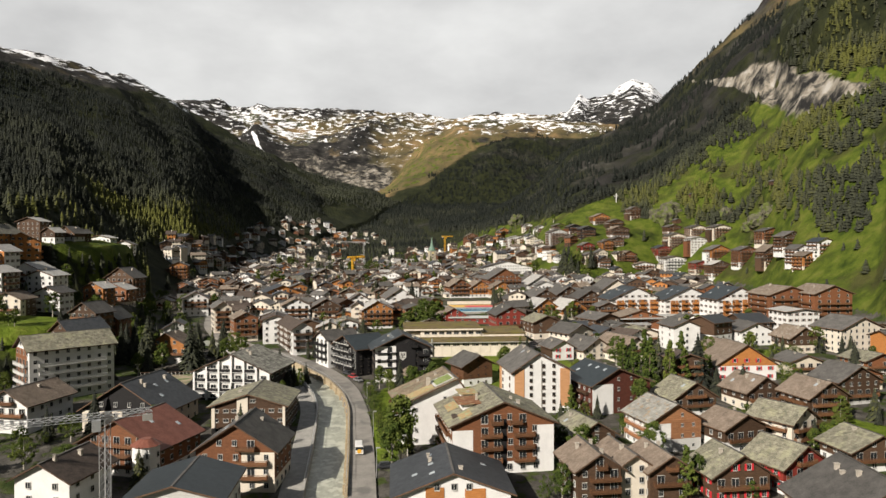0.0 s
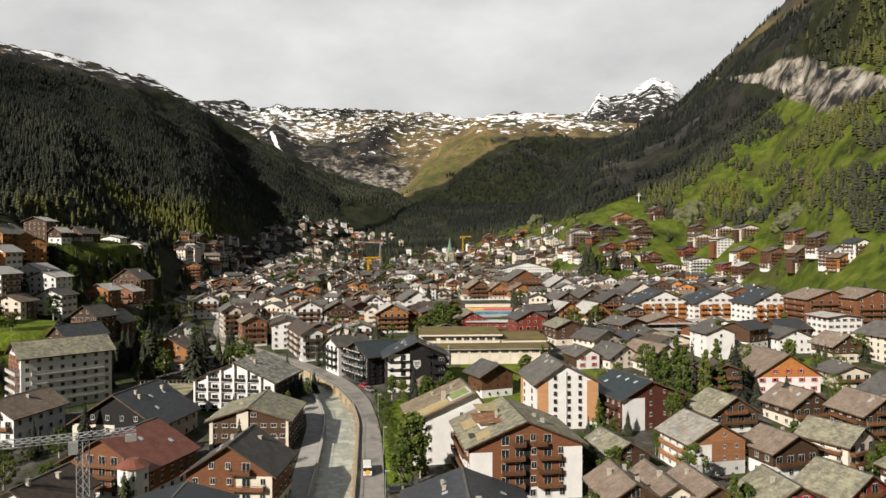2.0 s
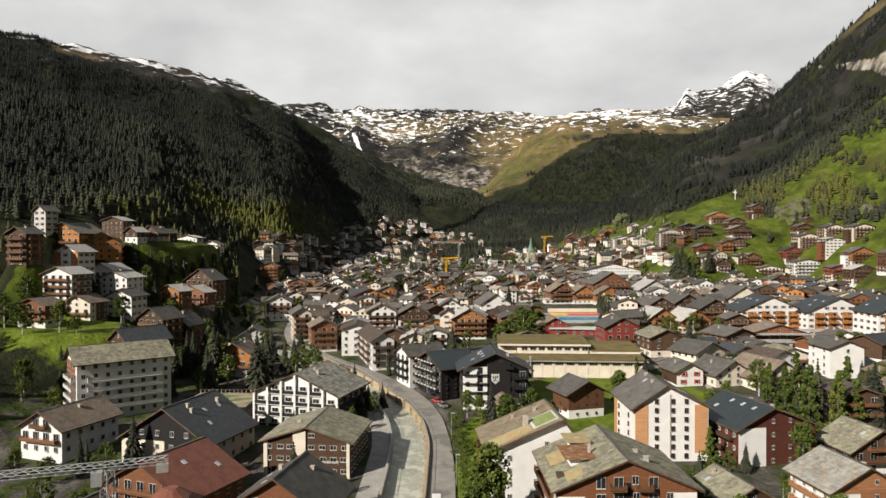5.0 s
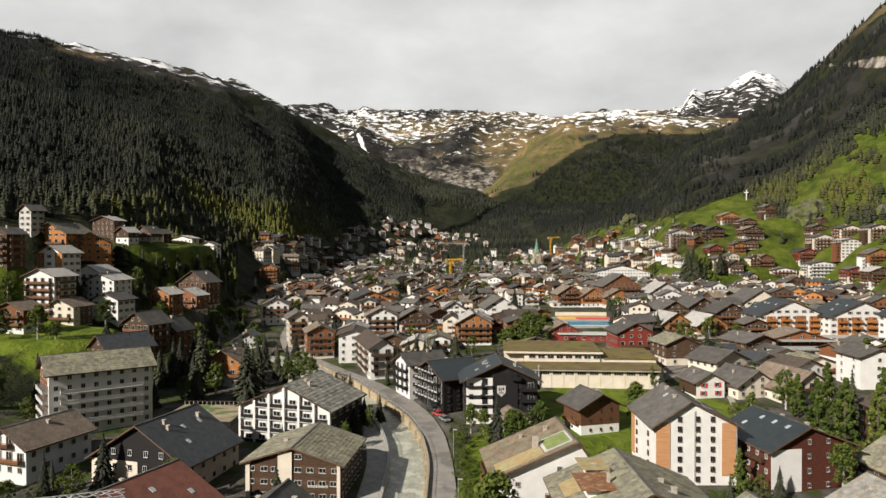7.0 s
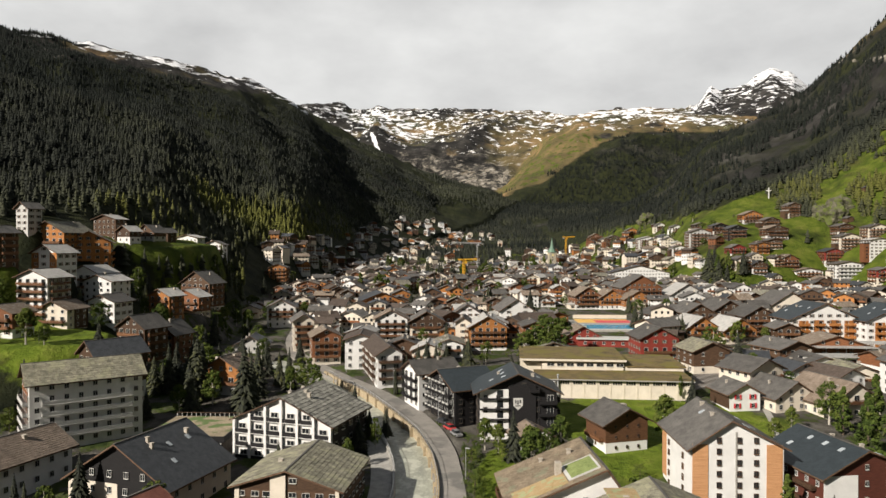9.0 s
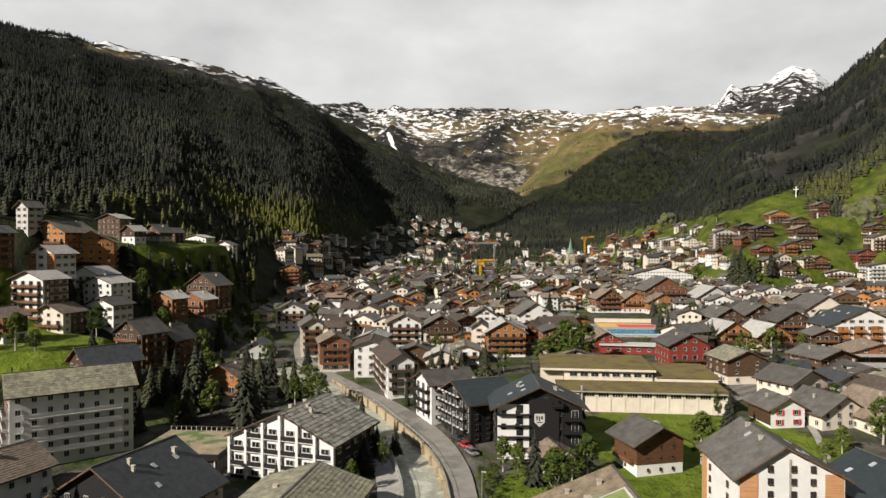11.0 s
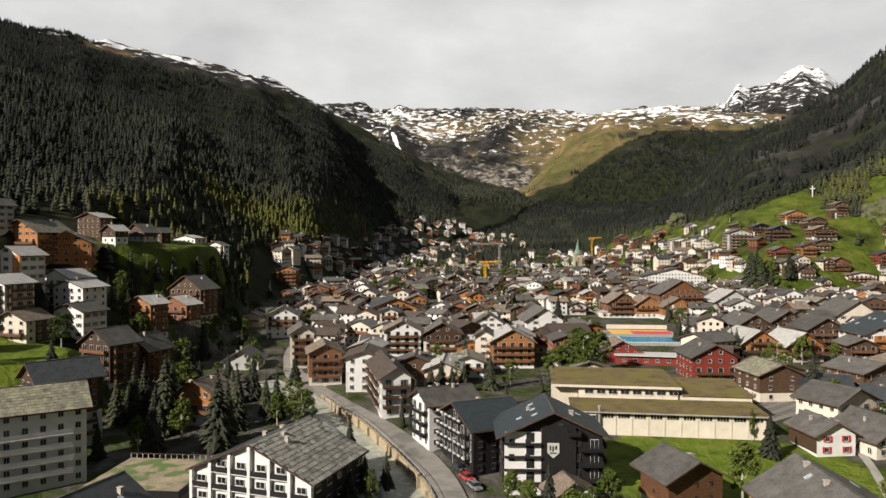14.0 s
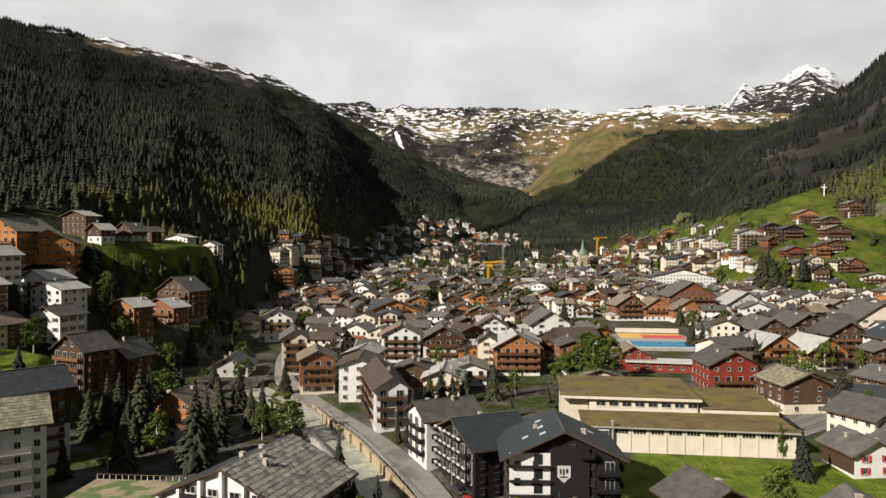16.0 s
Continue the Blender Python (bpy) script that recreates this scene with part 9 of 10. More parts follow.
def plant(kind, x, y, height, spread=1.0, z=None):
    """A tree of that height; the first of each model is moved into place, later ones are copies."""
    rng = random.Random(int(x * 13 + y * 7))
    model = rng.choice(KINDS[kind])
    s = height / 10
    z = ground_z(x, y) if z is None else z
    m = pose(x, y, z, 0, 0, rng.uniform(0, 360))
    ob = model if model.name not in USED else copy_thing(model, m)
    USED.add(model.name)
    ob.matrix_basis = m @ Matrix.Diagonal((s * spread, s * spread, s, 1))
    return ob


plant("spruce", 53.5, 278.3, 10.4, 1.10)
plant("spruce", -42.1, 265.2, 10.1, 0.90)
plant("spruce", -76.0, 269.7, 19.1, 1.00)
plant("spruce", -77.4, 284.1, 16.3, 1.00)
plant("spruce", -74.7, 297.1, 11.9, 0.80)
plant("birch", -64.2, 292.7, 11.5, 1.10)
plant("spruce", -70.2, 293.8, 13.5, 0.80)
plant("spruce", -96.4, 277.4, 13.0, 1.00)
plant("spruce", -94.3, 282.2, 17.8, 0.80)
plant("spruce", -35.7, 240.7, 8.2, 1.30)
plant("birch", -31.8, 242.0, 8.5, 0.50)
plant("birch", -35.5, 228.3, 7.8, 0.60)
plant("spruce", -30.8, 251.3, 7.7, 1.20)
plant("spruce", -34.8, 249.4, 7.6, 1.20)
plant("birch", 1.7, 171.6, 18.6, 0.95)
plant("birch", -0.3, 168.8, 13.1, 1.0)
plant("birch", 3.5, 178.7, 11.0, 0.70)
plant("birch", 13.8, 243.4, 9.8, 1.05)
plant("spruce", 2.2, 237.5, 12.5, 0.80)
plant("birch", -1.5, 241.4, 7.8, 1.00)
plant("shrub", 10.8, 240.5, 5.2, 0.9)
plant("shrub", -0.5, 236.5, 4.6, 0.80)
plant("shrub", 6.6, 239.6, 6.2, 0.80)
plant("birch", -4.8, 243.8, 8.6, 0.95)
plant("larch", 84.9, 244.1, 16.5, 1.0)
plant("larch", 88.4, 236.8, 18.6, 1.0)
plant("larch", 92.5, 229.6, 19.0, 0.9)
plant("spruce", 96.8, 250.8, 16.6, 0.90)
plant("spruce", 104.9, 235.6, 19.2, 1.20)
plant("larch", 98.7, 232.7, 15.5, 0.9)
plant("spruce", 113.3, 220.5, 12.3, 1.30)
plant("spruce", 108.1, 228.4, 9.9, 1.20)
plant("larch", 87.4, 262.0, 13.0, 1.0)
plant("larch", 96.0, 263.2, 16.2, 0.9)
plant("larch", 106.8, 254.4, 17.0, 1.0)
plant("larch", 63.0, 147.0, 12.2, 1.0)
plant("birch", 66.7, 149.6, 9.3, 0.70)
plant("birch", 36.1, 148.2, 8.9, 0.90)
plant("shrub", 32.9, 147.8, 6.1, 0.80)
plant("birch", 76.1, 144.3, 4.8, 1.00)
plant("birch", 63.5, 189.3, 5.8, 0.80)
plant("larch", 53.6, 208.8, 10.2, 1.0)
plant("spruce", 61.0, 206.6, 7.1, 0.90)
plant("shrub", 57.3, 207.1, 5.1, 0.70)
plant("spruce", 107.6, 188.7, 7.1, 0.50)
plant("spruce", 156.7, 272.9, 10.3, 1.00)
plant("spruce", 180.9, 286.8, 9.6, 1.00)
plant("spruce", 184.0, 276.3, 10.5, 1.00)
plant("spruce", 190.7, 280.9, 9.5, 1.00)
plant("birch", 148.3, 264.2, 9.9, 1.00)
plant("birch", 193.5, 270.9, 6.9, 1.00)
plant("birch", 63.6, 192.0, 6.3, 0.60)
plant("birch", 11.0, 348.5, 15.0, 1.15)
plant("birch", 16.4, 350.7, 17.5, 1.15)
plant("birch", 22.1, 363.6, 15.0, 1.10)
plant("birch", 6.6, 347.7, 11.5, 1.20)
plant("birch", 16.5, 375.9, 16.0, 1.10)
plant("spruce", 64.0, 432.6, 13.2, 1.20)
plant("spruce", 79.5, 434.7, 10.8, 1.20)
plant("spruce", 82.0, 329.8, 14.8, 1.00)
plant("birch", 82.8, 316.6, 10.2, 0.90)
plant("spruce", 94.8, 353.4, 7.8, 0.90)
plant("spruce", 78.8, 404.4, 10.8, 1.00)
plant("birch", 29.5, 451.7, 6.5, 1.00)
plant("spruce", -13.4, 473.1, 14.8, 1.10)
plant("birch", 17.5, 538.0, 7.6, 1.00)
plant("spruce", 89.6, 383.2, 3.8, 1.00)
plant("spruce", -106.9, 285.3, 16.7, 0.80)
plant("spruce", -99.8, 293.1, 15.3, 0.80)
plant("spruce", -77.0, 284.0, 15.5, 1.00)
plant("birch", -68.0, 288.2, 9.3, 0.90)
plant("birch", -61.5, 288.5, 10.2, 1.20)
plant("spruce", -128.4, 369.8, 14.0, 1.00)
plant("birch", -130.9, 378.8, 13.1, 0.80)
plant("spruce", -133.3, 252.4, 8.1, 1.10)
plant("spruce", -128.7, 266.2, 5.2, 1.00)
plant("birch", -146.6, 279.3, 4.6, 1.00)
plant("spruce", -119.8, 242.4, 9.1, 1.00)
plant("spruce", -75.7, 274.5, 16.2, 0.80)
plant("spruce", -94.9, 279.8, 19.8, 1.00)
plant("spruce", -106.5, 289.8, 15.9, 0.90)
plant("birch", -133.2, 391.5, 10.7, 1.10)
plant("spruce", -51.1, 226.4, 7.2, 0.80)
plant("birch", -50.4, 223.4, 6.2, 0.70)
plant("birch", -29.5, 189.1, 4.5, 0.80)
plant("spruce", -34.7, 290.2, 9.2, 0.45)
plant("spruce", -31.9, 290.2, 10.2, 0.45)
plant("spruce", -30.6, 294.5, 8.5, 0.45)
plant("spruce", -22.3, 368.3, 7.4, 0.40)
plant("birch", -25.4, 336.9, 8.9, 0.70)
plant("birch", -68.6, 357.9, 7.2, 0.80)
plant("spruce", -93.8, 197.5, 9.8, 0.70)
plant("birch", -72.4, 205.7, 9.6, 0.80)
plant("spruce", -94.0, 200.6, 7.0, 0.70)
plant("birch", 10.2, 240.0, 7.6, 1.00)
plant("birch", 52.6, 289.0, 8.9, 0.30)
plant("spruce", 62.9, 409.5, 14.3, 1.20)
plant("spruce", 76.2, 430.0, 12.6, 1.20)
plant("spruce", 82.1, 427.5, 9.2, 1.20)
plant("spruce", 166.4, 674.4, 27.5, 1.30)
plant("spruce", 169.6, 659.8, 25.9, 1.30)
plant("spruce", 174.1, 653.3, 21.3, 1.30)
plant("birch", 174.8, 624.5, 15.3, 1.20)
plant("spruce", 163.7, 529.5, 11.5, 1.00)
plant("spruce", -9.3, 450.7, 11.3, 1.00)
plant("spruce", 13.7, 512.0, 13.2, 1.00)
plant("spruce", -36.4, 587.9, 13.8, 1.00)
plant("birch", -54.0, 403.5, 8.7, 1.00)
plant("spruce", -31.3, 319.9, 10.5, 0.90)
plant("spruce", -28.9, 324.4, 11.4, 1.00)
plant("spruce", -25.6, 325.9, 9.7, 0.90)
plant("spruce", -22.1, 329.4, 9.7, 1.00)
plant("spruce", -36.1, 301.3, 11.4, 0.60)
plant("spruce", -32.5, 299.3, 11.3, 0.60)
plant("birch", -7.9, 338.5, 9.1, 0.90)
plant("spruce", 1.9, 332.4, 5.6, 1.00)



def garden_trees(count, seed, y0, y1):
    rng = random.Random(seed)
    made = 0
    for _ in range(count * 30):
        if made >= count:
            break
        y = rng.uniform(y0, y1)
        x = rng.uniform(np.interp(y, (150, 330, 470, 1000), (-150, -190, -170, -230)), np.interp(y, (150, 330, 1000), (150, 225, 200)))
        if not clear_of(x, y, 1.5) or (28 < x < 70 and 405 < y < 490) or (8 < x < 60 and 255 < y < 335):
            continue
        if float(distance_to(ROAD, np.array([x]), np.array([y]))[0]) < 8 or float(distance_to(RIVER, np.array([x]), np.array([y]))[0]) < 13:
            continue
        kind = rng.choice(("spruce", "birch", "birch", "shrub"))
        plant(kind, x, y, rng.uniform(3, 5) if kind == "shrub" else rng.uniform(6, 13), 1.0)
        made += 1


def grove(x, y, reach, count, low, high, kinds, seed):
    """A loose clump of trees between the houses."""
    rng = random.Random(seed)
    made = 0
    for _ in range(count * 25):
        if made >= count:
            break
        a, b = x + rng.gauss(0, reach * 0.55), y + rng.gauss(0, reach * 0.7)
        if clear_of(a, b, -3.5):
            plant(rng.choice(kinds), a, b, rng.uniform(low, high), rng.uniform(0.95, 1.25))
            made += 1


MIXED, DARK = ("spruce", "larch", "larch", "birch"), ("spruce", "spruce", "larch")
grove(-70, 745, 22, 8, 15, 21, DARK, 1)
grove(-55, 708, 14, 4, 13, 18, DARK, 2)
grove(-28, 768, 24, 9, 12, 17, MIXED, 3)
grove(28, 955, 22, 7, 14, 20, MIXED, 4)
grove(-14, 522, 9, 3, 12, 15, DARK, 5)
grove(-32, 548, 8, 2, 11, 14, DARK, 6)
grove(16, 583, 9, 3, 7, 11, MIXED, 7)
grove(88, 455, 9, 3, 10, 13, DARK, 8)
grove(175, 685, 13, 9, 14, 22, MIXED, 9)
grove(158, 630, 10, 4, 10, 14, MIXED, 10)
grove(165, 735, 18, 5, 5, 9, ("birch", "larch"), 11)
grove(-125, 925, 28, 7, 14, 20, MIXED, 12)
grove(-105, 620, 20, 7, 12, 18, MIXED, 13)
grove(55, 690, 22, 5, 10, 14, MIXED, 14)
grove(110, 560, 18, 4, 9, 13, DARK, 15)
grove(-55, 610, 20, 5, 11, 15, DARK, 16)
grove(0, 850, 40, 8, 12, 17, MIXED, 17)
grove(110, 820, 30, 6, 10, 16, MIXED, 18)
garden_trees(45, 4, 160, 330)
garden_trees(150, 6, 420, 1000)
garden_trees(50, 9, 180, 330)
garden_trees(95, 12, 290, 480)


# ---------------------------------------------------------------- woods on the mountainsides
def cone_tree(rng, layers, sides):
    v, f, t = [], [], []
    for k in range(layers):
        u = k / layers
        z0, z1 = 0.06 + 0.80 * u, min(1.0, 0.06 + 0.80 * u + 0.94 / layers * (1.25 if k < layers - 1 else 1.0))
        r = 0.155 * (1 - u) ** 0.8 + 0.012
        b0 = len(v)
        for i in range(sides):
            a = 6.2832 * (i + rng.uniform(-0.3, 0.3)) / sides
            rr = r * rng.uniform(0.65, 1.25)
            v.append((rr * math.cos(a), rr * math.sin(a), z0 + rng.uniform(-0.04, 0.03)))
            t.append(rng.uniform(0.0, 0.12))
        v.append((rng.uniform(-0.01, 0.01), rng.uniform(-0.01, 0.01), z1))
        t.append(0.10)
        f += [(b0 + i, b0 + (i + 1) % sides, b0 + sides) for i in range(sides)]
    return np.array(v), np.array(f), np.array(t)


def woods(name, points, heights, tints, layers, sides, label, seed, girth=1.0):
    """One joined mesh of conifers, each turned, scaled and tinted on its own."""
    rng = random.Random(seed)
    nr = np.random.RandomState(seed)
    models = [cone_tree(rng, layers, sides) for _ in range(6)]
    pick = nr.randint(0, 6, len(points))
    V, F, T, off = [], [], [], 0
    for k, (mv, mf, mt) in enumerate(models):
        idx = np.nonzero(pick == k)[0]
        n = len(idx)
        if not n:
            continue
        a = nr.rand(n) * 6.2832
        h = heights[idx]
        wide = h * nr.uniform(0.8, 1.35, n) * girth
        c, s = np.cos(a), np.sin(a)
        x = (mv[:, 0] * c[:, None] - mv[:, 1] * s[:, None]) * wide[:, None] + points[idx, 0][:, None]
        y = (mv[:, 0] * s[:, None] + mv[:, 1] * c[:, None]) * wide[:, None] + points[idx, 1][:, None]
        z = mv[:, 2] * h[:, None] + points[idx, 2][:, None] - 0.6
        V.append(np.stack([x, y, z], -1).reshape(-1, 3))
        F.append((mf[None] + (np.arange(n) * len(mv))[:, None, None] + off).reshape(-1, 3))
        T.append((mt[None] + tints[idx][:, None]).ravel())
        off += n * len(mv)
    V, F, T = np.concatenate(V), np.concatenate(F), np.concatenate(T)
    me = bpy.data.meshes.new(name)
    me.vertices.add(len(V))
    me.vertices.foreach_set("co", V.astype(np.float32).ravel())
    me.loops.add(F.size)
    me.loops.foreach_set("vertex_index", F.astype(np.int32).ravel())
    me.polygons.add(len(F))
    me.polygons.foreach_set("loop_start", np.arange(0, F.size, 3, dtype=np.int32))
    me.update(calc_edges=True)
    me.attributes.new("tint", "FLOAT", "POINT").data.foreach_set("value", T.astype(np.float32))
    me.materials.append(NEEDLES)
    return tagged(new(name, me), label, "forest", kind="stuff")


def scatter(seed, az0, az1, d0, d1, spacing):
    """Jittered points over a sector round the valley, with ground height, slope number, distance and bearing."""
    nr = np.random.RandomState(seed)
    area = radians(az1 - az0) * (d1 ** 2 - d0 ** 2) / 2
    n = int(area / spacing ** 2)
    az = nr.uniform(az0, az1, n)
    d = np.sqrt(nr.uniform(d0 ** 2, d1 ** 2, n))
    x, y = ORIGIN[0] + d * np.sin(np.radians(az)), ORIGIN[1] + d * np.cos(np.radians(az))
    z, which = terrain(x, y)
    el = np.degrees(np.arctan2(z - 54, d))
    return x, y, z, which, d, az, el, nr


def grow(name, sector, keep, height, tint, layers, sides, label, seed, girth=1.0):
    x, y, z, which, d, az, el, nr = sector
    k = keep(x, y, z, which, d, az, el, nr)
    pts = np.column_stack([x, y, z])[k]
    h = nr.uniform(height[0], height[1], len(pts)) * np.where(nr.rand(len(pts)) < 0.25, 0.62, 1.0)
    patch = fbm(pts[:, 0] / 70, pts[:, 1] / 70, 3)
    tn = tint(pts, d[k], az[k], el[k], patch) + nr.uniform(-0.07, 0.10, len(pts))
    woods(name, pts, h, tn, layers, sides, label, seed, girth)


def off_houses(x, y, pad=2.0):
    ok = np.ones(len(x), bool)
    for a, b, c in PLACED:
        ok &= (x - a) ** 2 + (y - b) ** 2 > (c + pad) ** 2
    return ok


def meadow(x, y):
    m = np.zeros(len(x), bool)
    for cx, cy, rx, ry in ((-186, 448, 19, 48), (-212, 425, 32, 46), (-150, 290, 24, 24), (-178, 307, 14, 16)):
        m |= np.hypot((x - cx) / rx, (y - cy) / ry) < 1
    return m


def left_near(x, y, z, which, d, az, el, nr):
    lift = z - floor_z(y)
    start = np.where(az > -20.6, 36, 9) + 10 * fbm(x / 60, y / 60, 3)
    among = (az < -24) & (y < 400) & (lift < 66)
    return (which == 1) & (lift > start) & off_houses(x, y) & ~meadow(x, y) & (~among | (nr.rand(len(x)) < 0.10)) & ~((az > -28) & (az < -21.5) & (d > 455) & (d < 640) & (nr.rand(len(x)) < 0.6))


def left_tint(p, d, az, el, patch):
    """Pale larch low, darker spruce above, with upper-left shade put into the tint."""
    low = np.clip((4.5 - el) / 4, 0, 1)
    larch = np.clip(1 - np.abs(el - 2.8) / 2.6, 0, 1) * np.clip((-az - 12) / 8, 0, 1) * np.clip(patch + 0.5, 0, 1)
    # last term lightens the sun-averted foot in place of haze and ambient light
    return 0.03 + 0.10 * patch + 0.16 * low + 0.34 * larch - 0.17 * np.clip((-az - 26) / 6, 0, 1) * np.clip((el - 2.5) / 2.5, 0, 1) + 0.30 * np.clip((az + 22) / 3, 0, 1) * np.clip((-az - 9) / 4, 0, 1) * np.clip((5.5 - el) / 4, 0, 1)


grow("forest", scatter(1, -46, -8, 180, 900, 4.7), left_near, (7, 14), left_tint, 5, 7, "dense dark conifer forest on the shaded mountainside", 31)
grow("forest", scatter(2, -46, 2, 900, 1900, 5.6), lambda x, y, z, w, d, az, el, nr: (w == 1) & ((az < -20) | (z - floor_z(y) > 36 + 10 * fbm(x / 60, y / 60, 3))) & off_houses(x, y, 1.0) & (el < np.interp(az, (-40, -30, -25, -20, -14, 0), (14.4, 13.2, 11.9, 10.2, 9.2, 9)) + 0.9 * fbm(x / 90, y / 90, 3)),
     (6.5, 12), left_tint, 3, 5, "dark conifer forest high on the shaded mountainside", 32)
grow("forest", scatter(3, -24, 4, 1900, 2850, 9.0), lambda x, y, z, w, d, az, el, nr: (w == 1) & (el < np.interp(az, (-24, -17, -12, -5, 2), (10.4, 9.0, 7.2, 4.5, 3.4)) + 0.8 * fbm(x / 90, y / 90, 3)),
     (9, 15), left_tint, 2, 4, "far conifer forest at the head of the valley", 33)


# woods among the meadows: bearing, elevation and half widths of each stand, in degrees
STANDS = ((37.2, 2.7, 2.4, 2.6), (35.4, 4.2, 1.0, 1.5), (33.4, 3.4, 0.9, 2.1), (32.2, 3.3, 0.6, 1.6), (26.1, 3.0, 2.0, 1.2), (21.1, 3.0, 1.5, 1.4), (19.7, 3.9, 1.1, 0.8), (22.5, 5.6, 2.1, 0.9), (24.7, 6.9, 1.9, 1.0), (27.0, 8.1, 1.7, 1.0), (28.7, 8.7, 1.1, 0.7), (33.0, 7.8, 2.0, 0.8), (35.5, 8.5, 1.9, 1.1), (37.7, 9.6, 1.7, 1.6), (29.6, 4.9, 1.2, 0.6), (30.7, 6.9, 0.9, 0.6), (26.7, 5.7, 1.0, 0.4), (28.7, 1.9, 0.4, 0.4), (36.4, 7.1, 1.5, 0.8))


def right_woods(x, y, z, which, d, az, el, nr):
    lift = z - floor_z(y)
    clump = fbm(x / 48 + 40, y / 48, 3)
    edge = np.interp(az, *CLOUD_SHADE_EDGE)
    stand = np.zeros(len(x), bool)
    for a, e, ra, re in STANDS:
        stand |= np.hypot((az - a) / ra, (el - e) / re) < 1.0 + 0.35 * clump
    above = (el > 12.5) & (clump > -0.25)
    sunny = (el < edge) & (stand | above | ((clump > 0.62) & (nr.rand(len(x)) < 0.5)) | (nr.rand(len(x)) < 0.015))
    shady = (el > edge) & (fbm(x / 50, y / 50 + 11, 3) < np.interp(az, (12, 17, 24), (0.6, 0.4, 0.35)))
    free = ~((cliff_band(az, el, 0.8) > 0.3) & (nr.rand(len(x)) < 0.95))
    return (which == 2) & (lift > np.where(d > 1000, 4, 6)) & (sunny | shady) & free & off_houses(x, y) & (el < np.interp(az, (14, 22, 28, 36), (8.8, 11.2, 15.5, 19.0)) + 1.5 * clump)


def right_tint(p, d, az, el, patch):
    sunny = np.clip((np.interp(az, *CLOUD_SHADE_EDGE) - el) / 1.0 + 0.5, 0, 1)
    # needles darkened above the edge in place of cloud shade, paler larch below
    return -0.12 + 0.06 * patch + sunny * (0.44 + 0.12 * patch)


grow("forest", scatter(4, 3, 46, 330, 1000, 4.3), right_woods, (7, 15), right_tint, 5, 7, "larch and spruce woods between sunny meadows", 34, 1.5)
grow("forest", scatter(5, 3, 46, 1000, 2000, 6.9), right_woods, (8, 15), right_tint, 3, 6, "conifer woods on the rocky mountainside, darkened for cloud shade", 35)
# these trees and their low tint stand in for cloud shade on the hill
grow("forest", scatter(6, -4, 17, 1900, 3150, 9.0), lambda x, y, z, w, d, az, el, nr: ((w == 3) | (w == 0) | (w == 2)) & (el < np.interp(az, *HILL_SHADE_EDGE) + 0.5 * fbm(x / 120, y / 120, 3)),
     (9, 15), lambda p, d, az, el, patch: -0.17 + 0.08 * patch, 2, 5, "far conifer forest under the grassy alp, darkened for cloud shade", 36)
grow("forest", scatter(7, -14, 9, 960, 2200, 7.5), lambda x, y, z, w, d, az, el, nr: (w == 0) & off_houses(x, y, 4) & ((fbm(x / 110 + 9, y / 110, 3) > -0.15) | (y > 1650)) & ((x > -150) | (y > 1500)) & ((x < 15) | (y > 1200)),
     (8, 15), lambda p, d, az, el, patch: 0.16 + 0.2 * patch, 4, 6, "spruce woods and clumps on the valley floor beyond the village", 37)

# ---------------------------------------------------------------- hillside trees, small works and vehicles
def slope_trees(count, seed, x0, x1, y0, y1, kinds, low, high):
    rng = random.Random(seed)
    made = 0
    for _ in range(count * 40):
        if made >= count:
            break
        x, y = rng.uniform(x0, x1), rng.uniform(y0, y1)
        if clear_of(x, y, 1.5) and not meadow(np.array([x]), np.array([y]))[0]:
            plant(rng.choice(kinds), x, y, rng.uniform(low, high))
            made += 1


slope_trees(46, 41, -178, -112, 345, 500, ("birch", "birch", "spruce"), 7, 13)
slope_trees(16, 42, -120, -78, 262, 345, ("spruce", "birch", "spruce"), 8, 15)
slope_trees(26, 43, 175, 240, 380, 640, ("birch", "shrub", "birch"), 4, 9)
slope_trees(14, 44, 90, 170, 170, 290, ("birch", "shrub", "spruce"), 4, 9)

# hedge of shrubs between the road and the gardens
for i in range(12):
    plant("shrub", -2.6 - i * 0.55 + (i % 3) * 0.5, 186 + i * 4.6, 3.2 + (i % 4) * 0.7)


def rounded_box(bm, x0, x1, y0, y1, z0, z1, r=0.15, mat=0):
    """A box with its upper edges drawn in."""
    rings = []
    for z, e in ((z0, 0.0), (z1 - r, 0.0), (z1 - r * 0.3, r * 0.6), (z1, r)):
        rings.append([bm.verts.new(p) for p in ((x0 + e, y0 + e, z), (x1 - e, y0 + e, z), (x1 - e, y1 - e, z), (x0 + e, y1 - e, z))])
    for a, b in zip(rings, rings[1:]):
        for i in range(4):
            bm.faces.new((a[i], a[(i + 1) % 4], b[(i + 1) % 4], b[i])).material_index = mat
    bm.faces.new(rings[0][::-1]).material_index = mat
    bm.faces.new(rings[-1]).material_index = mat


TYRE = surface("tyre_rubber", (0.012, 0.012, 0.012), (0.03, 0.03, 0.03), 0.3, 0.9, bump=0)
PAINT = {k: surface(k + "_car_paint", d, l, 2, 0.35, bump=0, spec=0.5) for k, d, l in (("white", (0.62, 0.62, 0.61), (0.72, 0.72, 0.71)), ("dark", (0.02, 0.022, 0.026), (0.04, 0.042, 0.048)),
                                                                                     ("red", (0.35, 0.03, 0.03), (0.45, 0.05, 0.05)), ("grey", (0.16, 0.165, 0.17), (0.22, 0.225, 0.23)))}


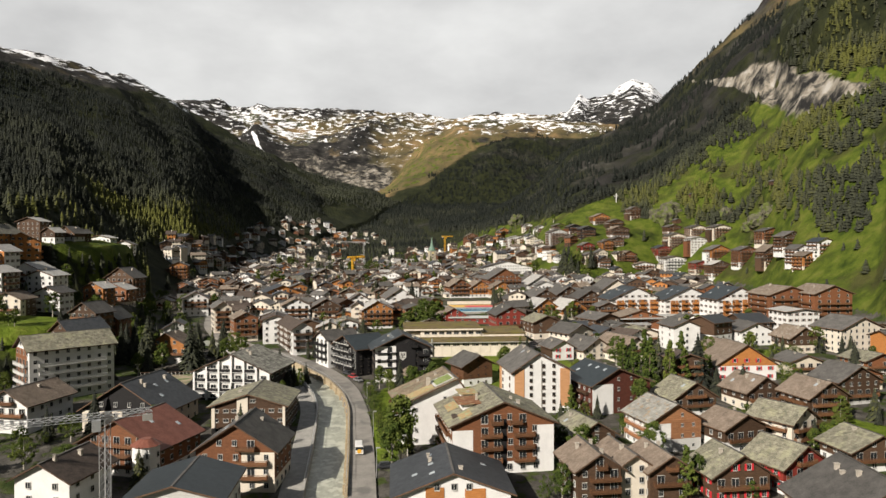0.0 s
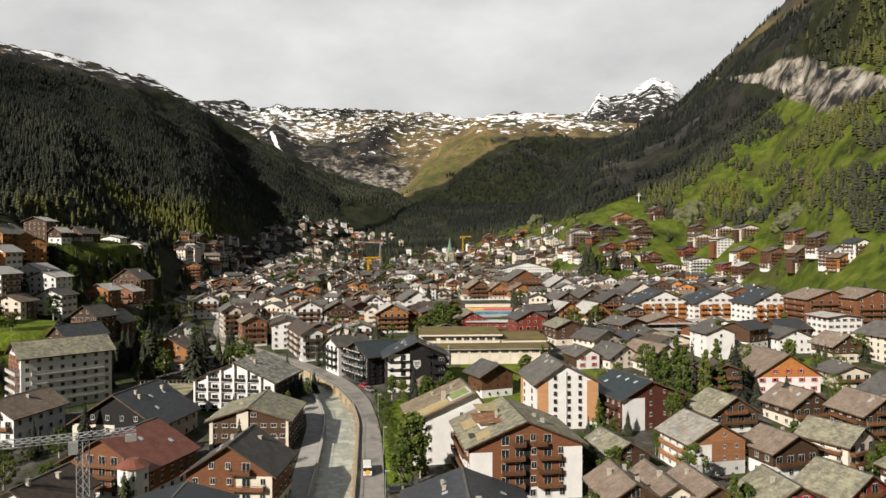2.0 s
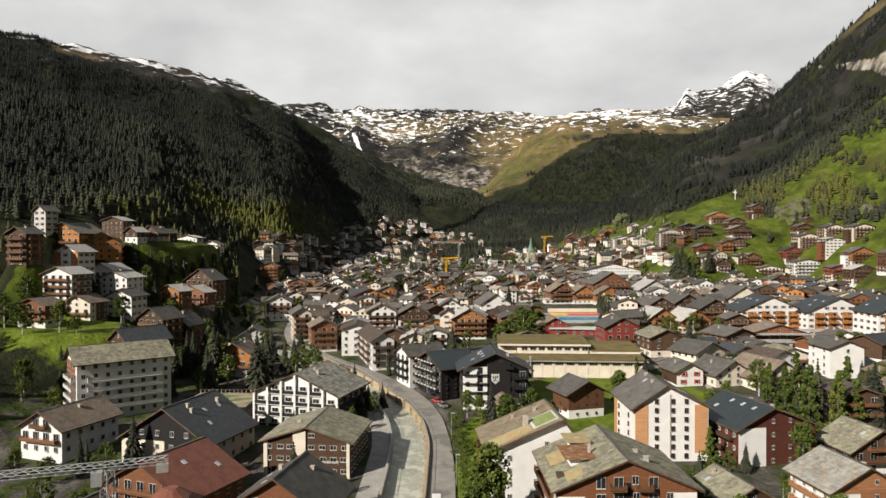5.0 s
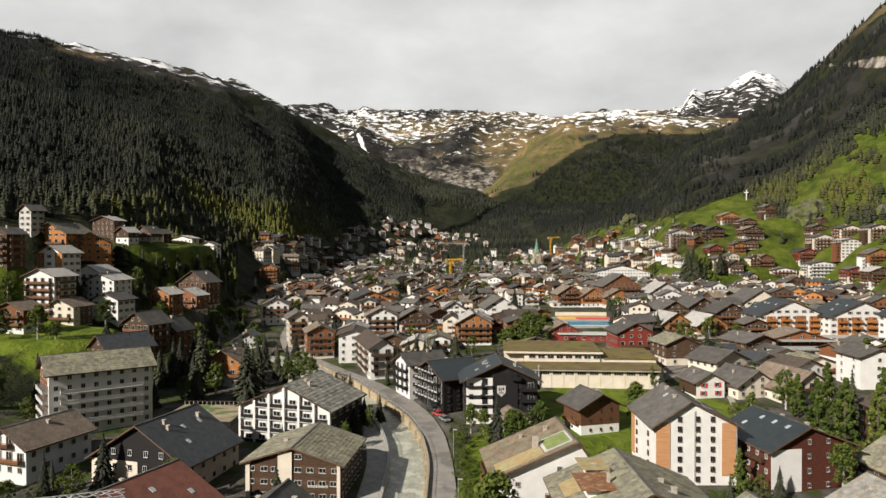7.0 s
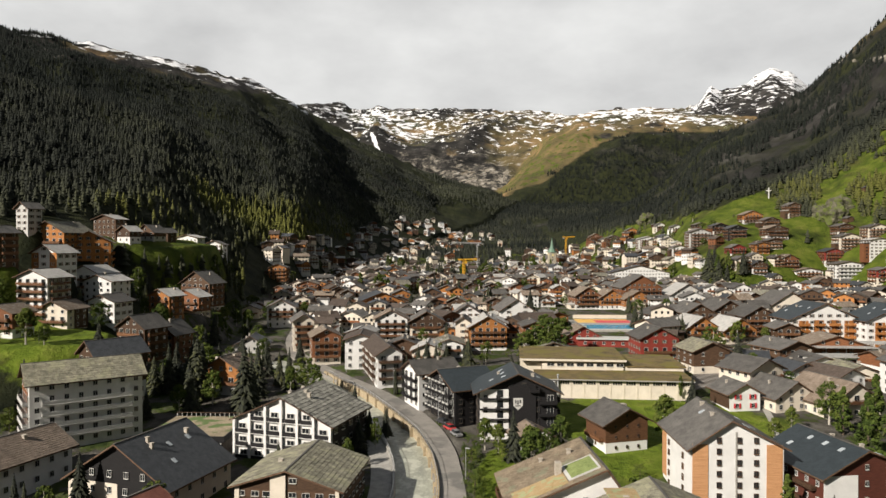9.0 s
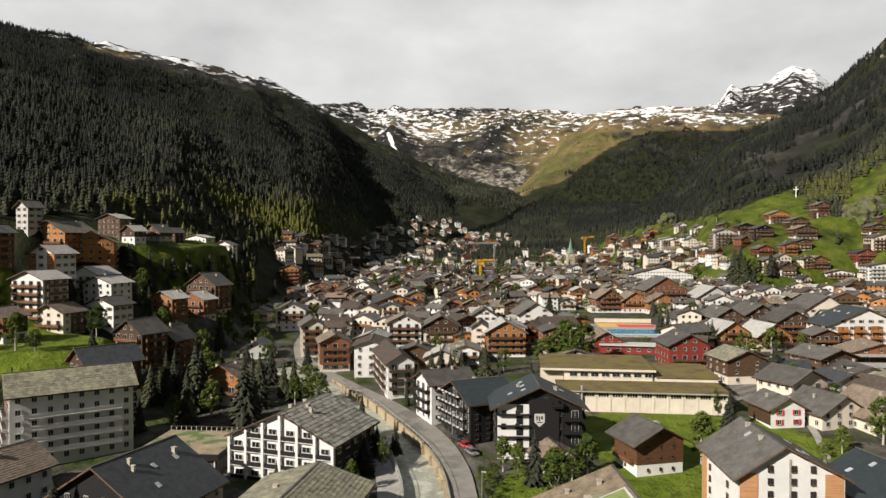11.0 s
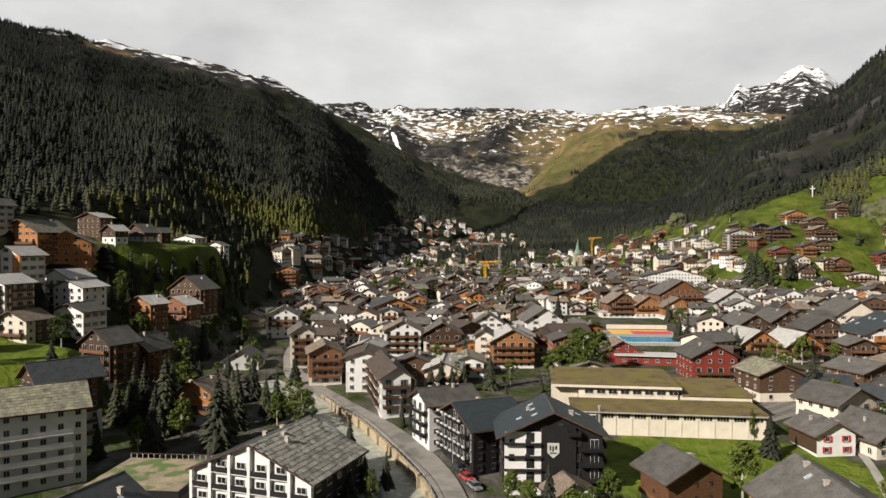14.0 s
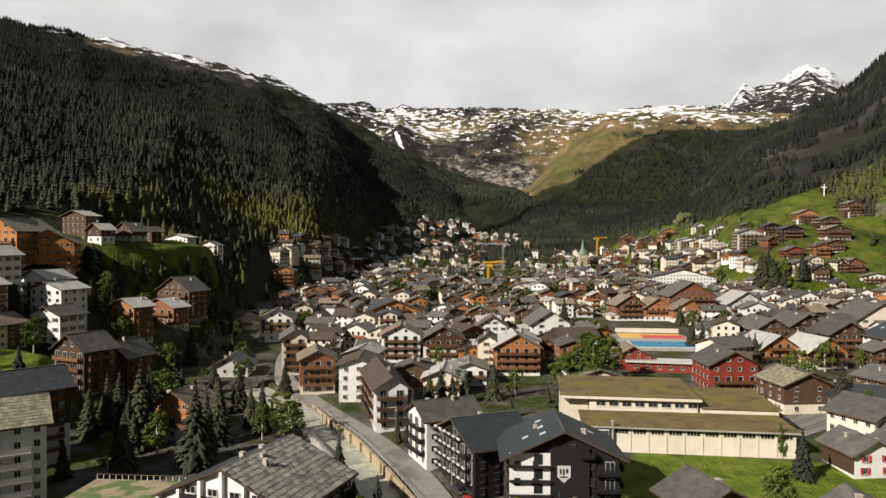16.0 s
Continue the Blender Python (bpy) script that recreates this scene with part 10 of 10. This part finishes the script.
def vehicle(x, y, rz, paint, label, length=4.3, width=1.8, height=1.5, van=False):
    z = float(terrain(np.array([x]), np.array([y]), False)[0][0]) + 0.07
    root = new("van" if van else "car")
    root.matrix_basis = pose(x, y, z, 0, 0, rz)
    tagged(root, label, "vehicle")
    bm = bmesh.new()
    rounded_box(bm, -width / 2, width / 2, -length / 2, length / 2, 0.28, height * (0.95 if van else 0.58), 0.2)
    part("body", bm, PAINT[paint], root)
    bm = bmesh.new()
    if van:
        rounded_box(bm, -width / 2 + 0.02, width / 2 - 0.02, -length / 2 - 0.02, -length / 2 + 0.9, height * 0.52, height * 0.86, 0.1)
    else:
        rounded_box(bm, -width / 2 + 0.12, width / 2 - 0.12, -length * 0.28, length * 0.34, height * 0.55, height, 0.32)
    part("cabin_glass", bm, GLASS, root)
    if not van:
        bm = bmesh.new()
        rounded_box(bm, -width / 2 + 0.3, width / 2 - 0.3, -length * 0.20, length * 0.26, height - 0.03, height + 0.03, 0.05)
        part("car_roof", bm, PAINT[paint], root)
    for sx in (-1, 1):
        for sy in (-1, 1):
            bm = bmesh.new()
            bmesh.ops.create_cone(bm, cap_ends=True, segments=14, radius1=0.33, radius2=0.33, depth=0.22, matrix=pose(sx * (width / 2 - 0.08), sy * length * 0.31, 0.33, 0, 90, 0))
            part("wheel", bm, TYRE, root)
    for sx in (-1, 1):
        bm = bmesh.new()
        box(bm, sx * width * 0.34 - 0.16, sx * width * 0.34 + 0.16, -length / 2 - 0.03, -length / 2 + 0.05, 0.62, 0.8)
        part("headlight", bm, FRAME, root)
    return root


van = vehicle(-8.9, 182.5, 4, "white", "white delivery van with a yellow mark parked on the road", 5.4, 2.0, 2.5, True)
bm = bmesh.new()
bmesh.ops.create_cone(bm, cap_ends=True, segments=20, radius1=0.55, radius2=0.55, depth=0.04, matrix=pose(0, -2.72, 1.0, 90))
part("yellow_mark", bm, METAL_Y, van)
for i, paint in enumerate(("dark", "grey", "dark", "white")):
    vehicle(-2.0 + i * 2.5, 170.5 + (i % 2) * 0.4, 100 - i * 3, paint, f"{paint} parked car beside the road")
vehicle(-17.0, 263.0, 38, "dark", "dark parked car below the black hotel")
vehicle(-14.6, 258.0, 36, "red", "red parked car below the black hotel")
vehicle(-12.6, 253.6, 30, "grey", "grey parked car below the black hotel")

# handrails along both river walls
def railing(offset, z_off, lo, hi):
    x, y, sx, sy = along(RIVER, 2.5)
    keep = (y > lo) & (y < hi)
    x, y = (x + sx * offset)[keep], (y + sy * offset)[keep]
    z = terrain(x, y, False)[0] + z_off
    root = new("railing")
    root.matrix_basis = pose(0, 0, 0)
    tagged(root, "slim grey metal railing on the river wall", "railing")
    bm = bmesh.new()
    for a, b in zip(list(zip(x, y, z))[:-1], list(zip(x, y, z))[1:]):
        p, q = Vector(a) + Vector((0, 0, 1.0)), Vector(b) + Vector((0, 0, 1.0))
        bmesh.ops.create_cone(bm, segments=5, radius1=0.05, radius2=0.05, depth=(q - p).length, matrix=Matrix.Translation((p + q) / 2) @ (q - p).to_track_quat("Z", "Y").to_matrix().to_4x4())
    part("handrail", bm, METAL_G, root)
    bm = bmesh.new()
    box(bm, -0.04, 0.04, -0.04, 0.04, 0, 1.0)
    post = finish("post", bm, [METAL_G])
    for a in zip(x, y, z):
        piece("post", post, root, Matrix.Translation(a))


railing(4.75, 0.88, 160, 312)
railing(-4.75, 0.68, 160, 322)


def street_lamp(x, y, rz):
    root = new("street_lamp")
    root.matrix_basis = pose(x, y, float(terrain(np.array([x]), np.array([y]), False)[0][0]), 0, 0, rz)
    tagged(root, "slender grey street lamp beside the road", "street lamp", "street lamps")
    bm = bmesh.new()
    tube(bm, [(0, 0, -0.3), (0, 0, 3.5), (0, 0, 6.8)], [0.09, 0.07, 0.05], 8)
    part("pole", bm, METAL_G, root)
    bm = bmesh.new()
    rounded_box(bm, -0.16, 0.16, -0.9, 0.1, 6.75, 6.95, 0.05)
    part("lamp_head", bm, METAL_G, root)


for x, y, rz in ((-4.0, 165, 90), (-5.6, 196, 90), (-8.4, 226, 80), (-18.4, 264, 60), (-36.0, 294, 50), (-58, 322, 50)):
    street_lamp(x, y, rz)

# footpath over the meadow, railway lines and the station's platform roofs
strip("pavement", ((80, 305), (77, 294), (74, 275), (70, 259), (66, 248)), 0, 0.9, 0.10, 0.5, CONCRETE, "narrow concrete footpath over the meadow", "path")
BALLAST = surface("grey_ballast", (0.13, 0.12, 0.11), (0.25, 0.235, 0.215), 0.6, 0.95, fine=6, bump=0.8)
STEEL = surface("worn_rail_steel", (0.25, 0.22, 0.20), (0.40, 0.37, 0.34), 1, 0.4, metal=0.8, bump=0)
LINE = ((56, 309), (66, 318), (80, 332), (100, 347), (140, 352), (190, 350))
strip("ballast", LINE, 0, 7.0, 0.12, 0.6, BALLAST, "grey ballast bed of the railway station", "railway")
for off in (-5.2, -4.0, -1.0, 0.2, 3.2, 4.4):
    strip("rail", LINE, off, 0.06, 0.28, 0.15, STEEL, "worn steel running rail", "railway")


def canopy(x, y, w, d, h, rz, label):
    root = new("platform_canopy")
    root.matrix_basis = pose(x, y, ground_z(x, y), 0, 0, rz)
    tagged(root, label, "canopy", "station canopies")
    bm = bmesh.new()
    prism(bm, ((-w / 2, h + 0.25), (0, h - 0.05), (w / 2, h + 0.25), (w / 2, h + 0.6), (0, h + 0.3), (-w / 2, h + 0.6)), -d / 2, d / 2)
    part("canopy_roof", bm, ROOF["pale"], root)
    for i in range(6):
        bm = bmesh.new()
        bmesh.ops.create_cone(bm, cap_ends=True, segments=8, radius1=0.14, radius2=0.14, depth=h + 1, matrix=Matrix.Translation((0, -d * 0.42 + d * 0.84 * i / 5, h / 2 - 0.5)))
        part("column", bm, METAL_G, root)


canopy(122, 362, 7, 46, 4.2, 92, "long pale platform roof on steel columns")
canopy(150, 372, 8, 60, 4.4, 92, "long pale platform roof at the station")
canopy(118, 345, 9, 30, 3.8, 94, "glazed pale platform roof at the station")

# white round bay of the rust-roofed hotel
bay = new("corner_turret")
bay.matrix_basis = pose(-56.5, 165.0, -2.2)
tagged(bay, "white rendered round corner turret with small windows", "turret")
bm = bmesh.new()
bmesh.ops.create_cone(bm, cap_ends=True, segments=12, radius1=3.0, radius2=3.0, depth=11, matrix=Matrix.Translation((0, 0, 4.5)))
part("wall", bm, PLASTER["white"], bay)
bm = bmesh.new()
bmesh.ops.create_cone(bm, cap_ends=True, segments=12, radius1=3.5, radius2=1.2, depth=1.4, matrix=Matrix.Translation((0, 0, 10.6)))
part("roof", bm, ROOF["rust"], bay)
for f in range(3):
    for k in range(4):
        a = -75 + k * 50
        piece("window", window_mesh(0.9, 1.3), bay, pose(0, 0, f * 2.8 + 1.6, 0, 0, a) @ Matrix.Translation((0, -2.95, 0)))

# hay barns and a white cross on the sunny meadows
BARN = PLASTER["brown"]
for i, (x, y, rz) in enumerate(((338, 780, 20), (329, 786, 24), (305, 739, 12), (374, 668, 10), (262, 880, 5), (205, 1100, 8))):
    barn = new("hay_barn")
    barn.matrix_basis = pose(x, y, ground_z(x, y), 0, 0, rz)
    tagged(barn, "small sun-blackened timber hay barn on the meadow", "barn", "hay barns")
    bm = bmesh.new()
    prism(bm, ((-3, -1.5), (3, -1.5), (3, 2.6), (0, 4.0), (-3, 2.6)), -3.5, 3.5)
    part("wall", bm, BARN, barn)
    bm = bmesh.new()
    prism(bm, ((0, 4.05), (-3.8, 2.25), (-3.8, 2.5), (0, 4.35), (3.8, 2.5), (3.8, 2.25)), -4.1, 4.1)
    part("roof", bm, ROOF["grey"], barn)
cross = new("hillside_cross")
cross.matrix_basis = pose(270, 836, ground_z(270, 836))
tagged(cross, "tall white cross standing on the meadow edge", "cross")
bm = bmesh.new()
box(bm, -0.4, 0.4, -0.35, 0.35, -1, 11)
part("post", bm, PLASTER["white"], cross)
bm = bmesh.new()
box(bm, -2.4, 2.4, -0.3, 0.3, 7.6, 8.4)
part("arm", bm, PLASTER["white"], cross)


# rock outcrops among the meadows
ROCK = surface("lichened_crag", (0.045, 0.048, 0.028), (0.145, 0.135, 0.095), 4, 0.95, fine=5, bump=1.0, spots=((0.09, 0.11, 0.03), 6, 0.45))
for i, (x, y, r) in enumerate(((300, 757, 14), (309, 765, 12), (292, 768, 10), (346, 707, 9), (346, 645, 10), (352, 640, 9), (341, 655, 7), (204, 1145, 14))):
    rng = random.Random(i)
    bm = bmesh.new()
    bmesh.ops.create_icosphere(bm, subdivisions=4, radius=1)
    for v in bm.verts:
        n = noise.fractal(v.co * 1.6 + Vector((i * 7, 0, 0)), 1.0, 2.0, 5) * 0.38
        v.co = v.co * (1 + n)
        v.co = Vector((v.co.x * r, v.co.y * r * 0.8, v.co.z * r * 0.9))
    me = finish("rock_outcrop", bm, [ROCK])
    ob = new("rock_outcrop", me)
    ob.matrix_basis = pose(x, y, ground_z(x, y) + r * 0.1, 0, 0, rng.uniform(0, 90))
    tagged(ob, "rugged lichened rock outcrop in the meadow slope", "rock")
